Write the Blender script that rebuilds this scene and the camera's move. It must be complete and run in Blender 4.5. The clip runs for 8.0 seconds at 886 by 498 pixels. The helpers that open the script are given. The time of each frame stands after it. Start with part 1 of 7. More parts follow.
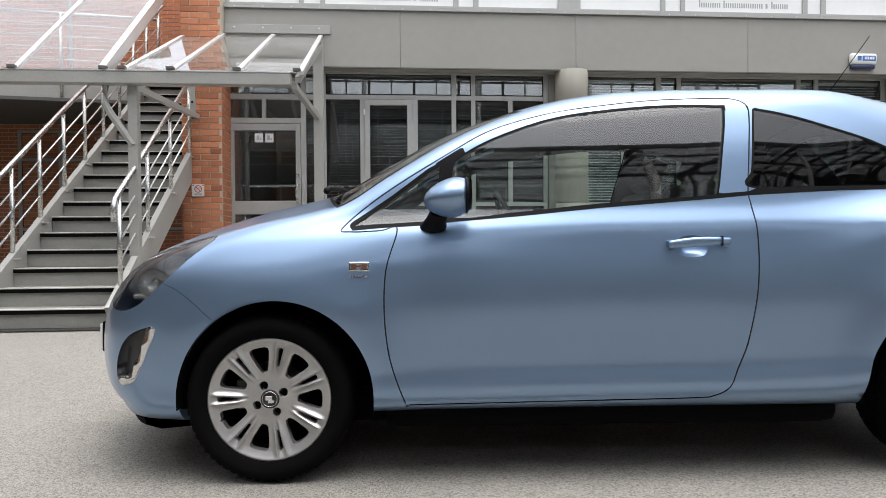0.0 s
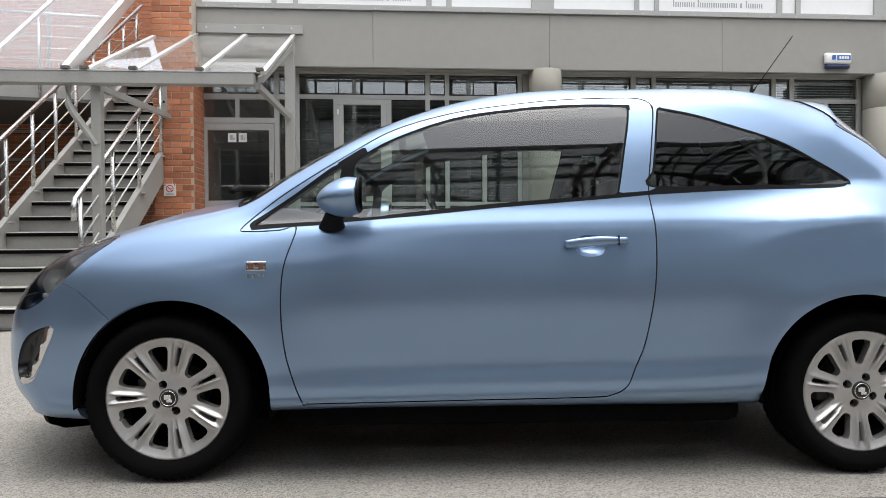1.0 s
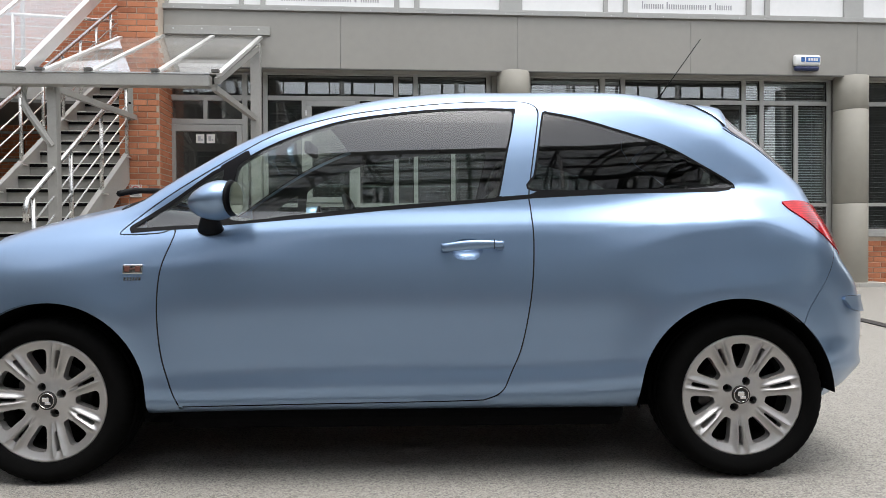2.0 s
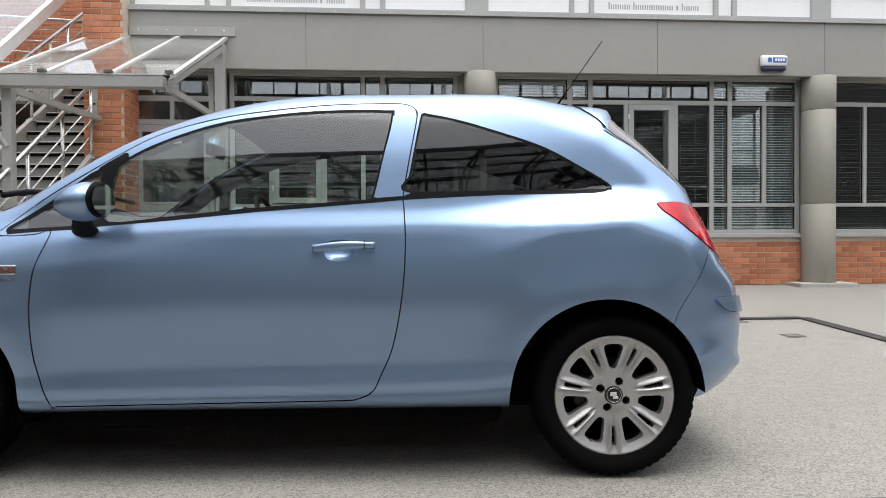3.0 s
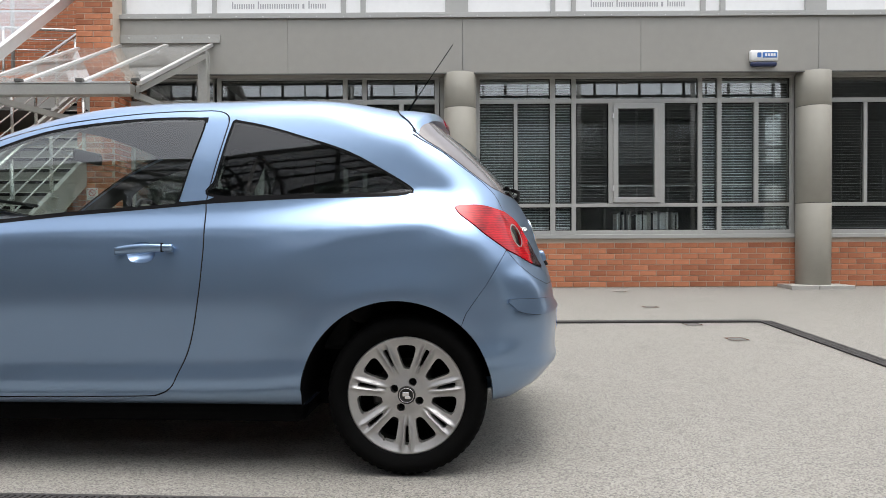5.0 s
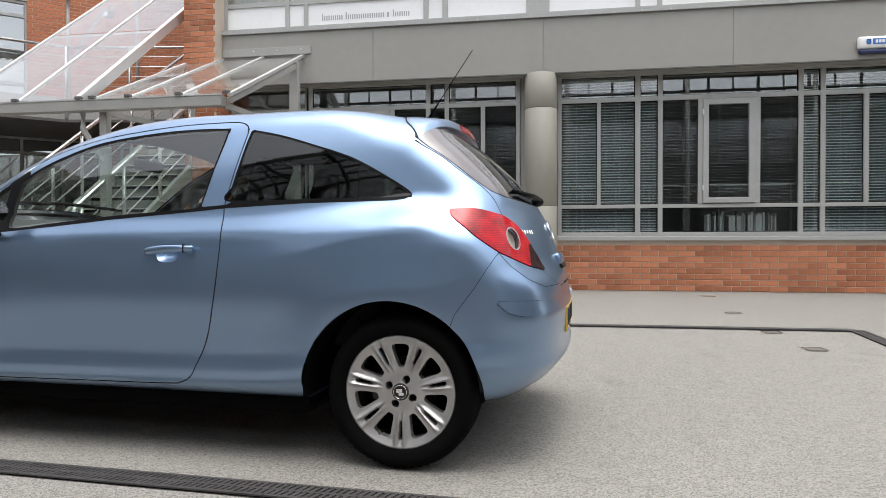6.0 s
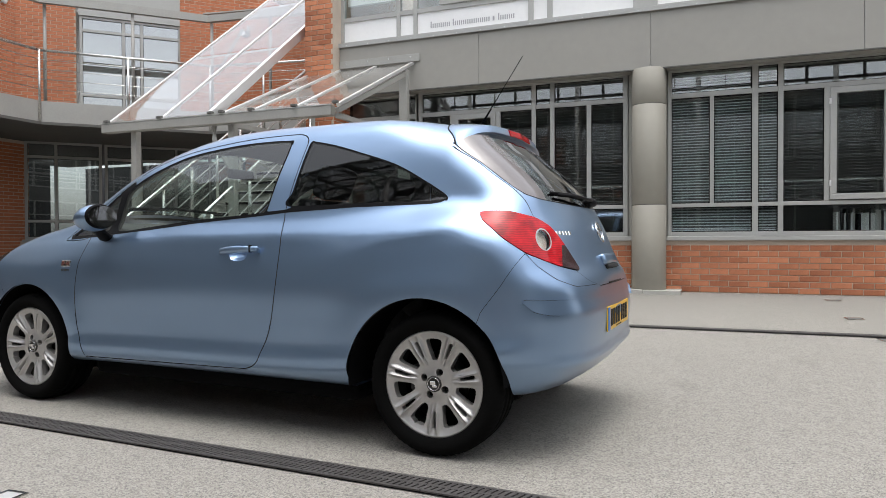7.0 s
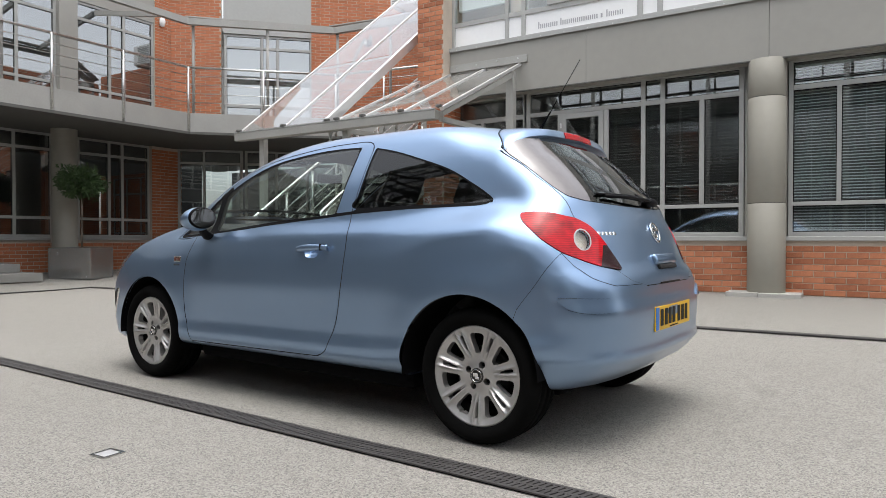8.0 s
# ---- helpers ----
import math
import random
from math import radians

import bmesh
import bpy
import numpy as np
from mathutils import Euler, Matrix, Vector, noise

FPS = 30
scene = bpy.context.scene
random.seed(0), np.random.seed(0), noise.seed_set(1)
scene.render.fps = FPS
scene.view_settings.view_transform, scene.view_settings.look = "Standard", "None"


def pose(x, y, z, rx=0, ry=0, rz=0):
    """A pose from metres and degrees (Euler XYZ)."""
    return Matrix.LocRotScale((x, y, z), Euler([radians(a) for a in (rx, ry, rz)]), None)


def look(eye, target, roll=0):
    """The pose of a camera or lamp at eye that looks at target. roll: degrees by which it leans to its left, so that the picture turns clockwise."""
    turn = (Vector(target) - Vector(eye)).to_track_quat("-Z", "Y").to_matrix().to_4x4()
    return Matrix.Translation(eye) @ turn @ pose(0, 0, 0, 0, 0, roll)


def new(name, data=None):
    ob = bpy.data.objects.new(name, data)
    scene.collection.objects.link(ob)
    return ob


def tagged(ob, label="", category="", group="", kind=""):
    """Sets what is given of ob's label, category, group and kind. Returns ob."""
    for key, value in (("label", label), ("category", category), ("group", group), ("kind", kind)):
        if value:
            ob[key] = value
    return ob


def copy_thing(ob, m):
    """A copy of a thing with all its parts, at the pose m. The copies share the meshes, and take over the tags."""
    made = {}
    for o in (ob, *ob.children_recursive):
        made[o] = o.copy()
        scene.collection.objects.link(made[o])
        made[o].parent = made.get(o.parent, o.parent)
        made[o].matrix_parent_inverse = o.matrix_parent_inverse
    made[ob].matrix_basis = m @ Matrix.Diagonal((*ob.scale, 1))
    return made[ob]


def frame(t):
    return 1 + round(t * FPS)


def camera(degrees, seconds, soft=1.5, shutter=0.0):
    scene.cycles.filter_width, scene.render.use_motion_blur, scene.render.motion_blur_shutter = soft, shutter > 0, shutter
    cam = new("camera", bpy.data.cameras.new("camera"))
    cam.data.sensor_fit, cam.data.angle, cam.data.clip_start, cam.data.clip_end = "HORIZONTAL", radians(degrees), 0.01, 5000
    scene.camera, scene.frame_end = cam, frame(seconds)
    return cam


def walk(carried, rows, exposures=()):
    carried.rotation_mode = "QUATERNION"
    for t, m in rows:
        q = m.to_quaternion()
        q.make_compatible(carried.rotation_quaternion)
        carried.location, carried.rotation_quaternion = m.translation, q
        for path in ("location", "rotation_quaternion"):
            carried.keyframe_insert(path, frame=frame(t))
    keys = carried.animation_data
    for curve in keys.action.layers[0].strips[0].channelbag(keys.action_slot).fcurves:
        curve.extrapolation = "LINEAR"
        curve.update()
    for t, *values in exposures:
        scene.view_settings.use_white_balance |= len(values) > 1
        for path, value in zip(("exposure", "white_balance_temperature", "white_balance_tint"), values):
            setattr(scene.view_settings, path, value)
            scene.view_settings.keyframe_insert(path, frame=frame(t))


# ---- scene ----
# camera and its walk
cam = camera(66.3, 8.0, soft=0.8)
PATH = [
    (0, (-0.013, 0.027, 0.87), (0.15, 2.02, 0.839), -0.4),
    (0.5, (0.152, 0.013, 0.863), (0.314, 2.006, 0.833), -0.4),
    (1, (0.356, -0.006, 0.867), (0.514, 1.987, 0.835), -0.4),
    (1.5, (0.574, -0.023, 0.872), (0.73, 1.971, 0.841), -0.3),
    (3, (1.264, -0.095, 0.876), (1.412, 1.9, 0.846), -0.3),
    (3.5, (1.506, -0.115, 0.875), (1.652, 1.88, 0.845), -0.1),
    (4, (1.753, -0.126, 0.877), (1.876, 1.87, 0.846), -0.2),
    (5.5, (2.445, -0.21, 0.885), (2.301, 1.784, 0.856), -0.2),
    (6, (2.678, -0.216, 0.888), (2.338, 1.755, 0.861), -0.1),
    (6.5, (2.888, -0.227, 0.889), (2.356, 1.701, 0.862), -0.1),
    (7, (3.112, -0.249, 0.893), (2.39, 1.616, 0.866), -0.2),
    (7.5, (3.32, -0.243, 0.892), (2.42, 1.543, 0.865), -0.1),
    (8, (3.521, -0.235, 0.895), (2.452, 1.455, 0.866), -0.0),
]
walk(cam, [(t, look(eye, target, roll)) for t, eye, target, roll in PATH], [(0.0, 0.56), (1.5, 0.56), (3.5, 0.50), (5.5, 0.44), (8.0, 0.40)])

# overcast daylight: a pale sky and one very soft sun
world = bpy.data.worlds.new("overcast_sky")
scene.world = world
world.use_nodes = True
wt = world.node_tree
sky = wt.nodes.new("ShaderNodeTexSky")
sky.sky_type, sky.sun_disc = "NISHITA", False
sky.sun_elevation, sky.sun_rotation = radians(82), radians(135)
sky.dust_density, sky.air_density = 4.0, 1.0
grey = wt.nodes.new("ShaderNodeHueSaturation")
grey.inputs["Saturation"].default_value = 0.30
bg = wt.nodes["Background"]
bg.inputs["Strength"].default_value = 0.29
wt.links.new(sky.outputs[0], grey.inputs["Color"])
wt.links.new(grey.outputs[0], bg.inputs["Color"])
sun = new("sun", bpy.data.lights.new("sun", "SUN"))
sun.data.energy, sun.data.angle, sun.data.color = 0.55, radians(60), (1.0, 0.985, 0.96)
sun.matrix_world = look((2.5, 0.5, 16), (1, 2, 0))


# ---------- materials ----------
def material(name, base, rough=0.6, metal=0.0, vary=0.12, scale=3.0, fine=60.0, bump=0.0, bump_scale=None, coat=0.0, coat_rough=0.03, tint=None, per_object=0.0, spec=0.5):
    """Procedural surface: base colour varied at two scales, with roughness and fine relief that follow the grain."""
    m = bpy.data.materials.new(name)
    m.use_nodes = True
    t = m.node_tree
    n, l = t.nodes, t.links
    b = n["Principled BSDF"]
    b.inputs["Metallic"].default_value = metal
    b.inputs["Coat Weight"].default_value = coat
    b.inputs["Coat Roughness"].default_value = coat_rough
    b.inputs["Specular IOR Level"].default_value = spec
    co = n.new("ShaderNodeTexCoord")
    big = n.new("ShaderNodeTexNoise")
    big.inputs["Scale"].default_value, big.inputs["Detail"].default_value = scale, 5
    small = n.new("ShaderNodeTexNoise")
    small.inputs["Scale"].default_value, small.inputs["Detail"].default_value = fine, 4
    l.new(co.outputs["Object"], big.inputs["Vector"])
    l.new(co.outputs["Object"], small.inputs["Vector"])
    add = n.new("ShaderNodeMath")
    add.operation = "ADD"
    l.new(big.outputs["Fac"], add.inputs[0])
    l.new(small.outputs["Fac"], add.inputs[1])
    last = add.outputs[0]
    if per_object:
        info = n.new("ShaderNodeObjectInfo")
        ma = n.new("ShaderNodeMath")
        ma.operation = "MULTIPLY_ADD"
        l.new(info.outputs["Random"], ma.inputs[0])
        ma.inputs[1].default_value = per_object
        l.new(last, ma.inputs[2])
        last = ma.outputs[0]
    ramp = n.new("ShaderNodeMapRange")
    ramp.inputs["From Min"].default_value, ramp.inputs["From Max"].default_value = 0.6, 1.4 + per_object
    l.new(last, ramp.inputs["Value"])
    mix = n.new("ShaderNodeMix")
    mix.data_type = "RGBA"
    dark = [c * (1 - vary) for c in base]
    light = [min(1, c * (1 + vary)) for c in (tint or base)]
    mix.inputs["A"].default_value, mix.inputs["B"].default_value = (*dark, 1), (*light, 1)
    l.new(ramp.outputs[0], mix.inputs["Factor"])
    l.new(mix.outputs["Result"], b.inputs["Base Color"])
    rr = n.new("ShaderNodeMapRange")
    rr.inputs["To Min"].default_value, rr.inputs["To Max"].default_value = max(0.0, rough - 0.06), min(1, rough + 0.06)
    l.new(small.outputs["Fac"], rr.inputs["Value"])
    l.new(rr.outputs[0], b.inputs["Roughness"])
    if bump:
        bp = n.new("ShaderNodeBump")
        bp.inputs["Strength"].default_value, bp.inputs["Distance"].default_value = 0.6, bump
        if bump_scale:
            bn = n.new("ShaderNodeTexNoise")
            bn.inputs["Scale"].default_value, bn.inputs["Detail"].default_value = bump_scale, 3
            l.new(co.outputs["Object"], bn.inputs["Vector"])
            l.new(bn.outputs["Fac"], bp.inputs["Height"])
        else:
            l.new(small.outputs["Fac"], bp.inputs["Height"])
        l.new(bp.outputs[0], b.inputs["Normal"])
    return m


def glass(name, colour, rough=0.0, f0=0.04, gloss=1.0, dust=0.0):
    """Thin pane: tinted see-through with a mirror reflection that grows at grazing angles; dust veils it a little."""
    m = bpy.data.materials.new(name)
    m.use_nodes = True
    t = m.node_tree
    n, l = t.nodes, t.links
    n.remove(n["Principled BSDF"])
    tr = n.new("ShaderNodeBsdfTransparent")
    tr.inputs["Color"].default_value = (*colour, 1)
    gl = n.new("ShaderNodeBsdfGlossy")
    gl.inputs["Roughness"].default_value = rough
    gl.inputs["Color"].default_value = (gloss, gloss, gloss, 1)
    lw = n.new("ShaderNodeLayerWeight")
    lw.inputs["Blend"].default_value = 0.5
    pw = n.new("ShaderNodeMath")
    pw.operation = "POWER"
    pw.inputs[1].default_value = 5.0
    ma = n.new("ShaderNodeMath")
    ma.operation = "MULTIPLY_ADD"
    ma.inputs[1].default_value, ma.inputs[2].default_value = 1 - f0, f0
    l.new(lw.outputs["Facing"], pw.inputs[0])
    l.new(pw.outputs[0], ma.inputs[0])
    mx = n.new("ShaderNodeMixShader")
    l.new(ma.outputs[0], mx.inputs[0])
    l.new(tr.outputs[0], mx.inputs[1])
    l.new(gl.outputs[0], mx.inputs[2])
    last = mx.outputs[0]
    if dust:
        df = n.new("ShaderNodeBsdfDiffuse")
        df.inputs["Color"].default_value = (0.55, 0.54, 0.51, 1)
        co, no = n.new("ShaderNodeTexCoord"), n.new("ShaderNodeTexNoise")
        no.inputs["Scale"].default_value, no.inputs["Detail"].default_value = 2.5, 6
        l.new(co.outputs["Object"], no.inputs["Vector"])
        mr = n.new("ShaderNodeMapRange")
        mr.inputs["From Min"].default_value, mr.inputs["From Max"].default_value = 0.3, 0.8
        mr.inputs["To Min"].default_value, mr.inputs["To Max"].default_value = dust * 0.4, dust * 1.8
        l.new(no.outputs["Fac"], mr.inputs["Value"])
        m2 = n.new("ShaderNodeMixShader")
        l.new(mr.outputs[0], m2.inputs[0])
        l.new(last, m2.inputs[1])
        l.new(df.outputs[0], m2.inputs[2])
        last = m2.outputs[0]
    l.new(last, n["Material Output"].inputs["Surface"])
    return m


def plain(name, base, rough=0.5, metal=0.0, emit=0.0, coat=0.0):
    m = bpy.data.materials.new(name)
    m.use_nodes = True
    b = m.node_tree.nodes["Principled BSDF"]
    b.inputs["Base Color"].default_value = (*base, 1)
    b.inputs["Roughness"].default_value, b.inputs["Metallic"].default_value = rough, metal
    b.inputs["Coat Weight"].default_value = coat
    if emit:
        b.inputs["Emission Color"].default_value, b.inputs["Emission Strength"].default_value = (*base, 1), emit
    return m


def speckled(name):
    """Resin-bound gravel: 3 to 5 mm stones, pale grey and buff with dark grains, faint tyre dirt."""
    m = material(name, (0.238, 0.232, 0.217), 0.85, vary=0.10, scale=0.35, fine=9.0)
    t = m.node_tree
    n, l = t.nodes, t.links
    b = n["Principled BSDF"]
    first = b.inputs["Base Color"].links[0].from_socket
    co = n["Texture Coordinate"]
    vor = n.new("ShaderNodeTexVoronoi")
    vor.inputs["Scale"].default_value = 185
    l.new(co.outputs["Object"], vor.inputs["Vector"])
    sep = n.new("ShaderNodeSeparateColor")
    l.new(vor.outputs["Color"], sep.inputs[0])
    cr = n.new("ShaderNodeValToRGB")
    e = cr.color_ramp.elements
    e[0].position, e[0].color = 0.0, (0.48, 0.48, 0.49, 1)
    e[1].position, e[1].color = 1.0, (1.32, 1.29, 1.24, 1)
    mid = e.new(0.28)
    mid.color = (0.85, 0.83, 0.79, 1)
    l.new(sep.outputs[0], cr.inputs[0])
    mul = n.new("ShaderNodeMix")
    mul.data_type, mul.blend_type = "RGBA", "MULTIPLY"
    mul.inputs["Factor"].default_value = 1.0
    l.new(first, mul.inputs["A"])
    l.new(cr.outputs[0], mul.inputs["B"])
    # a few damp or oily marks
    st = n.new("ShaderNodeTexNoise")
    st.inputs["Scale"].default_value, st.inputs["Detail"].default_value = 1.1, 6
    l.new(co.outputs["Object"], st.inputs["Vector"])
    sr = n.new("ShaderNodeMapRange")
    sr.inputs["From Min"].default_value, sr.inputs["From Max"].default_value = 0.64, 0.74
    sr.inputs["To Min"].default_value, sr.inputs["To Max"].default_value = 1.0, 0.82
    l.new(st.outputs["Fac"], sr.inputs["Value"])
    mul2 = n.new("ShaderNodeMix")
    mul2.data_type, mul2.blend_type = "RGBA", "MULTIPLY"
    mul2.inputs["Factor"].default_value = 1.0
    l.new(mul.outputs["Result"], mul2.inputs["A"])
    l.new(sr.outputs[0], mul2.inputs["B"])
    l.new(mul2.outputs["Result"], b.inputs["Base Color"])
    bp = n.new("ShaderNodeBump")
    bp.inputs["Strength"].default_value, bp.inputs["Distance"].default_value = 0.7, 0.003
    bp.invert = True
    l.new(vor.outputs["Distance"], bp.inputs["Height"])
    l.new(bp.outputs[0], b.inputs["Normal"])
    return m


def brick_stuff(name):
    """Brick seen from afar, on joined pieces: each island takes its own shade."""
    m = material(name, (0.44, 0.155, 0.072), 0.85, vary=0.2, scale=2.0, fine=70, bump=0.002)
    t = m.node_tree
    n, l = t.nodes, t.links
    g = n.new("ShaderNodeNewGeometry")
    mr = n["Map Range"]
    add = n.new("ShaderNodeMath")
    add.operation = "ADD"
    src = mr.inputs["Value"].links[0].from_socket
    l.new(src, add.inputs[0])
    l.new(g.outputs["Random Per Island"], add.inputs[1])
    mr.inputs["From Max"].default_value = 2.4
    l.new(add.outputs[0], mr.inputs["Value"])
    return m


M_GROUND = speckled("resin_gravel")
M_BRICK = material("red_brick", (0.31, 0.100, 0.048), 0.85, vary=0.30, scale=9, fine=90, bump=0.002, tint=(0.47, 0.190, 0.098), per_object=1.0, spec=0.3)
M_BRICK_FAR = brick_stuff("red_brick_joined")
M_MORTAR = material("buff_mortar", (0.50, 0.42, 0.34), 0.95, vary=0.15, scale=4, fine=120, bump=0.002)
M_GREY = material("grey_painted_cladding", (0.31, 0.30, 0.27), 0.5, vary=0.05, scale=0.8, fine=8, spec=0.4)
M_FRAME = material("grey_window_frame", (0.37, 0.37, 0.35), 0.4, vary=0.05, scale=1.5, fine=20)
M_STEEL_P = material("grey_painted_steel", (0.33, 0.325, 0.30), 0.45, vary=0.10, scale=3, fine=40, bump=0.0005)
M_STEEL = material("brushed_stainless", (0.62, 0.62, 0.60), 0.28, metal=1.0, vary=0.06, scale=6, fine=90)
M_ALU = material("bare_aluminium", (0.72, 0.72, 0.71), 0.4, metal=0.7, vary=0.06, scale=6, fine=50)
M_SILL = material("concrete_sill", (0.40, 0.39, 0.36), 0.8, vary=0.15, scale=3, fine=60, bump=0.001)
M_TREAD = material("grey_stair_paint", (0.25, 0.245, 0.225), 0.7, vary=0.12, scale=3, fine=40, bump=0.001)
M_NOSING = material("pale_nosing", (0.52, 0.51, 0.47), 0.6, vary=0.1, scale=8, fine=50)
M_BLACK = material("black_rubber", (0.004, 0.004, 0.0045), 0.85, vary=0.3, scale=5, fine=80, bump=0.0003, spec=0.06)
# near-black for unlit rooms: their darkness is in the surface colour
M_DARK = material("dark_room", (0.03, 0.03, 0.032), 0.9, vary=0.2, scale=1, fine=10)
M_WHITE = material("white_panel", (0.80, 0.80, 0.79), 0.45, vary=0.03, scale=2, fine=20)
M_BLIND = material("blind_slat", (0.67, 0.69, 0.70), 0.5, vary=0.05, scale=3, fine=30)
# darker copy of the slats: half-open blinds carry their shade in the colour
M_BLIND_SHADED = material("shaded_blind_slat", (0.20, 0.20, 0.205), 0.5, vary=0.1, scale=3, fine=30)
M_PANE = glass("window_glass", (0.88, 0.915, 0.91), 0.0, 0.10)
M_PANE_SUN = glass("solar_control_glass", (0.55, 0.58, 0.58), 0.0, 0.27)
M_PANE_WING = glass("wing_window_glass", (0.80, 0.84, 0.83), 0.0, 0.20)
M_POLY = glass("clear_roof_sheet", (0.92, 0.92, 0.92), 0.02, 0.055, dust=0.06)
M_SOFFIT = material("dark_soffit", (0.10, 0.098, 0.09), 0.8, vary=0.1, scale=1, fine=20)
M_PIER = material("column_paint", (0.31, 0.295, 0.25), 0.55, vary=0.05, scale=1.2, fine=10)


# ---------- mesh helpers ----------
def part(name, bm, mat, parent=None, label="", smooth=False):
    """Links a bmesh as one mesh object, under a thing or a part."""
    me = bpy.data.meshes.new(name)
    bm.normal_update()
    bm.to_mesh(me)
    bm.free()
    for mm in mat if isinstance(mat, (list, tuple)) else [mat]:
        me.materials.append(mm)
    if smooth:
        me.polygons.foreach_set("use_smooth", [True] * len(me.polygons))
    ob = new(name, me)
    if parent is not None:
        ob.parent = parent
    return tagged(ob, label)


def group_of(name, label, category, at=(0, 0, 0), rz=0, group="", kind=""):
    e = new(name)
    e.matrix_world = pose(*at, 0, 0, rz)
    return tagged(e, label, category, group, kind)


def box(bm, x0, x1, y0, y1, z0, z1, bevel=0.0):
    r = bmesh.ops.create_cube(bm, size=1, matrix=Matrix.Translation(((x0 + x1) / 2, (y0 + y1) / 2, (z0 + z1) / 2)) @ Matrix.Diagonal((abs(x1 - x0), abs(y1 - y0), abs(z1 - z0), 1)))
    if bevel:
        edges = {e for v in r["verts"] for e in v.link_edges}
        bmesh.ops.bevel(bm, geom=list(edges), offset=bevel, segments=2, affect="EDGES", profile=0.5)
    return bm


def boxes(*rows, bevel=0.0):
    bm = bmesh.new()
    for r in rows:
        box(bm, *r, bevel=bevel)
    return bm


def tube(bm, a, b, r0, r1=None, seg=12, caps=True):
    """A round bar from a to b."""
    a, b = Vector(a), Vector(b)
    d = b - a
    m = Matrix.Translation((a + b) / 2) @ d.to_track_quat("Z", "Y").to_matrix().to_4x4()
    bmesh.ops.create_cone(bm, cap_ends=caps, segments=seg, radius1=r0, radius2=r0 if r1 is None else r1, depth=d.length, matrix=m)
    return bm


def beam(bm, a, b, w, h, up=(0, 0, 1)):
    """A square bar from a to b, w across and h deep (along up)."""
    a, b = Vector(a), Vector(b)
    x = (b - a).normalized()
    s = x.cross(Vector(up)).normalized()
    u = s.cross(x)
    vs = [bm.verts.new(p + s * i * w / 2 + u * j * h / 2) for p in (a, b) for i, j in ((-1, -1), (1, -1), (1, 1), (-1, 1))]
    for f in ((3, 2, 1, 0), (4, 5, 6, 7), (0, 1, 5, 4), (1, 2, 6, 5), (2, 3, 7, 6), (3, 0, 4, 7)):
        bm.faces.new([vs[i] for i in f])
    return bm


def sweep(bm, pts, r, seg=10):
    """A bent round bar through pts."""
    pts = [Vector(p) for p in pts]
    rings = []
    for i, p in enumerate(pts):
        d = (pts[min(i + 1, len(pts) - 1)] - pts[max(i - 1, 0)]).normalized()
        q = d.to_track_quat("Z", "Y")
        rings.append([bm.verts.new(p + q @ Vector((r * math.cos(6.2832 * k / seg), r * math.sin(6.2832 * k / seg), 0))) for k in range(seg)])
    for a, b in zip(rings, rings[1:]):
        for k in range(seg):
            bm.faces.new((a[k], a[(k + 1) % seg], b[(k + 1) % seg], b[k]))
    bm.faces.new(rings[0][::-1])
    bm.faces.new(rings[-1])
    return bm


def lathe(bm, profile, seg=48, axis="Y", centre=(0, 0, 0)):
    """Turns (radius, along) pairs round an axis."""
    c = Vector(centre)
    rings = []
    for r, h in profile:
        ring = []
        for k in range(seg):
            a = 6.2831853 * k / seg
            p = Vector((r * math.cos(a), h, r * math.sin(a))) if axis == "Y" else Vector((r * math.cos(a), r * math.sin(a), h))
            ring.append(bm.verts.new(c + p))
        rings.append(ring)
    for a, b in zip(rings, rings[1:]):
        for k in range(seg):
            bm.faces.new((a[k], a[(k + 1) % seg], b[(k + 1) % seg], b[k]))
    return bm


def rise(x, y):
    """Height of the ground: level in the middle of the yard, rising gently to the walls."""
    g = max((y - 4.0) / 4.95, (-x - 5.5) / 5.0)
    g = min(1.0, max(0.0, g))
    return 0.215 * g


# ---------- ground ----------
def build_ground():
    xs = [-900, -200, -60, -30] + [-20 + 0.5 * i for i in range(81)] + [30, 60, 200, 900]
    ys = [-900, -200, -60, -30] + [-16 + 0.5 * i for i in range(63)] + [30, 60, 200, 900]
    bm = bmesh.new()
    grid = [[bm.verts.new((x, y, rise(x, y))) for x in xs] for y in ys]
    for a, b in zip(grid, grid[1:]):
        for i in range(len(xs) - 1):
            bm.faces.new((a[i], a[i + 1], b[i + 1], b[i]))
    tagged(part("ground", bm, M_GROUND, smooth=True), "pale grey resin-bound gravel courtyard surface", "ground", kind="structure")


build_ground()

# slotted drain channels round the yard
M_IRON = material("cast_iron", (0.06, 0.056, 0.055), 0.6, metal=0.3, vary=0.3, scale=12, fine=80, bump=0.0006)
M_STRIP = material("channel_edge", (0.12, 0.118, 0.11), 0.7, vary=0.2, scale=6, fine=60)


def grate_mesh():
    """Half a metre of grating: a broad plate with two rows of short slanting slots."""
    bm = bmesh.new()
    for a, b in ((-0.063, -0.047), (-0.008, 0.008), (0.047, 0.063)):
        box(bm, 0.002, 0.498, a, b, 0, 0.006)
    for i in range(20):
        x = 0.006 + i * 0.025
        for s in (-1, 1):
            beam(bm, (x - 0.004 * s, s * 0.007, 0.0028), (x + 0.008 * s, s * 0.048, 0.0028), 0.0165, 0.0056)
    return bm


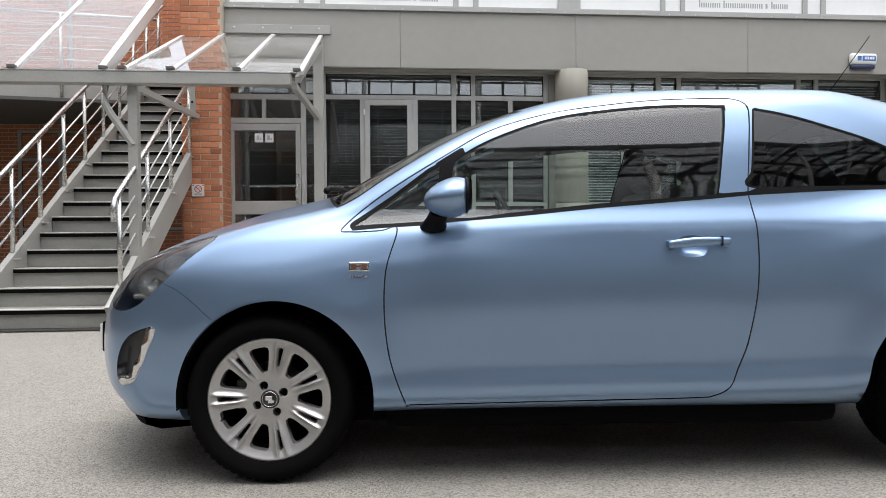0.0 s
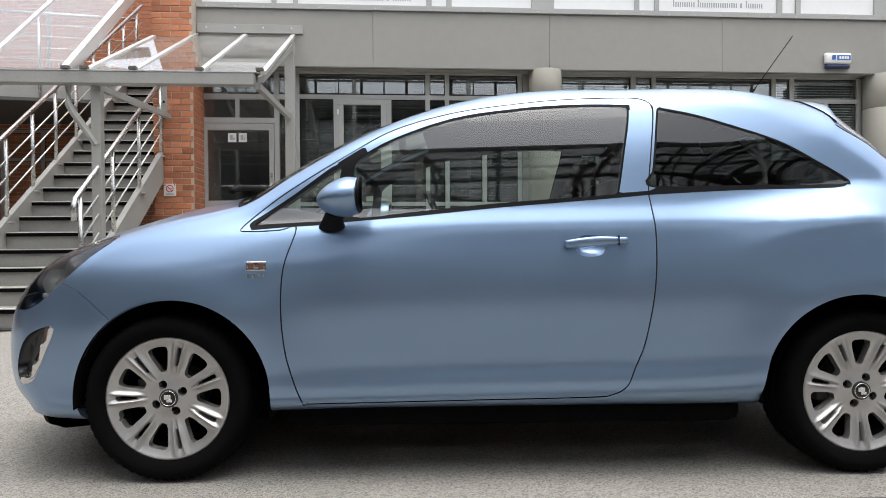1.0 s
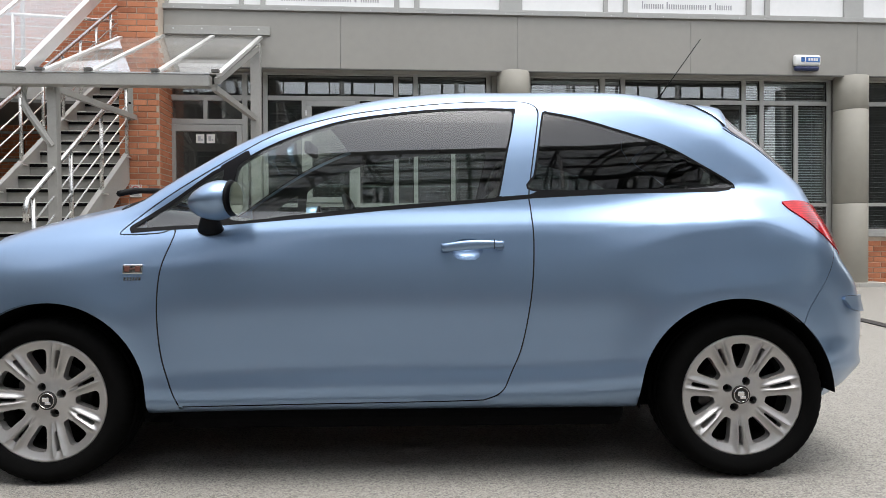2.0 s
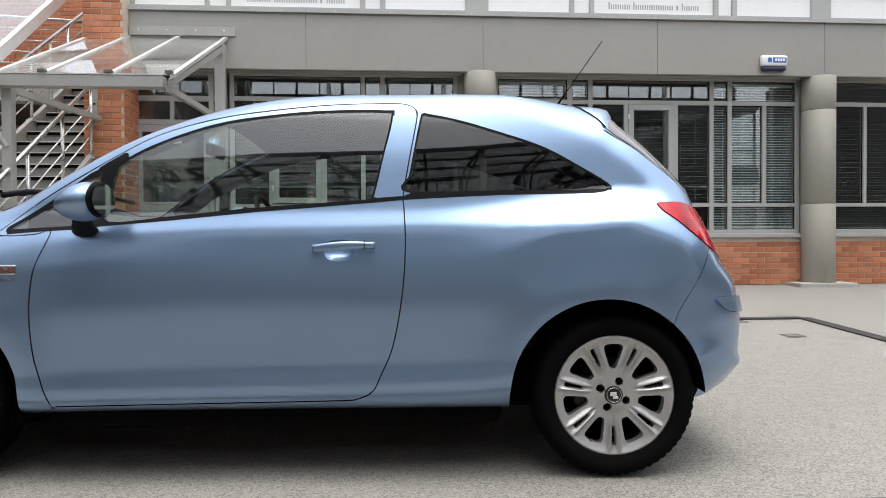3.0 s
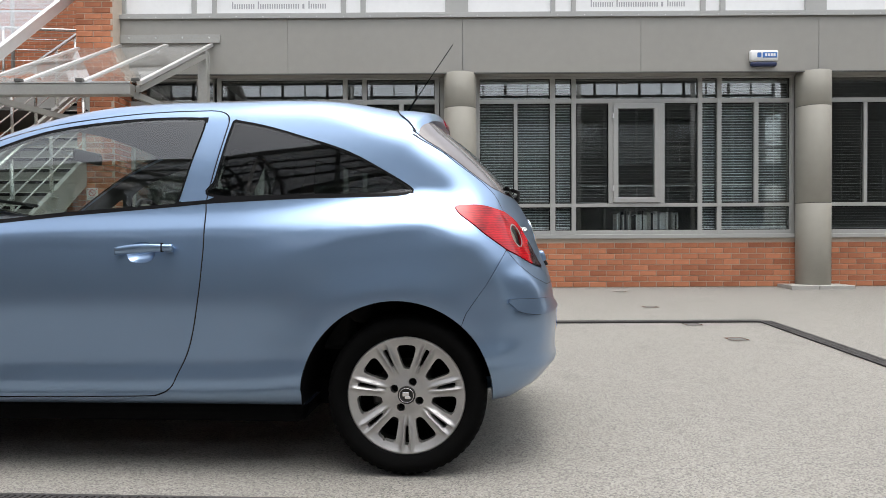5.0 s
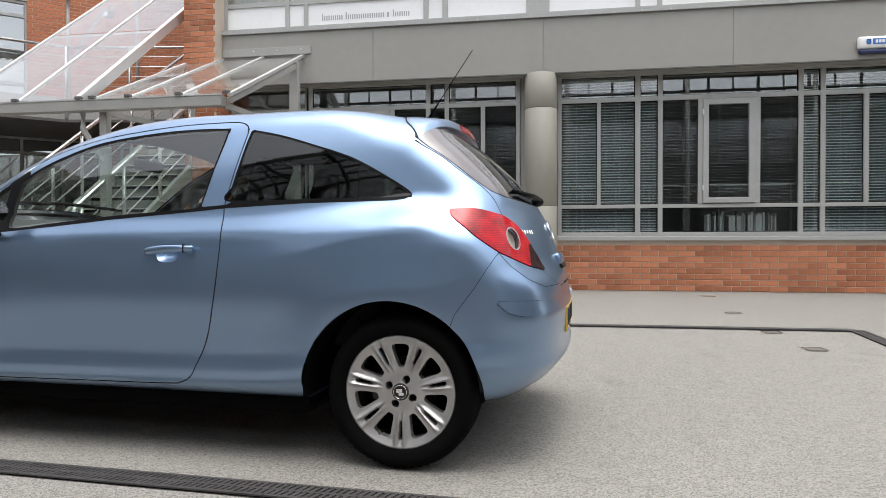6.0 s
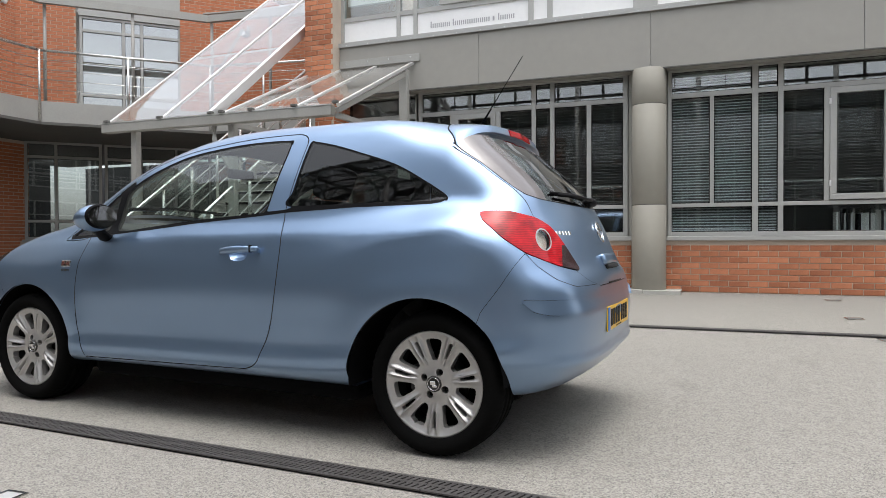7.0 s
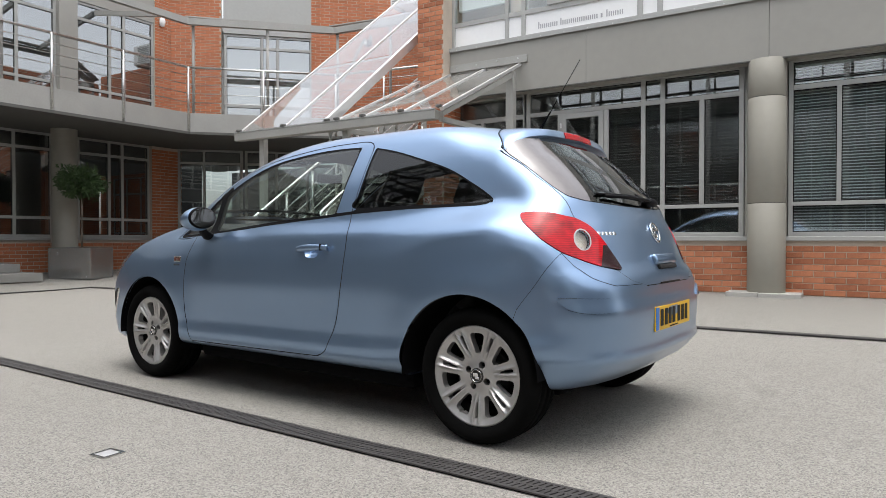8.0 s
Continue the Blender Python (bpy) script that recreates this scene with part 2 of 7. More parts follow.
def channel(name, a, b, label):
    a, b = Vector((*a, 0)), Vector((*b, 0))
    n = round((b - a).length / 0.5)
    pitch = (b - a).length / n
    d = (b - a).normalized()
    side = Vector((-d.y, d.x, 0))
    bm = bmesh.new()
    prev = None
    for i in range(n + 1):
        p = a + d * pitch * i
        row = [bm.verts.new(p + side * s + Vector((0, 0, rise(p.x, p.y) + 0.004))) for s in (-0.065, 0.065)]
        if prev:
            bm.faces.new((prev[0], row[0], row[1], prev[1]))
        prev = row
    top = tagged(part(name, bm, M_BLACK), label, "drain", kind="structure")
    first = None
    for i in range(n):
        p, q = a + d * pitch * i, a + d * pitch * (i + 1)
        if first is None:
            g = part("grate", grate_mesh(), M_IRON, top)
            first = g
        else:
            g = first.copy()
            scene.collection.objects.link(g)
        hp, hq = rise(p.x, p.y) + 0.006, rise(q.x, q.y) + 0.006
        tilt = math.degrees(math.atan2(hq - hp, pitch))
        g.matrix_basis = pose(p.x, p.y, hp, 0, -tilt, math.degrees(math.atan2(d.y, d.x))) @ Matrix.Diagonal((pitch / 0.5, 1, 1, 1))


channel("drain_channel_1", (-7.4, 2.508), (5.2, 1.840), "black cast-iron slotted drain channel in the gravel")
channel("drain_channel_2", (-7.4, 6.15), (5.2, 6.15), "black cast-iron slotted drain channel in the gravel")
channel("drain_channel_3", (5.2, 1.84), (5.2, 6.15), "black cast-iron slotted drain channel in the gravel")
channel("drain_channel_4", (-7.4, 2.5), (-7.4, 6.15), "black cast-iron slotted drain channel in the gravel")


# small metal covers in the gravel
M_PLATE = material("worn_cover_steel", (0.55, 0.55, 0.54), 0.16, metal=1.0, vary=0.15, scale=10, fine=80)


def cover(x, y, w, d, rz, lid):
    z = rise(x, y) + 0.002
    e = group_of("access_cover", "small worn metal access cover set flush in gravel", "cover", (x, y, z), rz, "covers in the yard")
    part("cover_frame", boxes((-w / 2, w / 2, -d / 2, -d / 2 + 0.012, 0, 0.004), (-w / 2, w / 2, d / 2 - 0.012, d / 2, 0, 0.004),
                              (-w / 2, -w / 2 + 0.012, -d / 2 + 0.012, d / 2 - 0.012, 0, 0.004), (w / 2 - 0.012, w / 2, -d / 2 + 0.012, d / 2 - 0.012, 0, 0.004)), M_PLATE, e)
    part("lid", boxes((-w / 2 + 0.014, w / 2 - 0.014, -d / 2 + 0.014, d / 2 - 0.014, 0, 0.003)), lid, e)


for cx, cy in ((4.57, 5.29), (4.47, 6.0), (4.42, 7.1), (4.45, 8.45)):
    cover(cx, cy, 0.15, 0.15, 3, M_STRIP)
cover(0.838, 1.394, 0.098, 0.10, 3, M_ALU)


# ---------- brickwork ----------
def brick_rows(length, height, z0):
    """Stretcher bond: (x0, x1, z) of every piece."""
    out = []
    for c in range(int(height / 0.075 + 0.01)):
        x = -0.1125 if c % 2 else 0.0
        while x < length - 0.02:
            a, b = max(x, 0), min(x + 0.215, length)
            if b - a > 0.03:
                out.append((a, b, z0 + c * 0.075 + 0.006))
            x += 0.225
    return out


def brick_block(w):
    bm = box(bmesh.new(), 0, w, -0.008, 0.02, 0, 0.065)
    edges = [e for e in bm.edges if all(v.co.y < 0 for v in e.verts)]
    bmesh.ops.bevel(bm, geom=edges, offset=0.004, segments=1, affect="EDGES")
    return bm


BRICK_MESH = {}


def brick_wall(name, label, at, rz, length, height, thick=0.22, pieces=True, z0=0.0):
    """A wall whose front looks along local -y: mortar core with bricks proud of it."""
    w = part(name, boxes((0, length, 0.0, thick, z0, z0 + height)), M_MORTAR)
    tagged(w, label, "wall", kind="structure")
    w.matrix_world = pose(*at, 0, 0, rz)
    rows = brick_rows(length, height, z0)
    if pieces:
        for a, b, z in rows:
            k = round(b - a, 3)
            if k not in BRICK_MESH:
                o = part("brick", brick_block(k), M_BRICK, w)
                BRICK_MESH[k] = o.data
            else:
                o = new("brick", BRICK_MESH[k])
                o.parent = w
            o.location = (a, random.uniform(-0.0015, 0.0015), z)
    else:
        vs, fs = [], []
        for a, b, z in rows:
            i = len(vs)
            for x, y, h in ((a, 0.004, z), (b, 0.004, z), (b, 0.004, z + 0.065), (a, 0.004, z + 0.065), (a + 0.003, -0.008, z + 0.003), (b - 0.003, -0.008, z + 0.003), (b - 0.003, -0.008, z + 0.062), (a + 0.003, -0.008, z + 0.062)):
                vs.append((x, y, h))
            fs += [(i + 4, i + 5, i + 6, i + 7), (i, i + 1, i + 5, i + 4), (i + 1, i + 2, i + 6, i + 5), (i + 2, i + 3, i + 7, i + 6), (i + 3, i, i + 4, i + 7)]
        me = bpy.data.meshes.new("bricks")
        me.from_pydata(vs, [], fs)
        me.materials.append(M_BRICK_FAR)
        o = new("bricks", me)
        o.parent = w
        tagged(o, kind="stuff")
    return w


# ---------- windows ----------
def pane_mesh(x0, x1, z0, z1, y=0.0):
    return boxes((x0, x1, y, y + 0.006, z0, z1))


def blind(name, x0, x1, z0, z1, mat, label, at, rz, pitch=0.030, tilt=38):
    """A venetian blind: head rail, bottom rail, cords and tilted slats."""
    e = group_of(name, label, "blind", at, rz, "venetian blinds behind the windows")
    bm = bmesh.new()
    z = z0 + 0.03
    c, s = 0.0125 * math.cos(radians(tilt)), 0.0125 * math.sin(radians(tilt))
    while z < z1 - 0.02:
        vs = [bm.verts.new(p) for p in ((x0, -c, z - s), (x1, -c, z - s), (x1, 0, z + 0.0022), (x0, 0, z + 0.0022), (x1, c, z + s), (x0, c, z + s))]
        bm.faces.new(vs[:4])
        bm.faces.new((vs[3], vs[2], vs[4], vs[5]))
        z += pitch
    tagged(part("slats", bm, mat, e), kind="stuff")
    part("head_rail", boxes((x0, x1, -0.018, 0.018, z1 - 0.02, z1 + 0.01)), mat, e)
    part("bottom_rail", boxes((x0, x1, -0.012, 0.012, z0, z0 + 0.014)), mat, e)
    for f in (0.2, 0.8):
        x = x0 + (x1 - x0) * f
        part("cord", boxes((x - 0.0015, x + 0.0015, -0.014, -0.012, z0, z1)), mat, e)


def window(name, label, at, rz, verticals, horizontals, panes, casement=None, depth=0.07, pane_mat=M_PANE):
    """Frame bars given as spans, panes as rectangles; front looks along local -y."""
    e = group_of(name, label, "window", at, rz, kind="structure")
    z0, z1 = min(h[0] for h in horizontals), max(h[1] for h in horizontals)
    bm = bmesh.new()
    for a, b, lo, hi in verticals:
        box(bm, a, b, 0, depth, lo, hi, bevel=0.004)
    for h in horizontals:
        a, b = (h[2], h[3]) if len(h) > 2 else (verticals[0][0], verticals[-1][1])
        box(bm, a, b, 0.003, depth - 0.003, h[0], h[1], bevel=0.004)
    part("window_frame", bm, M_FRAME, e)
    for a, b, lo, hi in panes:
        part("pane", pane_mesh(a, b, lo, hi, 0.035), pane_mat, e).visible_shadow = False
        # black glazing seal
        s = 0.008
        part("glazing_seal", boxes((a, b, 0.028, 0.034, lo, lo + s), (a, b, 0.028, 0.034, hi - s, hi), (a, a + s, 0.028, 0.034, lo + s, hi - s), (b - s, b, 0.028, 0.034, lo + s, hi - s)), M_BLACK, e)
    if casement:
        a, b, lo, hi = casement
        f = 0.07
        c = part("casement", boxes((a, b, -0.018, 0.05, lo, lo + f), (a, b, -0.018, 0.05, hi - f, hi), (a, a + f, -0.018, 0.05, lo + f, hi - f), (b - f, b, -0.018, 0.05, lo + f, hi - f), bevel=0.004), M_FRAME, e, "grey opening window casement")
        part("casement_pane", pane_mesh(a + f, b - f, lo + f, hi - f, 0.01), M_PANE, c).visible_shadow = False
        for hz in (lo + 0.16, hi - 0.2):
            part("hinge", boxes((a - 0.012, a + 0.01, -0.032, -0.018, hz, hz + 0.07), bevel=0.003), M_ALU, c)
    return e


FY = 9.02      # front of the ground-floor frames
GZ = 0.215     # ground at the wall
Z_SILL, Z_P0, Z_T0, Z_T1, Z_P1, Z_L0, Z_TOP = 0.93, 0.985, 1.30, 1.35, 2.705, 2.765, 3.05


def main_bay(index, off, x_from, x_to, casement=True):
    """One bay of the main facade; off shifts the pattern of bars of the middle bay."""
    ver = [(2.65, 2.70), (3.16, 3.21, 1), (3.65, 3.72), (3.94, 4.00), (4.44, 4.50, 1), (5.13, 5.20, 1), (5.65, 5.71), (5.91, 5.97), (6.41, 6.47, 1), (6.89, 6.95)]
    full, V = [], []
    for v in ver:
        a, b = v[0] + off, v[1] + off
        if a < x_from - 0.001 or b > x_to + 0.001:
            continue
        if len(v) > 2:
            V.append((a, b, Z_T1, Z_P1))
        else:
            V.append((a, b, Z_SILL, Z_TOP))
            full.append((a, b))
    panes, blinds = [], []
    for (a0, a1), (b0, b1) in zip(full, full[1:]):
        panes += [(a1, b0, Z_P0, Z_T0), (a1, b0, Z_L0, Z_TOP - 0.01)]
        cuts = [a1] + [q for v in V if v[2] == Z_T1 and a1 < v[0] < b0 for q in (v[0], v[1])] + [b0]
        dark = b0 - a1 > 1.2
        for c0, c1 in zip(cuts[::2], cuts[1::2]):
            if dark and casement and abs(c0 - 4.50 - off) < 0.03:
                continue
            panes.append((c0, c1, Z_T1, Z_P1))
        blinds.append((a1 + 0.01, b0 - 0.01, dark))
    hor = [(Z_SILL, Z_P0), (Z_T0, Z_T1), (Z_P1, Z_L0), (Z_TOP - 0.012, Z_TOP + 0.02)]
    V.sort()
    e = window(f"window_{index}", "grey aluminium office window with tall panes and top lights", (0, FY, 0), 0, V, hor, panes, (4.50 + off, 5.13 + off, Z_T1 + 0.01, Z_P1 - 0.005) if casement else None)
    a, b = full[0][0], full[-1][1]
    part("window_sill", boxes((a - 0.06, b + 0.06, -0.09, 0.05, 0.872, Z_SILL), bevel=0.008), M_FRAME, e)
    return blinds


def main_facade():
    all_blinds = []
    all_blinds += [(b, 0) for b in main_bay(1, -4.80, -0.9, 2.2)]
    all_blinds += [(b, 1) for b in main_bay(2, 0.0, 2.6, 7.0)]
    all_blinds += [(b, 2) for b in main_bay(3, 4.73, 7.3, 11.8)]
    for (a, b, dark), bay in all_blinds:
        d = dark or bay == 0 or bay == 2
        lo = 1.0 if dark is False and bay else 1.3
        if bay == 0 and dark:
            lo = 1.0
        blind("venetian_blind", a, b, lo, 3.0 if not dark else 2.72, M_BLIND_SHADED if d else M_BLIND, "half-open venetian blind behind office glass, shade in its colour" if d else "pale closed venetian blind behind office glass", (0, FY + 0.075, 0), 0, pitch=0.036, tilt=12 if d else 34)


main_facade()
Z_BR = 0.872 - GZ
brick_wall("wall_north_1", "red brick wall below an office window", (-0.90, 8.975, GZ), 0, 3.10, Z_BR)
brick_wall("wall_north_2", "red brick wall below an office window", (2.60, 8.975, GZ), 0, 4.40, Z_BR)
brick_wall("wall_north_3", "red brick wall below an office window", (7.32, 8.975, GZ), 0, 4.40, Z_BR)


def strip(name, label, rows, mat, category="trim", kind="structure", bevel=0.0):
    return tagged(part(name, boxes(*rows, bevel=bevel), mat), label, category, kind=kind)


# infill behind the columns, and rooms behind the glass
strip("wall_infill", "grey painted infill behind round columns", [(2.16, 2.64, 9.03, 9.25, GZ, 3.06), (6.96, 7.37, 9.03, 9.25, GZ, 3.06), (11.69, 12.4, 9.03, 9.25, GZ, 3.06)], M_GREY, "wall")
M_ROOM = material("office_wall", (0.16, 0.155, 0.15), 0.9, vary=0.1, scale=1, fine=10)
# carpet; its dark colour also gives the wing's room walls their unlit look
M_CARPET_DIM = material("carpet_and_dim_room", (0.06, 0.06, 0.065), 0.95, vary=0.2, scale=3, fine=100)
strip("wall_office_back", "grey office wall behind the windows", [(-2.1, 12.4, 12.5, 12.6, GZ, 3.06), (12.3, 12.4, 9.25, 12.5, GZ, 3.06), (-2.1, -2.0, 9.1, 12.5, GZ, 3.06), (-0.95, -0.90, 9.3, 12.5, GZ, 3.06)], M_ROOM, "wall")
strip("floor_office", "dark office carpet", [(-2.0, 12.3, 9.2, 12.5, GZ - 0.1, GZ + 0.01)], M_CARPET_DIM, "floor")
strip("ceiling_office", "pale office ceiling tiles", [(-2.1, 12.4, 9.3, 12.6, 3.06, 3.2)], M_ROOM, "ceiling")


# fascia beam with joints, flashing and soffit
def fascia():
    e = group_of("fascia_beam", "grey painted metal fascia above the windows", "fascia", kind="structure")
    xs = [-2.03, 0.17, 2.46, 4.80, 7.13, 9.45, 11.8, 13.2]
    for a, b in zip(xs, xs[1:]):
        part("cladding_panel", boxes((a + 0.002, b - 0.002, 8.75, 8.80, 3.06, 3.81), bevel=0.003), M_GREY, e)
    part("fascia_core", boxes((-2.03, 13.2, 8.803, 9.3, 3.065, 3.80)), M_GREY, e)
    part("flashing", boxes((-2.03, 13.2, 8.715, 8.86, 3.81, 3.835), (-2.03, 13.2, 8.715, 8.72, 3.775, 3.81), bevel=0.002), M_FRAME, e)
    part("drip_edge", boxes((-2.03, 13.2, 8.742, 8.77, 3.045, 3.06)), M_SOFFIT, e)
    for i in range(44):
        x = -1.9 + i * 0.35
        part("fixing_screw", boxes((x, x + 0.012, 8.711, 8.716, 3.79, 3.802)), M_STEEL, e)


fascia()


# upper storey: glazing over white panels
def upper_storey():
    e = group_of("window_upper", "grey framed upper window band over white panels", "window", kind="structure")
    y = 8.83
    spans = []
    for off in (-4.74, 0.0, 4.72):
        spans += [(2.54 + off, 3.63 + off), (3.69 + off, 3.90 + off), (3.96 + off, 5.60 + off), (5.67 + off, 5.86 + off), (5.93 + off, 6.98 + off)]
    spans = [(max(a, -1.98), b) for a, b in spans]
    bm = bmesh.new()
    ends = [-2.03] + [q for s in spans for q in s] + [12.3]
    for a, b in zip(ends[::2], ends[1::2]):
        box(bm, a, b, y - 0.03, y + 0.06, 3.835, 5.75, bevel=0.004)
    for lo, hi in ((3.835, 3.872), (4.17, 4.235), (5.35, 5.42), (5.70, 5.76)):
        box(bm, -2.0, 12.25, y - 0.022, y + 0.05, lo, hi)
    part("window_frame", bm, M_FRAME, e)
    for i, (a, b) in enumerate(spans):
        part("white_panel", boxes((a - 0.005, b + 0.005, y - 0.002, y + 0.02, 3.86, 4.18)), M_WHITE, e, "plain white opaque panel")
        part("pane", pane_mesh(a, b, 4.235, 5.35, y), M_PANE, e).visible_shadow = False
        part("pane", pane_mesh(a, b, 5.42, 5.70, y), M_PANE, e).visible_shadow = False
        if b - a > 1.2:
            f = part("casement", boxes((a + 0.35, b - 0.35, y - 0.04, y - 0.024, 4.24, 4.30), (a + 0.35, a + 0.41, y - 0.04, y - 0.024, 4.30, 5.34), (b - 0.41, b - 0.35, y - 0.04, y - 0.024, 4.30, 5.34), bevel=0.003), M_FRAME, e)
            sign_bars(e, a, b, y)
    strip("wall_upper_back", "pale upper office wall", [(-2.0, 12.3, 11.5, 11.6, 3.82, 6.2), (-2.0, 12.3, 8.9, 11.5, 3.80, 3.82)], M_WHITE, "wall")
    strip("ceiling_upper", "pale upper office ceiling", [(-2.0, 12.3, 8.9, 11.6, 5.76, 5.9)], M_WHITE, "ceiling")
    strip("wall_parapet", "grey metal clad wall above the upper windows", [(-2.03, 13.2, 8.78, 9.2, 5.76, 6.35)], M_GREY, "wall")


M_INK = material("grey_lettering", (0.38, 0.38, 0.39), 0.6, vary=0.05)


def sign_bars(e, a, b, y):
    """The firm's name as plain grey bars in word lengths."""
    x = (a + b) / 2 - 0.62
    for w, n in ((0.31, 10), (0.56, 18), (0.05, 1), (0.245, 8)):
        bm = bmesh.new()
        for k in range(n):
            p = x + k * w / n
            box(bm, p, p + w / n * 0.52, y - 0.006, y - 0.003, 3.935, 3.935 + (0.095 if k == 0 and n > 1 else 0.062))
        part("sign_bar", bm, M_INK, e)
        x += w + 0.03


upper_storey()


# round columns on low pads
def column(name, x, y=8.86, r=0.215):
    e = group_of(name, "round grey painted steel column on a low concrete pad", "column", (x, y, 0), 0, "round columns of the facade", "structure")
    for a, b in ((GZ + 0.03, 1.326), (1.332, 2.602), (2.608, 3.06)):
        part("column_casing", lathe(bmesh.new(), [(r - 0.004, a), (r, a + 0.004), (r, b - 0.004), (r - 0.004, b)], 48, "Z"), M_PIER, e, smooth=True)
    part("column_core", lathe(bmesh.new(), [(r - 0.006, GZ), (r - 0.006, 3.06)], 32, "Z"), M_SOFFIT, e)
    part("pad", boxes((-0.42, -0.06, -0.27, 0.12, 0.1, GZ + 0.04), (-0.056, 0.40, -0.27, 0.12, 0.1, GZ + 0.037), bevel=0.006), M_SILL, e, "weathered concrete pad")


column("column_1", 2.43)
column("column_2", 7.12)
column("column_3", 11.85)

# entrance door beside the brick pier
M_SIGN = material("sign_plate", (0.72, 0.71, 0.68), 0.4, vary=0.04)
M_RED = plain("sign_red", (0.55, 0.03, 0.03), 0.4)


def entrance():
    e = group_of("door_1", "grey framed glazed entrance door with lights above", "door", (0, 9.0, 0), 0, kind="structure")
    top = [(-2.13, -2.05, 0, 0.07, GZ, 3.05), (-1.125, -1.06, 0, 0.07, GZ, 3.05), (-0.905, -0.895, 0.0, 0.07, GZ, 3.05),
           (-2.05, -1.125, 0.004, 0.066, 2.38, 2.45), (-2.05, -1.125, 0.004, 0.066, 2.69, 2.76), (-1.62, -1.57, 0.004, 0.066, 2.45, 2.69), (-1.06, -0.905, 0.004, 0.066, 2.69, 2.76), (-2.05, -0.905, 0.004, 0.066, 3.03, 3.06), (-1.06, -0.905, 0.004, 0.066, GZ, 0.35)]
    part("door_frame", boxes(*top, bevel=0.004), M_FRAME, e)
    leaf = part("door_leaf", boxes((-2.045, -1.98, 0.005, 0.06, GZ + 0.02, 2.375), (-1.195, -1.13, 0.005, 0.06, GZ + 0.02, 2.375), (-1.98, -1.195, 0.005, 0.06, 2.29, 2.375), (-1.98, -1.195, 0.005, 0.06, 1.20, 1.375), (-1.98, -1.195, 0.005, 0.06, GZ + 0.02, GZ + 0.2), bevel=0.004), M_FRAME, e)
    part("door_pane", pane_mesh(-1.98, -1.195, 1.375, 2.29, 0.03), M_PANE, leaf).visible_shadow = False
    part("door_pane", pane_mesh(-1.98, -1.195, GZ + 0.2, 1.20, 0.03), M_PANE, leaf).visible_shadow = False
    part("door_handle", sweep(bmesh.new(), [(-1.16, 0.005, 1.36), (-1.16, -0.05, 1.36), (-1.17, -0.06, 1.38), (-1.19, -0.06, 1.44), (-1.19, -0.06, 1.5), (-1.17, -0.06, 1.56), (-1.16, -0.05, 1.58), (-1.16, 0.005, 1.58)], 0.011), M_STEEL, leaf, "bent stainless pull handle", True)
    part("lock", boxes((-1.18, -1.15, -0.012, 0.005, 1.68, 1.73), bevel=0.004), M_STEEL, leaf)
    for a, b, lo, hi in ((-2.05, -1.62, 2.45, 2.69), (-1.57, -1.125, 2.45, 2.69), (-2.05, -1.125, 2.76, 3.03), (-1.06, -0.905, 0.35, 2.69), (-1.06, -0.905, 2.76, 3.03)):
        part("pane", pane_mesh(a, b, lo, hi, 0.035), M_PANE, e).visible_shadow = False
    for x in (-1.72, -1.585):
        s = part("door_sign", boxes((x, x + 0.105, 0.020, 0.026, 2.135, 2.25), bevel=0.002), M_SIGN, e, "small pale door plate with dark bars")
        part("sign_bar", boxes((x + 0.025, x + 0.06, 0.016, 0.0195, 2.165, 2.225), (x + 0.067, x + 0.085, 0.016, 0.0195, 2.165, 2.19)), M_INK, s)


entrance()
blind("venetian_blind", -1.05, -0.91, 0.4, 2.6, M_BLIND_SHADED, "half-open venetian blind behind office glass, shade in its colour", (0, 9.15, 0), 0, tilt=25)

# brick pier at the end of the main building, and the wall that goes back from it
pier = brick_wall("wall_pier", "tall red brick pier beside the entrance", (-2.50, 8.55, rise(-2.4, 8.5)), 0, 0.47, 6.0, 0.5)
brick_wall("wall_pier_return", "red brick side of the pier", (-2.503, 13.2, rise(-2.4, 8.5)), -90, 4.62, 6.0, 0.2, pieces=False)
brick_wall("wall_pier_reveal", "red brick reveal beside the door", (-2.027, 8.56, rise(-2.4, 8.5)), 90, 0.49, 2.9, 0.1, pieces=False)


def no_smoking():
    e = group_of("no_smoking_sign", "small white no smoking sign with red ring on brick", "sign", (-2.31, 8.532, 1.48))
    part("plate", boxes((-0.072, 0.072, -0.004, 0.004, -0.075, 0.075), bevel=0.002), M_SIGN, e)
    part("ring", lathe(bmesh.new(), [(0.045, -0.006), (0.035, -0.006)], 32, "Y", (0, 0, 0.015)), M_RED, e)
    bm = bmesh.new()
    beam(bm, (-0.026, -0.0065, 0.041), (0.026, -0.0065, -0.011), 0.008, 0.002, up=(0, 1, 0))
    part("slash", bm, M_RED, e)
    part("cigarette", boxes((-0.025, 0.025, -0.0055, -0.0042, 0.011, 0.019)), M_INK, e)
    part("caption_bar", boxes((-0.05, 0.05, -0.0055, -0.0042, -0.058, -0.050), (-0.04, 0.04, -0.0055, -0.0042, -0.046, -0.040)), M_INK, e)
    for sx in (-1, 1):
        part("corner_mark", boxes((sx * 0.058 - 0.008, sx * 0.058 + 0.008, -0.0055, -0.0042, 0.052, 0.066)), M_RED, e)


no_smoking()


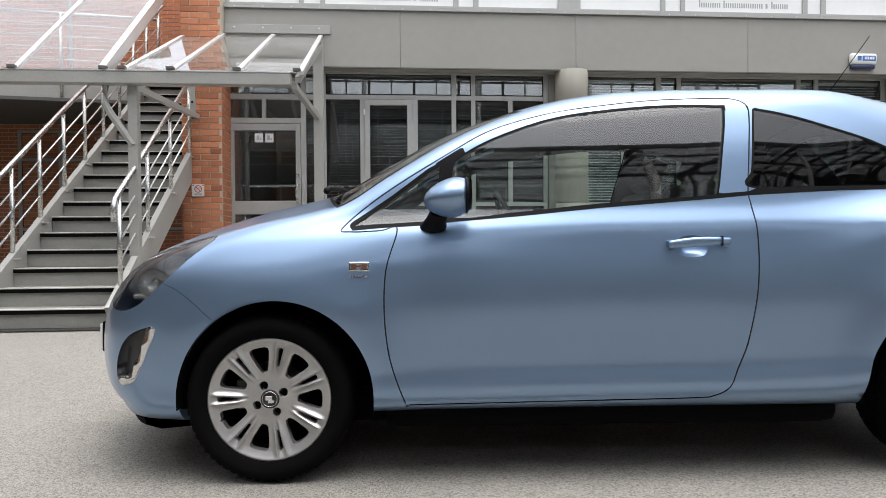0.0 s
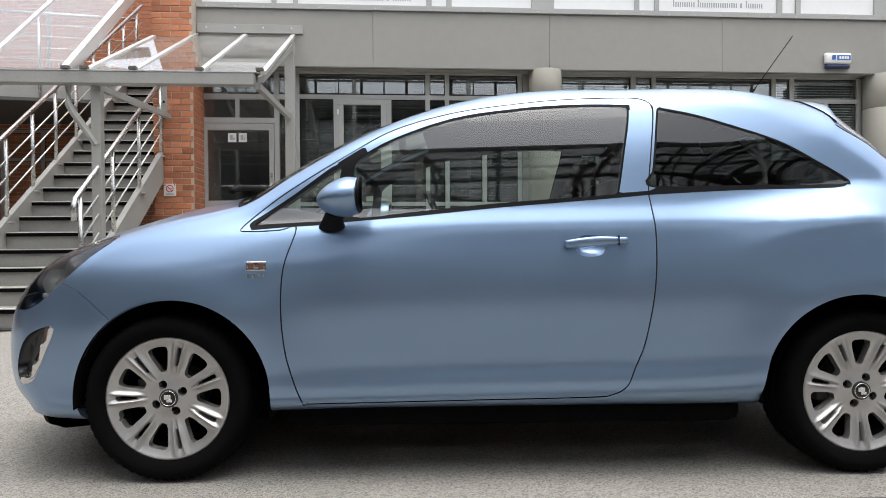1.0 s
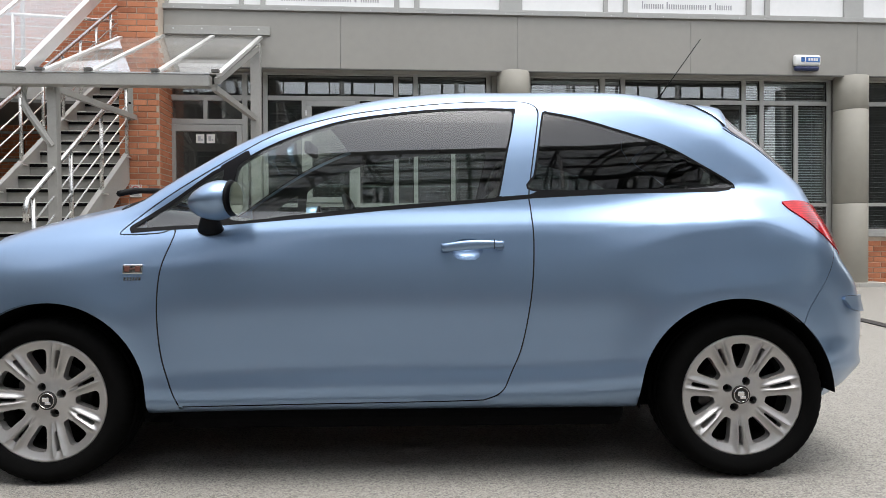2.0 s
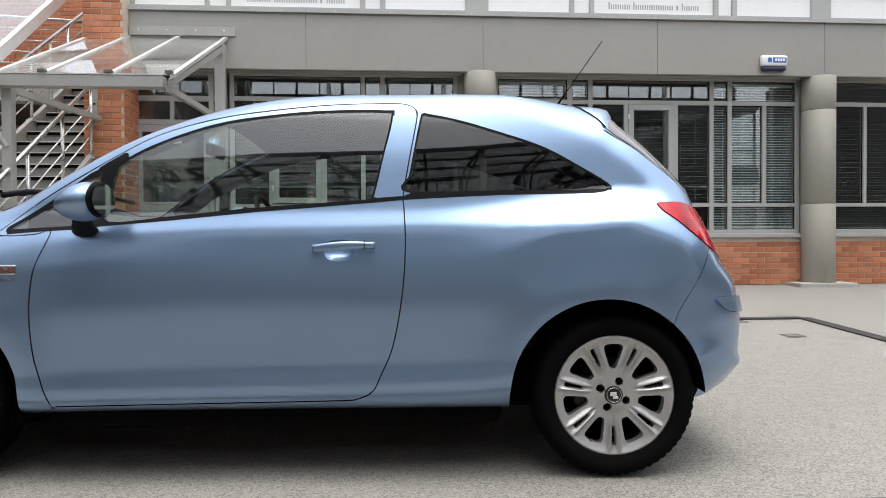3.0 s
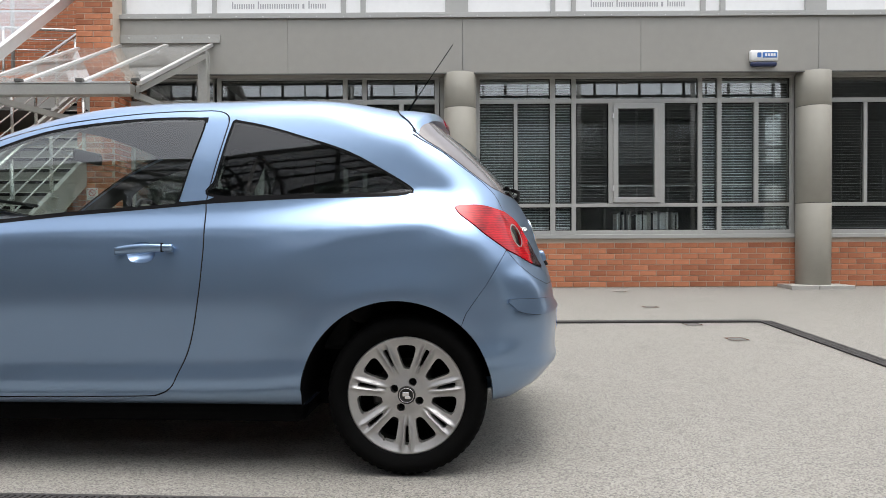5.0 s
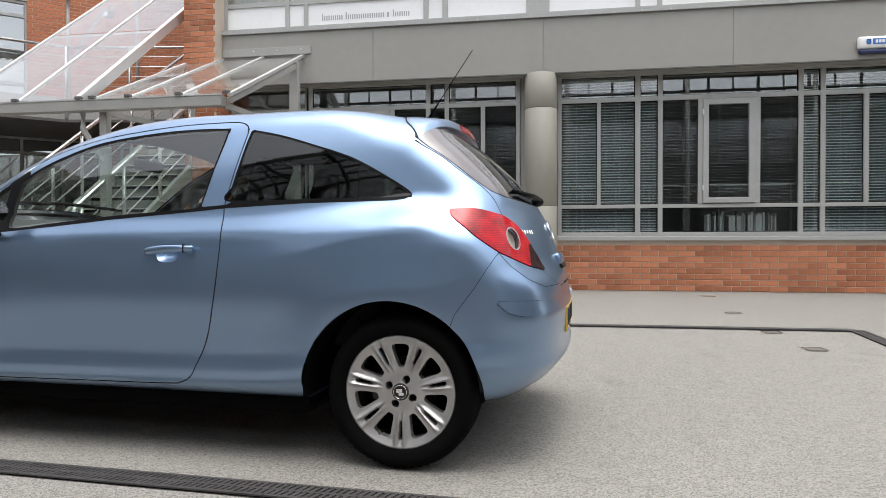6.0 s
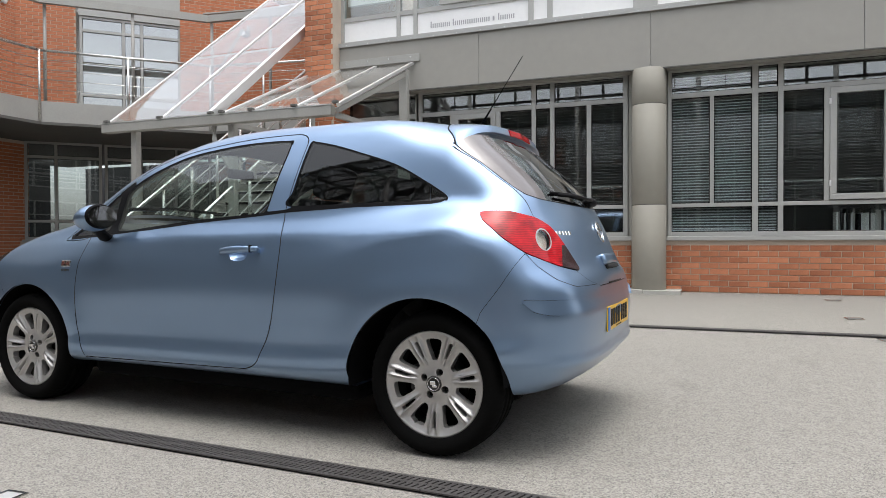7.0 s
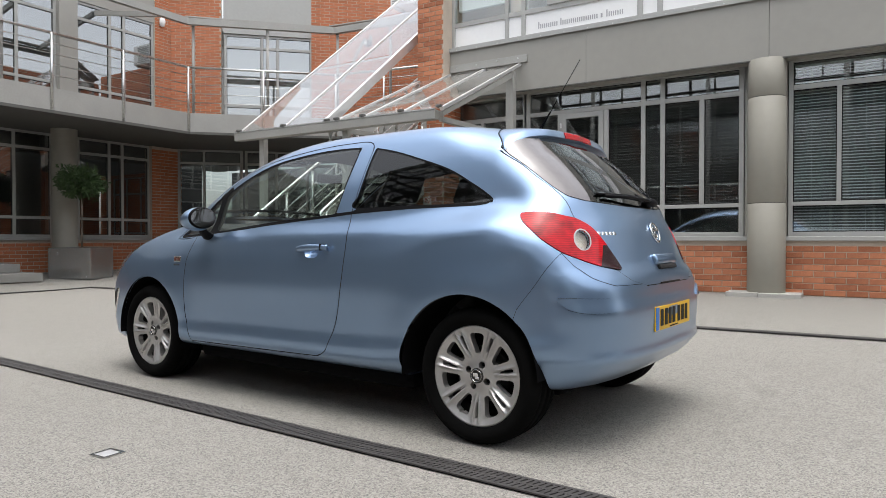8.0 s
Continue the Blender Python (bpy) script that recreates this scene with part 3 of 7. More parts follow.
def alarm_box():
    e = group_of("alarm_box", "white and navy alarm sounder box on the fascia", "alarm", (6.39, 8.75, 3.215))
    blue = plain("alarm_navy", (0.02, 0.03, 0.09), 0.4)
    pale = plain("alarm_white", (0.78, 0.78, 0.76), 0.35)
    mid = plain("alarm_blue", (0.05, 0.16, 0.45), 0.4)
    part("housing", boxes((-0.185, 0.185, -0.075, 0, -0.045, 0.105), bevel=0.03), pale, e, smooth=True)
    part("base", boxes((-0.17, 0.17, -0.065, 0, -0.105, -0.043), bevel=0.025), blue, e, "dark navy lower half", True)
    part("label_field", boxes((-0.03, 0.16, -0.079, -0.074, 0.0, 0.07), bevel=0.002), mid, e)
    for k in range(4):
        part("label_bar", boxes((0.0 + k * 0.036, 0.026 + k * 0.036, -0.0815, -0.0788, 0.018, 0.054)), pale, e)
    part("label_mark", boxes((-0.10, -0.05, -0.079, -0.074, 0.005, 0.065), bevel=0.01), mid, e)


alarm_box()


# ---------- stair, canopy, recess and left wing ----------
def stair():
    g0, y0, rise_h, going, n = 0.11, 6.2, 0.17, 0.252, 20
    xl, xr = -3.52, -2.45
    e = group_of("outdoor_stair", "grey painted steel outdoor stair with stainless rails", "stair", kind="structure")
    for k in range(n):
        y, z = y0 + k * going, g0 + (k + 1) * rise_h
        part("tread", boxes((xl, xr, y, y + going + 0.03, z - 0.035, z - 0.004)), M_TREAD, e)
        part("nosing", boxes((xl + 0.004, xr - 0.004, y - 0.012, y + 0.028, z - 0.012, z), bevel=0.003), M_NOSING, e, "pale worn nosing strip")
        # black strip that draws the shade below the nosing
        part("nosing_shadow_strip", boxes((xl + 0.004, xr - 0.004, y - 0.006, y + 0.01, z - 0.048, z - 0.013)), M_BLACK, e, "black strip for the shade under the nosing")
        part("riser", boxes((xl, xr, y + 0.012, y + 0.022, z - rise_h, z - 0.036)), M_TREAD, e)
    for x in (xl - 0.035, xr + 0.035):
        bm = bmesh.new()
        a, b = Vector((x, y0 - 0.05, g0 + 0.06)), Vector((x, y0 + n * going, g0 + n * rise_h + 0.06))
        beam(bm, a, b, 0.06, 0.30)
        part("stringer", bm, M_STEEL_P, e)
    slope = rise_h / going
    for side, x in (("l", xl - 0.04), ("r", xr + 0.04)):
        ks = [0.55 + 2.9 * i for i in range(7)] if side == "r" else [0.2 + 2.1 * i for i in range(10)]
        for k in ks:
            y = y0 + k * going
            z = g0 + (y - y0) * slope + 0.20
            b = part("baluster", tube(bmesh.new(), (x, y, z), (x, y, z + 0.86), 0.021), M_STEEL, e, smooth=True)
            part("foot_plate", boxes((x - 0.05, x + 0.05, y - 0.06, y + 0.06, z - 0.004, z + 0.012), bevel=0.003), M_ALU, e)
        for h in (0.28, 0.46, 0.64):
            a = y0 + ks[0] * going
            part("rail_wire", tube(bmesh.new(), (x, a, g0 + (a - y0) * slope + 0.2 + h), (x, y0 + n * going, g0 + n * rise_h + 0.2 + h), 0.009, seg=8), M_STEEL, e, smooth=True)
        a = y0 + ks[0] * going - 0.1
        za = g0 + (a - y0) * slope + 0.2 + 0.90
        part("handrail", sweep(bmesh.new(), [(x, a - 0.03, za - 0.20), (x, a - 0.03, za - 0.06), (x, a, za), (x, y0 + n * going, g0 + n * rise_h + 1.1)], 0.025, 12), M_STEEL, e, smooth=True)


stair()


def canopy():
    e = group_of("entrance_canopy", "grey steel canopy with clear glazing over door and stair", "canopy", kind="structure")
    gx0, gx1, gy, gz = -4.45, -0.92, 6.65, 2.40
    part("gutter", boxes((gx0, gx1, gy - 0.05, gy + 0.07, gz - 0.06, gz + 0.055), bevel=0.008), M_STEEL_P, e)
    part("gutter_lip", boxes((gx0, gx1, gy - 0.056, gy - 0.040, gz + 0.056, gz + 0.068)), M_ALU, e)
    # shallow lean-to
    low, high = (gy + 0.02, gz + 0.085), (8.74, 3.44)
    for x in (-0.83, -1.42, -2.03, -2.47):
        yb = high[0] if x > -2.1 else 8.54
        zb = low[1] + (yb - low[0]) * (high[1] - low[1]) / (high[0] - low[0])
        bm = bmesh.new()
        beam(bm, (x, low[0] - 0.06, low[1] - 0.03), (x, yb, zb), 0.05, 0.035)
        part("glazing_bar", bm, M_ALU, e, "pale aluminium glazing bar")
    for x in (-0.86, -1.42, -2.03, -2.47, -2.64, -3.45, -4.35):
        part("bar_cap", boxes((x - 0.035, x + 0.035, gy - 0.075, gy - 0.02, gz + 0.069, gz + 0.10), bevel=0.004), M_SOFFIT, e, "dark end cap of a glazing bar")
    for a, b in ((-1.42, -0.83), (-2.03, -1.42), (-2.47, -2.03)):
        yb = 8.74 if b > -2.0 else 8.54
        zb = low[1] + (yb - low[0]) * (high[1] - low[1]) / (high[0] - low[0])
        bm = bmesh.new()
        beam(bm, ((a + b) / 2, low[0] - 0.05, low[1] - 0.02), ((a + b) / 2, yb, zb), b - a - 0.03, 0.006)
        part("roof_sheet", bm, M_POLY, e, "clear weathered roof sheet").visible_shadow = False
    part("wall_flashing", boxes((-2.02, -0.71, 8.722, 8.748, 3.46, 3.57), bevel=0.004), M_STEEL_P, e)
    for x in (-1.9, -1.55, -1.2, -0.85):
        part("bolt", tube(bmesh.new(), (x, 8.715, 3.53), (x, 8.724, 3.53), 0.012, seg=8), M_STEEL, e)
    # frame at the open end: sloping tube, strut and post
    bm = bmesh.new()
    beam(bm, (-0.86, gy, gz), (-0.82, 8.45, 3.22), 0.05, 0.06)
    part("end_rafter", bm, M_STEEL_P, e)
    bm = bmesh.new()
    beam(bm, (-0.90, gy + 0.05, gz - 0.05), (-0.85, 8.42, 2.36), 0.05, 0.06)
    part("strut", bm, M_STEEL_P, e)
    part("post", boxes((-0.90, -0.78, 8.42, 8.52, GZ, 3.28), bevel=0.006), M_STEEL_P, e)
    # strut to the pier, with its plate
    bm = bmesh.new()
    beam(bm, (-2.42, gy + 0.05, gz - 0.06), (-2.30, 8.52, 2.37), 0.05, 0.06)
    part("strut", bm, M_STEEL_P, e)
    part("wall_plate", boxes((-2.40, -2.33, 8.526, 8.544, 2.34, 2.85), bevel=0.003), M_STEEL_P, e)
    for z in (2.36, 2.55, 2.82):
        part("bolt", tube(bmesh.new(), (-2.365, 8.515, z), (-2.365, 8.53, z), 0.014, seg=8), M_BLACK, e)
    # posts with bent arms
    for x in (-2.42, -4.0):
        part("post", boxes((x - 0.045, x + 0.045, gy + 0.06, gy + 0.15, rise(x, gy), gz - 0.02), bevel=0.006), M_STEEL_P, e)
    part("bent_arm", sweep(bmesh.new(), [(-2.42, gy + 0.08, 1.78), (-2.62, gy + 0.06, 2.08), (-2.66, gy + 0.05, 2.16), (-2.66, gy + 0.05, gz - 0.05)], 0.035, 8), M_STEEL_P, e)
    # steep glazing that follows the stair
    s = 0.78
    y1, z0 = 11.6, gz + 0.085
    for i, x in enumerate((-4.35, -3.45, -2.64)):
        bm = bmesh.new()
        yb = y1 if x < -2.7 else 11.6
        beam(bm, (x, gy - 0.02, z0 - 0.03), (x, yb, z0 + s * (yb - gy)), 0.045 if i < 2 else 0.06, 0.035 if i < 2 else 0.12)
        part("glazing_bar", bm, M_ALU, e, "pale aluminium glazing bar")
    for a, b in ((-4.35, -3.45), (-3.45, -2.64)):
        for k in range(3):
            ya, yb = gy + k * 1.65, gy + (k + 1) * 1.65 - 0.02
            bm = bmesh.new()
            beam(bm, ((a + b) / 2, ya, z0 + s * (ya - gy)), ((a + b) / 2, yb, z0 + s * (yb - gy)), b - a - 0.04, 0.006)
            part("roof_sheet", bm, M_POLY, e, "clear weathered roof sheet").visible_shadow = False
            bm = bmesh.new()
            beam(bm, (a, yb, z0 + s * (yb - gy) - 0.02), (b, yb, z0 + s * (yb - gy) - 0.02), 0.02, 0.02)
            part("cross_bar", bm, M_ALU, e)


canopy()

# ---------- left wing with balcony ----------
LX = -10.7


def wall_window(name, label, at, rz, width, z0, z1, cols, rails, sill=True, pane_mat=M_PANE_WING):
    """Generic framed window: cols as fractions, rails as heights."""
    V = [(0, 0.06, z0, z1)] + [(width * c - 0.03, width * c + 0.03, z0, z1) for c in cols] + [(width - 0.06, width, z0, z1)]
    Hh = [(z0, z0 + 0.06)] + [(r - 0.03, r + 0.03) for r in rails] + [(z1 - 0.05, z1)]
    panes = []
    for a, b in zip(V, V[1:]):
        for c, d in zip(Hh, Hh[1:]):
            panes.append((a[1], b[0], c[1], d[0]))
    e = window(name, label, at, rz, V, Hh, panes, pane_mat=pane_mat)
    if sill:
        part("window_sill", boxes((-0.05, width + 0.05, -0.08, 0.05, z0 - 0.06, z0), bevel=0.006), M_FRAME, e)
    return e


GL = 0.215
# ground floor of the wing (front looks along +x: local x runs towards -y when turned by 90)
brick_wall("wall_west_low_1", "red brick wall below the wing's windows", (LX, 6.2, GL), 90, 3.3, 0.66, pieces=False)
brick_wall("wall_west_low_2", "red brick wall below the wing's windows", (LX, -4.0, GL), 90, 8.2, 0.66, pieces=False)
brick_wall("wall_west_pier", "red brick pier between the wing's windows", (LX + 0.08, 9.48, GL), 90, 0.80, 2.84, pieces=False)
wall_window("window_4", "grey framed ground-floor window in the wing", (LX - 0.02, 7.78, 0), 90, 1.72, 0.93, 3.06, [0.42, 0.60], [1.33, 2.73])
wall_window("window_5", "grey framed ground-floor window in the wing", (LX - 0.02, 4.6, 0), 90, 2.68, 0.93, 3.06, [0.33, 0.72], [1.33, 2.73])
wall_window("window_6", "grey framed ground-floor window in the wing", (LX - 0.02, 0.0, 0), 90, 4.0, 0.93, 3.06, [0.25, 0.5, 0.75], [1.33, 2.73])
strip("wall_west_infill", "grey infill panel of the wing", [(LX - 0.25, LX - 0.03, 7.24, 7.80, GL, 3.06), (LX - 0.25, LX - 0.03, 4.0, 4.65, GL, 3.06), (LX - 0.25, LX - 0.03, -14, 0.0, 0.8, 3.06)], M_GREY, "wall")
# diagonal corner, ground floor and first floor
DX, DY = LX + 0.06, 10.03
brick_wall("wall_corner_low", "red brick wall below the corner window", (DX, DY, GL), 45, 5.0, 0.66, pieces=False)
wall_window("window_7", "grey framed corner window with blind", (DX + 0.05, DY + 0.12, 0), 45, 1.5, 0.93, 3.06, [0.4], [1.33, 2.73])
wall_window("window_8", "grey framed corner window", (DX + 1.15, DY + 1.22, 0), 45, 3.0, 0.93, 3.06, [0.25, 0.5, 0.75], [1.33, 2.73])
# recess behind the stair
brick_wall("wall_recess", "red brick wall at the back of the stair recess", (-7.3, 13.4, GL), 0, 5.0, 6.3, pieces=False)
wall_window("window_9", "dark glazed window behind the stair", (-6.9, 13.36, 0), 0, 3.8, 0.4, 2.95, [0.2, 0.4, 0.6, 0.8], [1.1, 2.4], False)
strip("wall_wing_back", "wing room walls coloured dark for their unlit depth", [(LX - 4, LX - 3.9, -14, 14, GL, 3.1), (LX - 3.9, -7.2, 15.2, 15.3, GL, 3.1)], M_CARPET_DIM, "wall")
strip("floor_wing", "wing floor coloured near-black as unlit", [(LX - 4, LX - 0.1, -14, 15, 0.1, GL + 0.01)], M_DARK, "floor")


def slab(name, label, pts, z0, z1, mat, category="slab", kind="structure"):
    bm = bmesh.new()
    lo = [bm.verts.new((x, y, z0)) for x, y in pts]
    hi = [bm.verts.new((x, y, z1)) for x, y in pts]
    bm.faces.new(lo[::-1])
    bm.faces.new(hi)
    for i in range(len(pts)):
        j = (i + 1) % len(pts)
        bm.faces.new((lo[i], lo[j], hi[j], hi[i]))
    return tagged(part(name, bm, mat), label, category, kind=kind)


BALC = [(-8.25, -6.0), (-8.25, 8.70), (-6.15, 10.80), (-3.6, 11.25)]
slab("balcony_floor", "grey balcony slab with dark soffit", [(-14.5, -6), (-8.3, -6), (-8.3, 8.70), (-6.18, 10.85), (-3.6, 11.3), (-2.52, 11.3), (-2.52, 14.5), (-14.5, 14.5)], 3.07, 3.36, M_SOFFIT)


def balcony_edge():
    e = group_of("balcony_railing", "stainless balcony railing on a grey metal upstand", "railing", kind="structure")
    for a, b in zip(BALC, BALC[1:]):
        bm = bmesh.new()
        beam(bm, (*a, 3.265), (*b, 3.265), 0.05, 0.39)
        part("upstand", bm, M_STEEL_P, e, "grey painted metal upstand")
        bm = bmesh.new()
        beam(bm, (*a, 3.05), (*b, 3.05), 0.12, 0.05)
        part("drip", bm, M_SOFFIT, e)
        part("top_rail", tube(bmesh.new(), (*a, 4.39), (*b, 4.39), 0.025), M_STEEL, e, smooth=True)
        for h in (3.68, 3.86, 4.04, 4.22):
            part("rail_wire", tube(bmesh.new(), (*a, h), (*b, h), 0.007, seg=8), M_STEEL, e, smooth=True)
    posts = [(-8.21, y) for y in (8.66, 7.25, 5.95, 4.6, 3.2, 1.8)] + [(-8.25 + 1.05 * k + 0.02, 8.70 + 1.05 * k - 0.04) for k in (1, 2)] + [(-5.0, 10.96)]
    for x, y in posts:
        part("post", tube(bmesh.new(), (x, y, 3.10), (x, y, 4.38), 0.022), M_STEEL, e, smooth=True)


balcony_edge()


def upper_walkway():
    """Painted tube beam on slim posts above the balcony, with the rafters it carries."""
    e = group_of("veranda_frame", "grey steel veranda frame above the balcony", "frame", kind="structure")
    pts = [(-8.3, -6), (-8.3, 8.72), (-6.2, 10.8), (-3.6, 11.1)]
    z = 5.33
    for a, b in zip(pts, pts[1:]):
        bm = bmesh.new()
        beam(bm, (*a, z), (*b, z), 0.10, 0.13)
        part("edge_beam", bm, M_STEEL_P, e)
        bm = bmesh.new()
        beam(bm, (a[0] - 0.12, a[1] + 0.05, z + 0.12), (b[0] - 0.12, b[1] + 0.05, z + 0.085), 0.16, 0.025)
        part("edge_gutter", bm, M_STEEL_P, e)
    for x, y in ((-8.3, 8.85), (-8.3, 5.2), (-8.3, 1.2), (-7.2, 9.85), (-6.15, 10.85), (-4.9, 11.05)):
        part("slim_post", tube(bmesh.new(), (x, y, 3.36), (x, y, z), 0.03), M_STEEL_P, e, smooth=True)
    for y in [8.2 - 1.4 * i for i in range(9)]:
        bm = bmesh.new()
        beam(bm, (-8.3, y, z), (LX, y, z + 0.45), 0.06, 0.10)
        part("rafter", bm, M_STEEL_P, e)
    bm = bmesh.new()
    beam(bm, (-6.0, 10.8, 4.2), (-5.6, 11.1, 5.15), 0.05, 0.05)
    part("brace", bm, M_STEEL_P, e)


upper_walkway()
# first floor of the wing
brick_wall("wall_west_upper", "red brick wall of the wing's upper floor", (LX + 0.05, 9.60, 3.36), 90, 0.46, 5.2, pieces=False)
wall_window("window_10", "tall grey framed upper window reflecting the sky", (LX, 7.74, 0), 90, 1.86, 3.42, 5.93, [0.42, 0.60], [4.12, 5.57], False, M_PANE_SUN)
wall_window("window_11", "tall grey framed upper window reflecting the sky", (LX, 4.0, 0), 90, 3.36, 3.42, 5.93, [0.28, 0.50, 0.77], [4.12, 5.57], False, M_PANE_SUN)
strip("wall_west_pilaster", "grey metal pilaster between upper windows", [(LX - 0.2, LX + 0.12, 7.36, 7.74, 3.36, 8.5), (LX - 0.2, LX + 0.05, -14, 4.0, 3.36, 8.5), (LX - 0.2, LX + 0.02, 4.0, 7.36, 5.935, 8.5), (LX - 0.2, LX + 0.02, 7.74, 9.60, 5.935, 8.5)], M_GREY, "wall")
brick_wall("wall_corner_upper_1", "red brick wall of the diagonal upper corner", (DX, DY - 0.02, 3.36), 45, 1.15, 5.2, pieces=False)
brick_wall("wall_corner_upper_2", "red brick wall of the diagonal upper corner", (DX + 2.33, DY + 2.31, 3.36), 45, 2.2, 5.2, pieces=False)
wall_window("window_12", "grey framed corner balcony window backed by white sheets", (DX + 0.83, DY + 0.87, 0), 45, 2.1, 3.42, 5.88, [0.42, 0.60], [4.14, 5.57], False, M_PANE_SUN)
strip("wall_upper_rooms", "upper wing room walls coloured dark for their unlit depth", [(LX - 3.0, LX - 2.9, -14, 14, 3.36, 8)], M_CARPET_DIM, "wall")
wb = strip("wall_corner_panel", "grey metal panel above the corner window", [(0, 2.1, -0.02, 0.1, 5.89, 8.4)], M_FRAME, "wall")
wb.matrix_world = pose(DX + 0.83, DY + 0.85, 0, 0, 0, 45)
sh = strip("wall_corner_room", "pale room behind the corner window", [(-0.3, 2.6, 1.6, 1.7, 3.36, 6.0), (-0.3, 2.6, 0.2, 1.6, 6.0, 6.1)], M_WHITE, "wall")
sh.matrix_world = pose(DX + 0.83, DY + 0.85, 0, 0, 0, 45)


def wing_column():
    e = group_of("column_4", "round grey column under the balcony", "column", (-10.05, 7.15, 0), 0, kind="structure")
    part("column_casing", lathe(bmesh.new(), [(0.235, GL), (0.235, 3.07)], 40, "Z"), M_PIER, e, smooth=True)


wing_column()


# ---------- the far sides of the yard, behind and beside the camera ----------
M_DIRTY = glass("weathered_roof_glass", (0.75, 0.76, 0.76), 0.0, 0.02, dust=0.35)


def opposite_side():
    y = -9.5
    brick_wall("wall_south_low", "red brick base of the building across the yard", (16.6, y, 0.0), 180, 28.6, 0.9, pieces=False)
    strip("wall_south_rooms", "rooms across the yard coloured near-black as unlit", [(-12, 16.6, y - 3.0, y - 2.9, 0, 3.2), (-12, 16.6, y - 2.9, y - 0.3, 0, 0.05)], M_DARK, "wall")
    V = [(i * 1.3, i * 1.3 + 0.08, 0.9, 3.1) for i in range(23)]
    Hh = [(0.9, 0.98), (2.3, 2.36), (3.04, 3.1)]
    P = [(a[1], b[0], c[1], d[0]) for a, b in zip(V, V[1:]) for c, d in zip(Hh, Hh[1:])]
    window("window_south", "long grey framed window band across the yard", (16.6, y + 0.05, 0), 180, V, Hh, P)
    strip("wall_south_fascia", "grey fascia across the yard", [(-12, 16.6, y - 0.3, y + 0.25, 3.1, 3.8)], M_SOFFIT, "wall")
    V = [(i * 1.3, i * 1.3 + 0.1, 3.8, 6.2) for i in range(23)]
    Hh = [(3.8, 3.9), (4.5, 4.56), (6.1, 6.2)]
    P = [(a[1], b[0], c[1], d[0]) for a, b in zip(V, V[1:]) for c, d in zip(Hh, Hh[1:])]
    window("window_south_upper", "upper grey framed window band across the yard", (16.6, y + 0.05, 0), 180, V, Hh, P)
    strip("wall_south_upper_rooms", "pale rooms across the yard", [(-12, 16.6, y - 3.0, y - 2.9, 3.8, 6.3)], M_ROOM, "wall")
    strip("roof_south", "grey flat roof edge across the yard", [(-12, 16.6, y - 4, y + 0.3, 6.2, 6.45)], M_GREY, "roof")
    # large glazed canopy on dark steel trusses in front of it
    e = group_of("glazed_canopy", "dark steel trussed glass canopy across the yard", "canopy", kind="structure")
    y1, z1, y2, z2 = y + 0.3, 8.5, -3.1, 6.7
    for i in range(16):
        x = -11.5 + i * 1.8
        bm = bmesh.new()
        beam(bm, (x, y1, z1), (x, y2, z2), 0.08, 0.16)
        beam(bm, (x, y1, z1 - 1.3), (x, y2, z2 - 0.25), 0.06, 0.09)
        for k in range(5):
            f, g = k / 5, (k + 0.5) / 5
            p, q = (x, y1 + (y2 - y1) * f, z1 + (z2 - z1) * f), (x, y1 + (y2 - y1) * g, z1 - 1.3 + (z2 - 0.25 - z1 + 1.3) * g)
            beam(bm, p, q, 0.04, 0.05)
        part("truss", bm, M_SOFFIT, e)
        if i % 2 == 0:
            part("post", tube(bmesh.new(), (x, y2 - 0.2, 0), (x, y2 - 0.2, z2 - 0.2), 0.07), M_STEEL_P, e, smooth=True)
    bm = bmesh.new()
    for k in range(6):
        f = k / 5
        beam(bm, (-11.5, y1 + (y2 - y1) * f, z1 + (z2 - z1) * f), (15.5, y1 + (y2 - y1) * f, z1 + (z2 - z1) * f), 0.07, 0.10 if k < 5 else 0.22)
    part("purlin", bm, M_SOFFIT, e)
    for i in range(15):
        x = -11.5 + i * 1.8
        bm = bmesh.new()
        beam(bm, (x + 0.9, y1, z1 + 0.09), (x + 0.9, y2, z2 + 0.09), 1.72, 0.006)
        part("roof_sheet", bm, M_DIRTY, e)
    # lattice girder on the roof edge, which carries the back of the canopy
    bm = bmesh.new()
    for h, d in ((6.6, 0.10), (7.15, 0.06), (8.45, 0.14)):
        beam(bm, (-11.5, y1, h), (15.5, y1, h), 0.08, d)
    for i in range(31):
        x = -11.5 + i * 0.9
        beam(bm, (x, y1, 6.45), (x, y1, 8.45), 0.05 if i % 2 else 0.10, 0.07, up=(0, 1, 0))
        if i < 30:
            beam(bm, (x, y1, 7.15 if i % 2 else 8.4), (x + 0.9, y1, 8.4 if i % 2 else 7.15), 0.05, 0.05, up=(0, 1, 0))
    part("lattice_girder", bm, M_SOFFIT, e)
    # railing of the walkway on that side
    r = group_of("walkway_railing", "stainless walkway railing across the yard", "railing", kind="structure")
    for h in (4.75, 4.55, 4.35, 4.15):
        part("rail_wire", tube(bmesh.new(), (-12, y + 0.4, h), (16.6, y + 0.4, h), 0.02, seg=8), M_STEEL, r)
    for i in range(19):
        part("post", tube(bmesh.new(), (-11.5 + i * 1.45, y + 0.4, 3.8), (-11.5 + i * 1.45, y + 0.4, 4.75), 0.022, seg=8), M_STEEL, r)


opposite_side()
# unseen wall, added to cut low eastern light and darken window reflections
strip("wall_east", "unseen dark grey wall added to block low light from the east", [(17.0, 17.3, -9.4, 9.0, 0, 7.0)], M_SOFFIT, "wall")


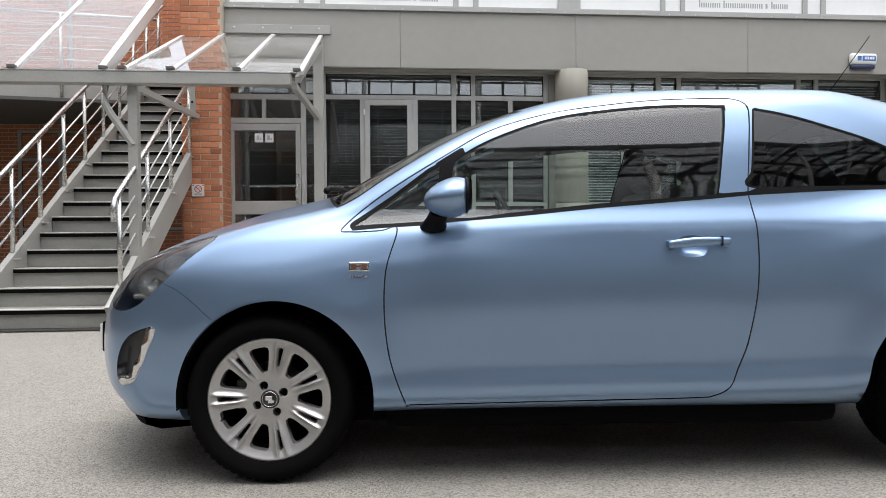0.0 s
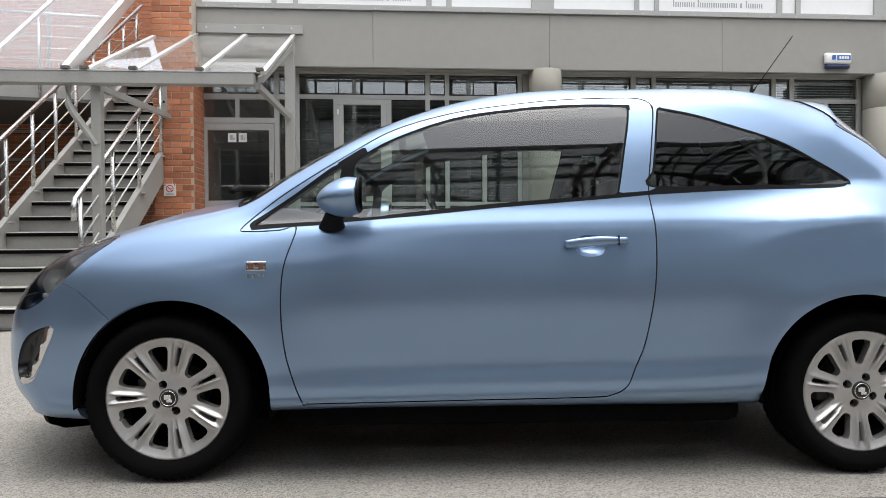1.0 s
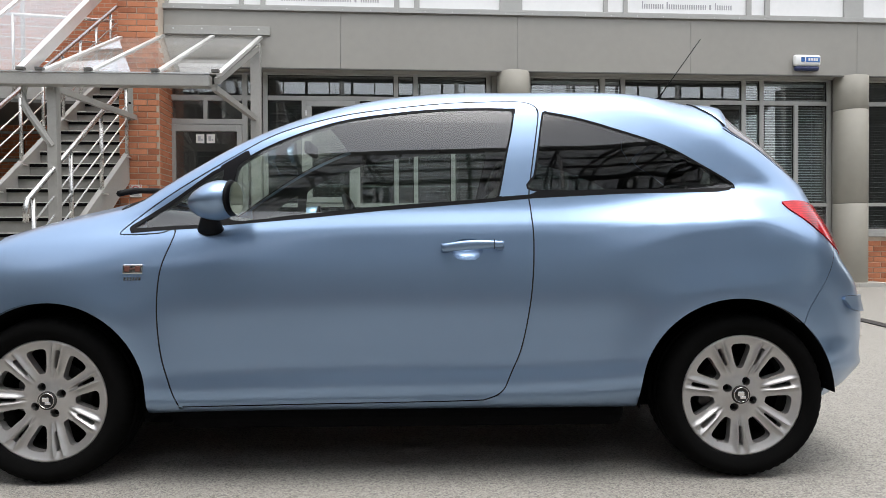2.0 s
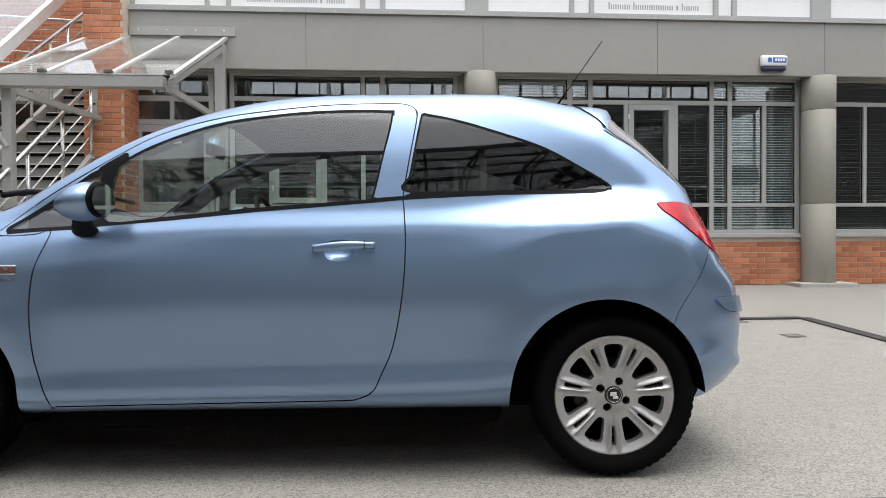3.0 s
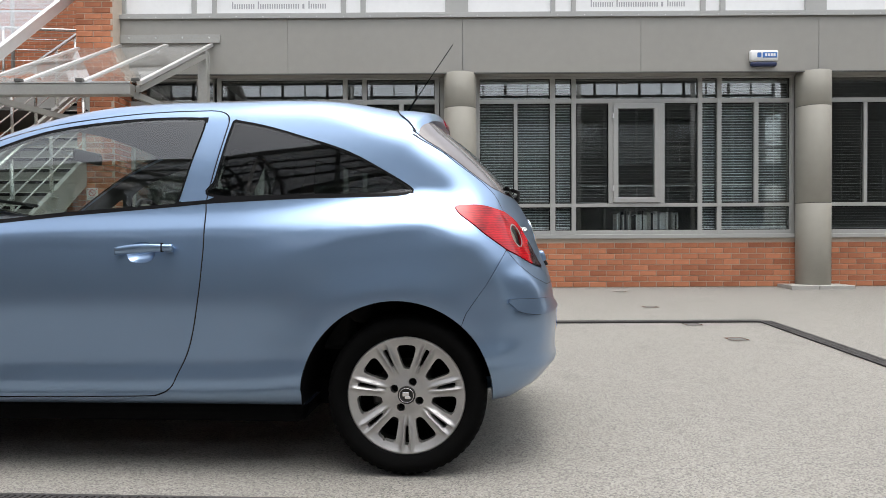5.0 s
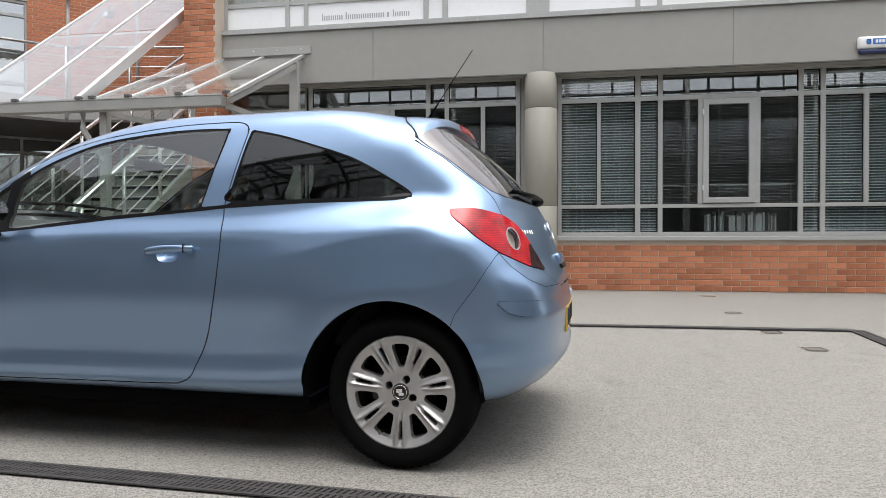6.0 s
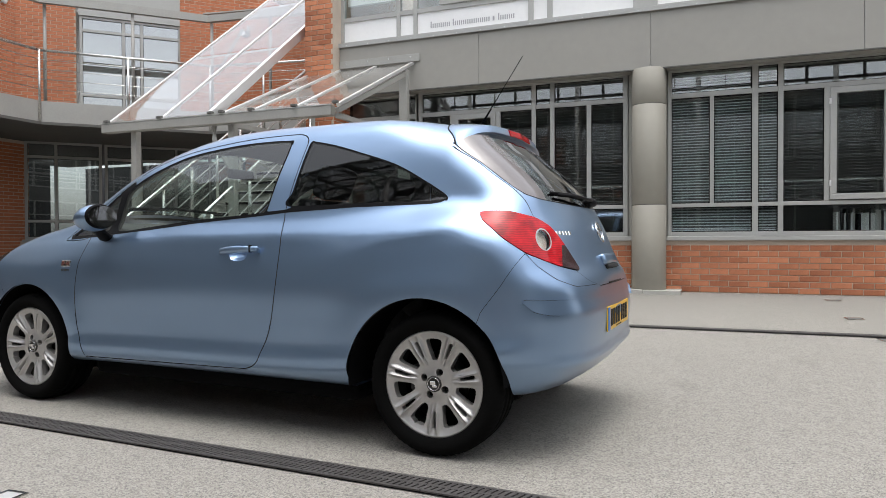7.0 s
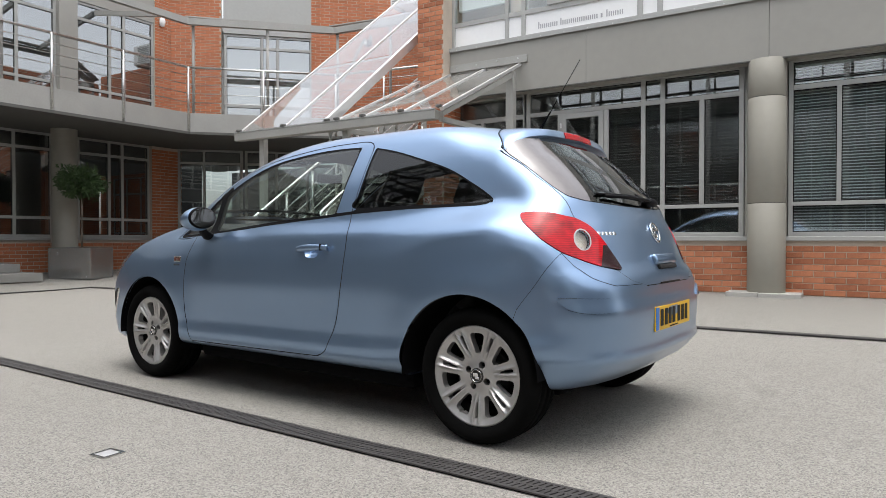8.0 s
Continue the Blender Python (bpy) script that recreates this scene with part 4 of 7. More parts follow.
# ---------- the car ----------
def pchip(xs, ys):
    """Shape-preserving cubic through control points, for numpy arrays."""
    xs, ys = np.array(xs, float), np.array(ys, float)
    h, d = np.diff(xs), np.diff(ys) / np.diff(xs)
    m = np.zeros_like(ys)
    m[0], m[-1] = d[0], d[-1]
    for i in range(1, len(xs) - 1):
        if d[i - 1] * d[i] > 0:
            w1, w2 = 2 * h[i] + h[i - 1], h[i] + 2 * h[i - 1]
            m[i] = (w1 + w2) / (w1 / d[i - 1] + w2 / d[i])

    def f(q):
        q = np.clip(q, xs[0], xs[-1])
        k = np.clip(np.searchsorted(xs, q) - 1, 0, len(xs) - 2)
        t = (q - xs[k]) / h[k]
        return (2 * t**3 - 3 * t**2 + 1) * ys[k] + (t**3 - 2 * t**2 + t) * h[k] * m[k] + (-2 * t**3 + 3 * t**2) * ys[k + 1] + (t**3 - t**2) * h[k] * m[k + 1]

    return f


def spline(pts, n=8, closed=True):
    """Catmull-Rom through pts."""
    p = np.array(pts, float)
    N = len(p)
    out = []
    for i in range(N if closed else N - 1):
        a, b, c, d = (p[(i - 1) % N], p[i], p[(i + 1) % N], p[(i + 2) % N]) if closed else (p[max(i - 1, 0)], p[i], p[i + 1], p[min(i + 2, N - 1)])
        for t in np.arange(n) / n:
            out.append(0.5 * (2 * b + (c - a) * t + (2 * a - 5 * b + 4 * c - d) * t * t + (3 * b - a - 3 * c + d) * t**3))
    if not closed:
        out.append(p[-1])
    return np.array(out)


def poly_dist(poly, x, y):
    """Signed distance to a closed outline, negative inside."""
    x, y = np.asarray(x, float), np.asarray(y, float)
    if x.size < 4000:
        p, q = np.asarray(poly)[:, None, :], np.roll(poly, -1, axis=0)[:, None, :]
        d = q - p
        X, Y = x.ravel()[None, :], y.ravel()[None, :]
        t = np.clip(((X - p[..., 0]) * d[..., 0] + (Y - p[..., 1]) * d[..., 1]) / (d[..., 0] ** 2 + d[..., 1] ** 2 + 1e-12), 0, 1)
        near = ((X - p[..., 0] - t * d[..., 0]) ** 2 + (Y - p[..., 1] - t * d[..., 1]) ** 2).min(0)
        dy = np.where(np.abs(d[..., 1]) > 1e-12, d[..., 1], 1e-12)
        odd = (((p[..., 1] > Y) != (q[..., 1] > Y)) & (X < d[..., 0] * (Y - p[..., 1]) / dy + p[..., 0])).sum(0) % 2
        return (np.where(odd == 1, -1, 1) * np.sqrt(near)).reshape(x.shape)
    best = np.full(x.shape, 1e9)
    inside = np.zeros(x.shape, bool)
    for (ax, ay), (bx, by) in zip(poly, np.roll(poly, -1, axis=0)):
        dx, dy = bx - ax, by - ay
        t = np.clip(((x - ax) * dx + (y - ay) * dy) / (dx * dx + dy * dy + 1e-12), 0, 1)
        best = np.minimum(best, (x - ax - t * dx) ** 2 + (y - ay - t * dy) ** 2)
        inside ^= ((ay > y) != (by > y)) & (x < dx * (y - ay) / (dy if abs(dy) > 1e-12 else 1e-12) + ax)
    return np.where(inside, -1, 1) * np.sqrt(best)


def step(a, b, x):
    t = np.clip((x - a) / (b - a), 0, 1)
    return t * t * (3 - 2 * t)


HUB_Z, BASE = 0.303, 2.511
# centre-line outline of the body, x back from the front axle, z up
OUTLINE = spline([(-0.66, 0.215), (-0.75, 0.272), (-0.795, 0.34), (-0.81, 0.45), (-0.80, 0.57), (-0.765, 0.66), (-0.70, 0.745), (-0.60, 0.82), (-0.46, 0.885), (-0.3, 0.945), (-0.12, 1.0), (0.05, 1.04),
                  (0.20, 1.085), (0.37, 1.185), (0.577, 1.298), (0.768, 1.377), (0.99, 1.443), (1.213, 1.486), (1.451, 1.505), (1.723, 1.506), (2.17, 1.487), (2.42, 1.452), (2.54, 1.430), (2.605, 1.402),
                  (2.650, 1.360), (2.738, 1.290), (2.838, 1.196), (2.914, 1.112), (2.971, 1.027), (3.005, 0.965), (3.041, 0.87), (3.071, 0.79), (3.096, 0.73), (3.106, 0.645), (3.118, 0.585), (3.116, 0.5), (3.106, 0.41), (3.080, 0.345), (3.015, 0.292), (2.9, 0.258),
                  (2.4, 0.255), (1.2, 0.255), (0.3, 0.25), (-0.2, 0.22)], 4)
SHOULDER = pchip([-0.8, -0.3, 0.3, 1.0, 1.9, 2.3, 2.65, 3.1], [0.80, 0.840, 0.885, 0.905, 0.918, 0.945, 0.985, 1.02])
HALF = pchip([-0.78, -0.70, -0.64, -0.60, -0.565, -0.53, -0.495, -0.40, -0.28, -0.16, -0.06, -0.008, 0.006, 0.03, 0.075, 0.105, 0.28, 0.45, 0.60],
             [0.775, 0.795, 0.818, 0.842, 0.8475, 0.8440, 0.8370, 0.838, 0.841, 0.8325, 0.8165, 0.807, 0.803, 0.792, 0.772, 0.763, 0.712, 0.646, 0.56])
PLAN_LOW = pchip([-0.85, -0.5, -0.2, 0.3, 1.2, 2.0, 2.5, 2.72, 2.89, 3.2], [0.84, 0.925, 0.962, 0.995, 1.0, 1.0, 1.0, 0.985, 0.935, 0.85])
PLAN_TOP = pchip([-0.85, -0.25, 0.29, 0.7, 1.2, 1.8, 2.2, 2.5, 2.69, 2.89, 3.2], [0.84, 0.895, 0.935, 0.975, 1.0, 1.0, 0.955, 0.90, 0.892, 0.855, 0.80])


def softened(f, lo, hi, sigma, n=1600):
    """The same curve with its kinks rounded over sigma."""
    q = np.linspace(lo, hi, n)
    y = f(q)
    k = np.arange(-60, 61) * (hi - lo) / (n - 1)
    g = np.exp(-0.5 * (k / sigma) ** 2)
    y = np.convolve(np.pad(y, 60, mode="edge"), g / g.sum(), mode="valid")
    return lambda x: np.interp(x, q, y)


HALF = softened(HALF, -0.78, 0.6, 0.009)
PLAN_LOW, PLAN_TOP, SHOULDER = (softened(f, -0.85, 3.2, 0.05) for f in (PLAN_LOW, PLAN_TOP, SHOULDER))


CREASE = pchip([1.6, 1.88, 2.13, 2.38, 2.59, 2.75, 3.0], [0.855, 0.888, 0.916, 0.933, 0.944, 0.952, 0.962])


def half_width(u, z):
    s = z - SHOULDER(u)
    w = HALF(s)
    k0 = -0.12 + 0.06 * step(2.0, 2.35, u) - 0.24 * step(2.55, 3.0, u)
    k = np.clip((s - k0) / (0.12 - k0), 0, 1)
    k = k * k * (3 - 2 * k)
    w = w * (PLAN_LOW(u) * (1 - k) + PLAN_TOP(u) * k)
    # flared arches and the hollow of the door between them
    for c in (0.028, 2.478):
        r = np.hypot(u - c, z - HUB_Z)
        w = w + 0.014 * np.exp(-((np.maximum(r - 0.355, 0) / 0.11) ** 2)) * step(0.2, 0.45, z)
    # the crease that runs up from the door to the tail lamp
    d = z - CREASE(u)
    ridge = np.where(d > 0, np.clip(1 - d / 0.10, 0, 1), np.clip(1 + d / 0.20, 0, 1) ** 2)
    w = w + 0.006 * ridge * step(1.75, 2.35, u) * step(2.95, 2.78, u)
    # the flank draws in towards the top of the tail lamp
    w = w - 0.020 * step(2.45, 2.70, u) * np.exp(-(((z - 1.01) / 0.09) ** 2))
    w = w - 0.004 * np.exp(-(((u - 1.2) / 0.6) ** 2 + ((z - 0.54) / 0.16) ** 2))
    return w


def body_field(u, v, z):
    """Negative inside the body shell."""
    av = np.abs(v)
    front = 0.47 * av**2.4 * (0.30 + 0.70 * step(0.35, -0.55, u)) * step(1.25, 0.5, u)
    gate = step(0.66, 0.80, z) * step(1.12, 0.96, z)
    rear = ((0.55 - 0.08 * step(0.78, 0.66, z) - 0.38 * gate - 0.30 * step(1.0, 1.15, z)) * av**5 + (0.06 + 0.05 * step(1.0, 1.15, z) + 0.16 * gate) * av**2) * step(2.1, 2.75, u)
    crown = (0.13 + 0.06 * step(2.2, 1.6, u)) * v * v * step(0.75, 1.05, z)
    a = poly_dist(OUTLINE, u - front + rear, z + crown)
    a = a - 0.015 * np.exp(-(((z - 0.395) / 0.026) ** 2)) * step(2.75, 2.95, u)
    b = av - half_width(u, z)
    r = 0.045 + 0.05 * step(0.0, -0.5, u) + 0.05 * step(2.6, 3.0, u) + 0.09 * step(2.1, 2.5, u) * step(0.98, 1.15, z) + 0.02 * step(1.2, 1.4, z)
    h = np.maximum(r - np.abs(a - b), 0) / r
    return np.maximum(a, b) + h * h * r * 0.25


def body_grid():
    """Quads of the half shell (v >= 0), found along rays from a lengthwise axis."""
    ax0, ax1, az = -0.25, 2.62, 0.62
    nt = 150
    # rows lie closer together round the shoulder
    q = np.linspace(-math.pi / 2, math.pi / 2, 2000)
    dens = np.cumsum(1 + 1.6 * np.exp(-(((q - 0.37) / 0.13) ** 2)))
    dens = (dens - dens[0]) / (dens[-1] - dens[0])
    th = np.interp(np.linspace(0, 1, nt), dens, q)
    o, d = [], []
    nf = 44
    for k in range(nf):
        al = math.pi / 2 * k / nf
        o.append(np.tile((ax0, 0, az), (nt, 1)))
        d.append(np.stack([-math.cos(al) * np.ones(nt), math.sin(al) * np.cos(th), math.sin(al) * np.sin(th)], 1))
    nm = 226
    for k in range(nm + 1):
        o.append(np.tile((ax0 + (ax1 - ax0) * k / nm, 0, az), (nt, 1)))
        d.append(np.stack([np.zeros(nt), np.cos(th), np.sin(th)], 1))
    nr = 70
    for k in range(nr - 1, -1, -1):
        al = math.pi / 2 * k / nr
        o.append(np.tile((ax1, 0, az), (nt, 1)))
        d.append(np.stack([math.cos(al) * np.ones(nt), math.sin(al) * np.cos(th), math.sin(al) * np.sin(th)], 1))
    o, d = np.array(o), np.array(d)
    lo, hi = np.zeros(o.shape[:2]), np.full(o.shape[:2], 1.4)
    for _ in range(22):
        mid = (lo + hi) / 2
        p = o + d * mid[..., None]
        ins = body_field(p[..., 0], p[..., 1], p[..., 2]) < 0
        lo, hi = np.where(ins, mid, lo), np.where(ins, hi, mid)
    return o + d * ((lo + hi) / 2)[..., None]


def shell_bmesh():
    p = body_grid()
    bm = bmesh.new()
    rows, nt = p.shape[0], p.shape[1]
    vs = []
    for i in range(rows):
        if i in (0, rows - 1):
            v = bm.verts.new(p[i, 0])
            vs.append([v] * nt)
        else:
            vs.append([bm.verts.new(q) for q in p[i]])
    for i in range(rows - 1):
        for j in range(nt - 1):
            c = [vs[i][j], vs[i][j + 1], vs[i + 1][j + 1], vs[i + 1][j]]
            c = [q for k, q in enumerate(c) if q not in c[:k]]
            if len(c) > 2:
                bm.faces.new(c)
    return bm


def cut(bm, f):
    """Splits faces along f = 0, f taking arrays of x, y, z."""
    bm.verts.ensure_lookup_table()
    bm.verts.index_update()
    co = np.array([v.co for v in bm.verts])
    val = f(co[:, 0], co[:, 1], co[:, 2])
    tiny = np.abs(val) < 2e-5
    val[tiny] = 2e-5
    sg = val > 0
    hit, A, B = [], [], []
    for e in bm.edges:
        i, j = e.verts[0].index, e.verts[1].index
        if sg[i] != sg[j]:
            hit.append(e)
            A.append(i)
            B.append(j)
    if not hit:
        return
    pa, pb = co[A], co[B]
    lo, hi = np.zeros(len(hit)), np.ones(len(hit))
    sa = sg[A]
    for _ in range(14):
        m = (lo + hi) / 2
        q = pa + (pb - pa) * m[:, None]
        same = (f(q[:, 0], q[:, 1], q[:, 2]) > 0) == sa
        lo, hi = np.where(same, m, lo), np.where(same, hi, m)
    t = np.clip((lo + hi) / 2, 0.001, 0.999)
    faces, fresh = set(), set()
    for e, k, a in zip(hit, t, A):
        faces.update(e.link_faces)
        v0 = e.verts[0] if e.verts[0].index == a else e.verts[1]
        _, nv = bmesh.utils.edge_split(e, v0, float(k))
        fresh.add(nv)
    for fc in faces:
        c = [v for v in fc.verts if v in fresh]
        if len(c) == 2 and not any(c[1] in (ed.verts[0], ed.verts[1]) for ed in c[0].link_edges):
            try:
                bmesh.utils.face_split(fc, c[0], c[1])
            except ValueError:
                pass
        elif len(c) == 4:
            try:
                nf, _ = bmesh.utils.face_split(fc, c[0], c[1])
            except ValueError:
                pass


def centres(bm):
    c = np.array([f.calc_center_median() for f in bm.faces])
    return c[:, 0], c[:, 1], c[:, 2]


def skirt(bm, depth):
    """Turns the open rim of a sheet inwards, so that it has an edge."""
    bm.normal_update()
    rim = [e for e in bm.edges if e.is_boundary]
    nrm = {v: v.normal.copy() for e in rim for v in e.verts}
    r = bmesh.ops.extrude_edge_only(bm, edges=rim)
    for v in [g for g in r["geom"] if isinstance(g, bmesh.types.BMVert)]:
        near = min(v.link_edges, key=lambda e: 0 if e.other_vert(v) in nrm else 1)
        v.co -= nrm.get(near.other_vert(v), Vector((0, 0, 0))) * depth
    return bm


def sharp(ob, angle=35):
    ob.data.polygons.foreach_set("use_smooth", [True] * len(ob.data.polygons))
    ob.data.set_sharp_from_angle(angle=radians(angle))
    return ob


def paint(name):
    """Pale metallic blue lacquer with flake and a clear coat."""
    m = material(name, (0.237, 0.343, 0.500), 0.31, metal=0.84, vary=0.02, scale=1.2, fine=5, coat=0.7, coat_rough=0.11)
    b = m.node_tree.nodes["Principled BSDF"]
    m.node_tree.links.remove(b.inputs["Roughness"].links[0])
    b.inputs["Roughness"].default_value = 0.31
    return m


M_PAINT = paint("pale_blue_metallic_paint")
M_TRIM = material("black_window_trim", (0.006, 0.006, 0.007), 0.5, vary=0.2, scale=4, fine=60, spec=0.1)
M_GAP = material("shut_line_black", (0.004, 0.004, 0.004), 0.8, vary=0.1)
M_CARGLASS = glass("green_tinted_car_glass", (0.78, 0.86, 0.82), 0.0, 0.10)
M_TAILGLASS = glass("dark_tailgate_glass", (0.30, 0.34, 0.33), 0.0, 0.17)
M_REARGLASS = glass("dark_rear_glass", (0.28, 0.32, 0.31), 0.0, 0.06)
M_INNER = material("grey_headlining", (0.075, 0.075, 0.077), 0.9, vary=0.05, scale=2, fine=9)
M_SEAT = material("dark_seat_cloth", (0.018, 0.018, 0.02), 0.9, vary=0.2, scale=4, fine=300, bump=0.0005)
M_DASH = material("black_dash_plastic", (0.02, 0.02, 0.021), 0.6, vary=0.2, scale=5, fine=200, bump=0.0003)
M_TYRE = material("tyre_rubber", (0.004, 0.004, 0.004), 0.9, vary=0.25, scale=5, fine=120, bump=0.0005, spec=0.06)
M_ALLOY = material("silver_alloy", (0.50, 0.49, 0.48), 0.40, metal=0.78, vary=0.06, scale=6, fine=60)
M_CHROME = material("chrome", (0.72, 0.72, 0.72), 0.10, metal=1.0, vary=0.03)
M_LENS = glass("clear_lamp_lens", (0.93, 0.94, 0.94), 0.01, 0.06)


def ribbed_red(name):
    """Glossy red lens over a ribbed reflector."""
    m = material(name, (0.10, 0.0006, 0.0018), 0.12, vary=0.3, scale=18, fine=60, tint=(0.60, 0.004, 0.012), coat=0.35, coat_rough=0.02, spec=0.15)
    n, l = m.node_tree.nodes, m.node_tree.links
    wv = n.new("ShaderNodeTexWave")
    wv.wave_type, wv.bands_direction = "BANDS", "Z"
    wv.inputs["Scale"].default_value, wv.inputs["Distortion"].default_value, wv.inputs["Detail"].default_value = 34, 2.5, 1
    l.new(n["Texture Coordinate"].outputs["Object"], wv.inputs["Vector"])
    add = n["Math"]
    mx = n.new("ShaderNodeMath")
    mx.operation = "MULTIPLY_ADD"
    mx.inputs[1].default_value, mx.inputs[2].default_value = 0.22, 0.36
    l.new(wv.outputs["Fac"], mx.inputs[0])
    l.new(mx.outputs[0], add.inputs[1])
    return m


M_TAIL = ribbed_red("red_lamp_lens")
M_TAILD = plain("dark_red_lamp_lens", (0.02, 0.002, 0.003), 0.15)

CAR_AT, CAR_TURN = (-0.437 + 0.0609 * 0.80, 2.477 + 0.9981 * 0.80, 0.0), -3.49
car = group_of("car", "pale metallic blue three-door hatchback parked on gravel", "car", CAR_AT, CAR_TURN)

DOOR = np.array(spline([(0.459, 0.906), (0.42, 0.762), (0.414, 0.60), (0.434, 0.44), (0.485, 0.295), (0.50, 0.285), (0.55, 0.284), (1.0, 0.290), (1.50, 0.297), (1.585, 0.306), (1.635, 0.335), (1.660, 0.385), (1.705, 0.492),
                        (1.739, 0.673), (1.751, 0.854), (1.745, 0.985), (1.742, 1.04), (1.766, 1.19), (1.791, 1.335), (1.787, 1.374), (1.752, 1.396), (1.679, 1.402), (1.461, 1.396), (1.243, 1.374), (1.028, 1.341), (0.815, 1.279), (0.65, 1.188), (0.40, 1.03), (0.262, 0.912), (0.29, 0.896), (0.40, 0.900)], 5))
W_TRI = np.array([(0.30, 0.918), (0.575, 0.932), (0.60, 1.01), (0.615, 1.135), (0.58, 1.118), (0.45, 1.02)])
W_DOOR = spline([(0.665, 0.945), (0.652, 1.02), (0.662, 1.12), (0.684, 1.163), (0.818, 1.238), (1.029, 1.312), (1.243, 1.347), (1.459, 1.365), (1.66, 1.365), (1.693, 1.345), (1.659, 1.18), (1.626, 1.03), (1.61, 1.022), (1.2, 0.993), (0.9, 0.964)], 5)
W_QUAR = spline([(1.762, 1.054), (1.770, 1.11), (1.784, 1.19), (1.812, 1.342), (1.828, 1.350), (1.948, 1.325), (2.078, 1.286), (2.272, 1.220), (2.423, 1.138), (2.515, 1.080), (2.515, 1.066), (2.45, 1.060), (2.1, 1.055)], 5)
BELT = np.array([(0.29, 0.900), (0.6, 0.924), (0.9, 0.948), (1.2, 0.977), (1.61, 1.008), (1.745, 1.020), (2.1, 1.038), (2.46, 1.046), (2.515, 1.054), (2.520, 1.070), (1.78, 1.050), (1.745, 1.035), (1.62, 1.026), (1.2, 0.998), (0.66, 0.95), (0.3, 0.925)])
PILLAR = np.array([(0.56, 0.925), (0.68, 0.94), (0.675, 1.03), (0.71, 1.19), (0.70, 1.212), (0.60, 1.150), (0.60, 1.02)])


def side(poly):
    return lambda u, v, z: poly_dist(poly, u, z)


def ring(cx, cz, r):
    return lambda u, v, z: np.hypot(u - cx, z - cz) - r


ARCH_F, ARCH_R = ring(0.028, 0.308, 0.347), ring(2.478, 0.303, 0.354)


def screen(u, v, z):
    """Windscreen opening, in plan."""
    av = np.abs(v)
    return np.maximum.reduce([0.145 + 0.20 * av**2 - u, u - (0.90 + 0.10 * av**2), av - (0.685 - 0.19 * (u - 0.2))])


def grip_cup(u, v, z):
    """Hollow behind the door handle."""
    return ((np.abs(u - 1.513) / 0.054) ** 2.6 + (np.abs(z - 0.836) / 0.039) ** 2.6) ** (1 / 2.6) * 0.03 - 0.03


def minus(f, k):
    return lambda u, v, z: f(u, v, z) - k


HEADLAMP = spline([(-0.215, 0.882), (-0.30, 0.80), (-0.387, 0.715), (-0.468, 0.645), (-0.545, 0.618), (-0.63, 0.635), (-0.66, 0.70), (-0.60, 0.765), (-0.50, 0.812), (-0.36, 0.855)], 5)
BUMPER_F = np.array([(-0.95, 0.05), (-0.95, 0.66), (-0.66, 0.64), (-0.545, 0.615), (-0.468, 0.642), (-0.385, 0.718), (-0.33, 0.695), (-0.27, 0.652), (-0.19, 0.585), (-0.1, 0.3), (-0.1, 0.05)])
FOG = spline([(-0.405, 0.560), (-0.44, 0.46), (-0.484, 0.372), (-0.52, 0.350), (-0.56, 0.352), (-0.565, 0.42), (-0.54, 0.49), (-0.49, 0.54)], 5)
FOG_BAR = np.array([(-0.395, 0.57), (-0.432, 0.565), (-0.462, 0.47), (-0.505, 0.386), (-0.57, 0.372), (-0.57, 0.34), (-0.484, 0.34), (-0.43, 0.45)])
BUMPER_R = np.array([(3.4, 0.05), (3.4, 0.69), (3.05, 0.70), (2.99, 0.735), (2.93, 0.785), (2.885, 0.838), (2.81, 0.713), (2.735, 0.61), (2.62, 0.3), (2.62, 0.05)])
# in the corner views, lengths are u - |v|
TAIL = spline([(1.964, 1.000), (1.992, 1.008), (2.10, 1.009), (2.215, 0.993), (2.294, 0.981), (2.388, 0.947), (2.449, 0.904), (2.513, 0.843), (2.576, 0.768), (2.484, 0.772), (2.361, 0.791), (2.205, 0.827), (2.143, 0.846), (2.045, 0.895), (1.998, 0.934), (1.963, 0.972)], 5)
STRIP = spline([(2.110, 0.655), (2.28, 0.653), (2.43, 0.649), (2.527, 0.641), (2.60, 0.626), (2.650, 0.603), (2.518, 0.595), (2.314, 0.592), (2.184, 0.606), (2.135, 0.630)], 5)
REAR_WINDOW = spline([(-0.23, 1.050), (0.0, 1.049), (0.23, 1.051), (0.46, 1.062), (0.54, 1.073), (0.585, 1.097), (0.609, 1.19), (0.605, 1.285), (0.585, 1.335), (0.53, 1.365), (0.45, 1.39), (0.3, 1.408), (0.0, 1.42), (-0.3, 1.408)], 5)
HATCH_EDGE = pchip([0.69, 0.72, 0.77, 0.87, 0.95, 0.99, 1.06, 1.10, 1.19, 1.285, 1.34, 1.42], [0.30, 0.43, 0.495, 0.533, 0.575, 0.600, 0.597, 0.600, 0.617, 0.613, 0.59, 0.54])


def hatch_region(u, v, z):
    """Tailgate: inside its edge line, above the bumper."""
    av = np.abs(v)
    return np.maximum.reduce([av - HATCH_EDGE(z), 2.44 + 0.05 * av - u, 0.69 - z])


def rear_window(u, v, z):
    return np.maximum(poly_dist(REAR_WINDOW, np.abs(v), z), 2.52 - u)


def corner(poly):
    return lambda u, v, z: np.maximum(poly_dist(poly, u - np.abs(v), z), 2.6 - u)


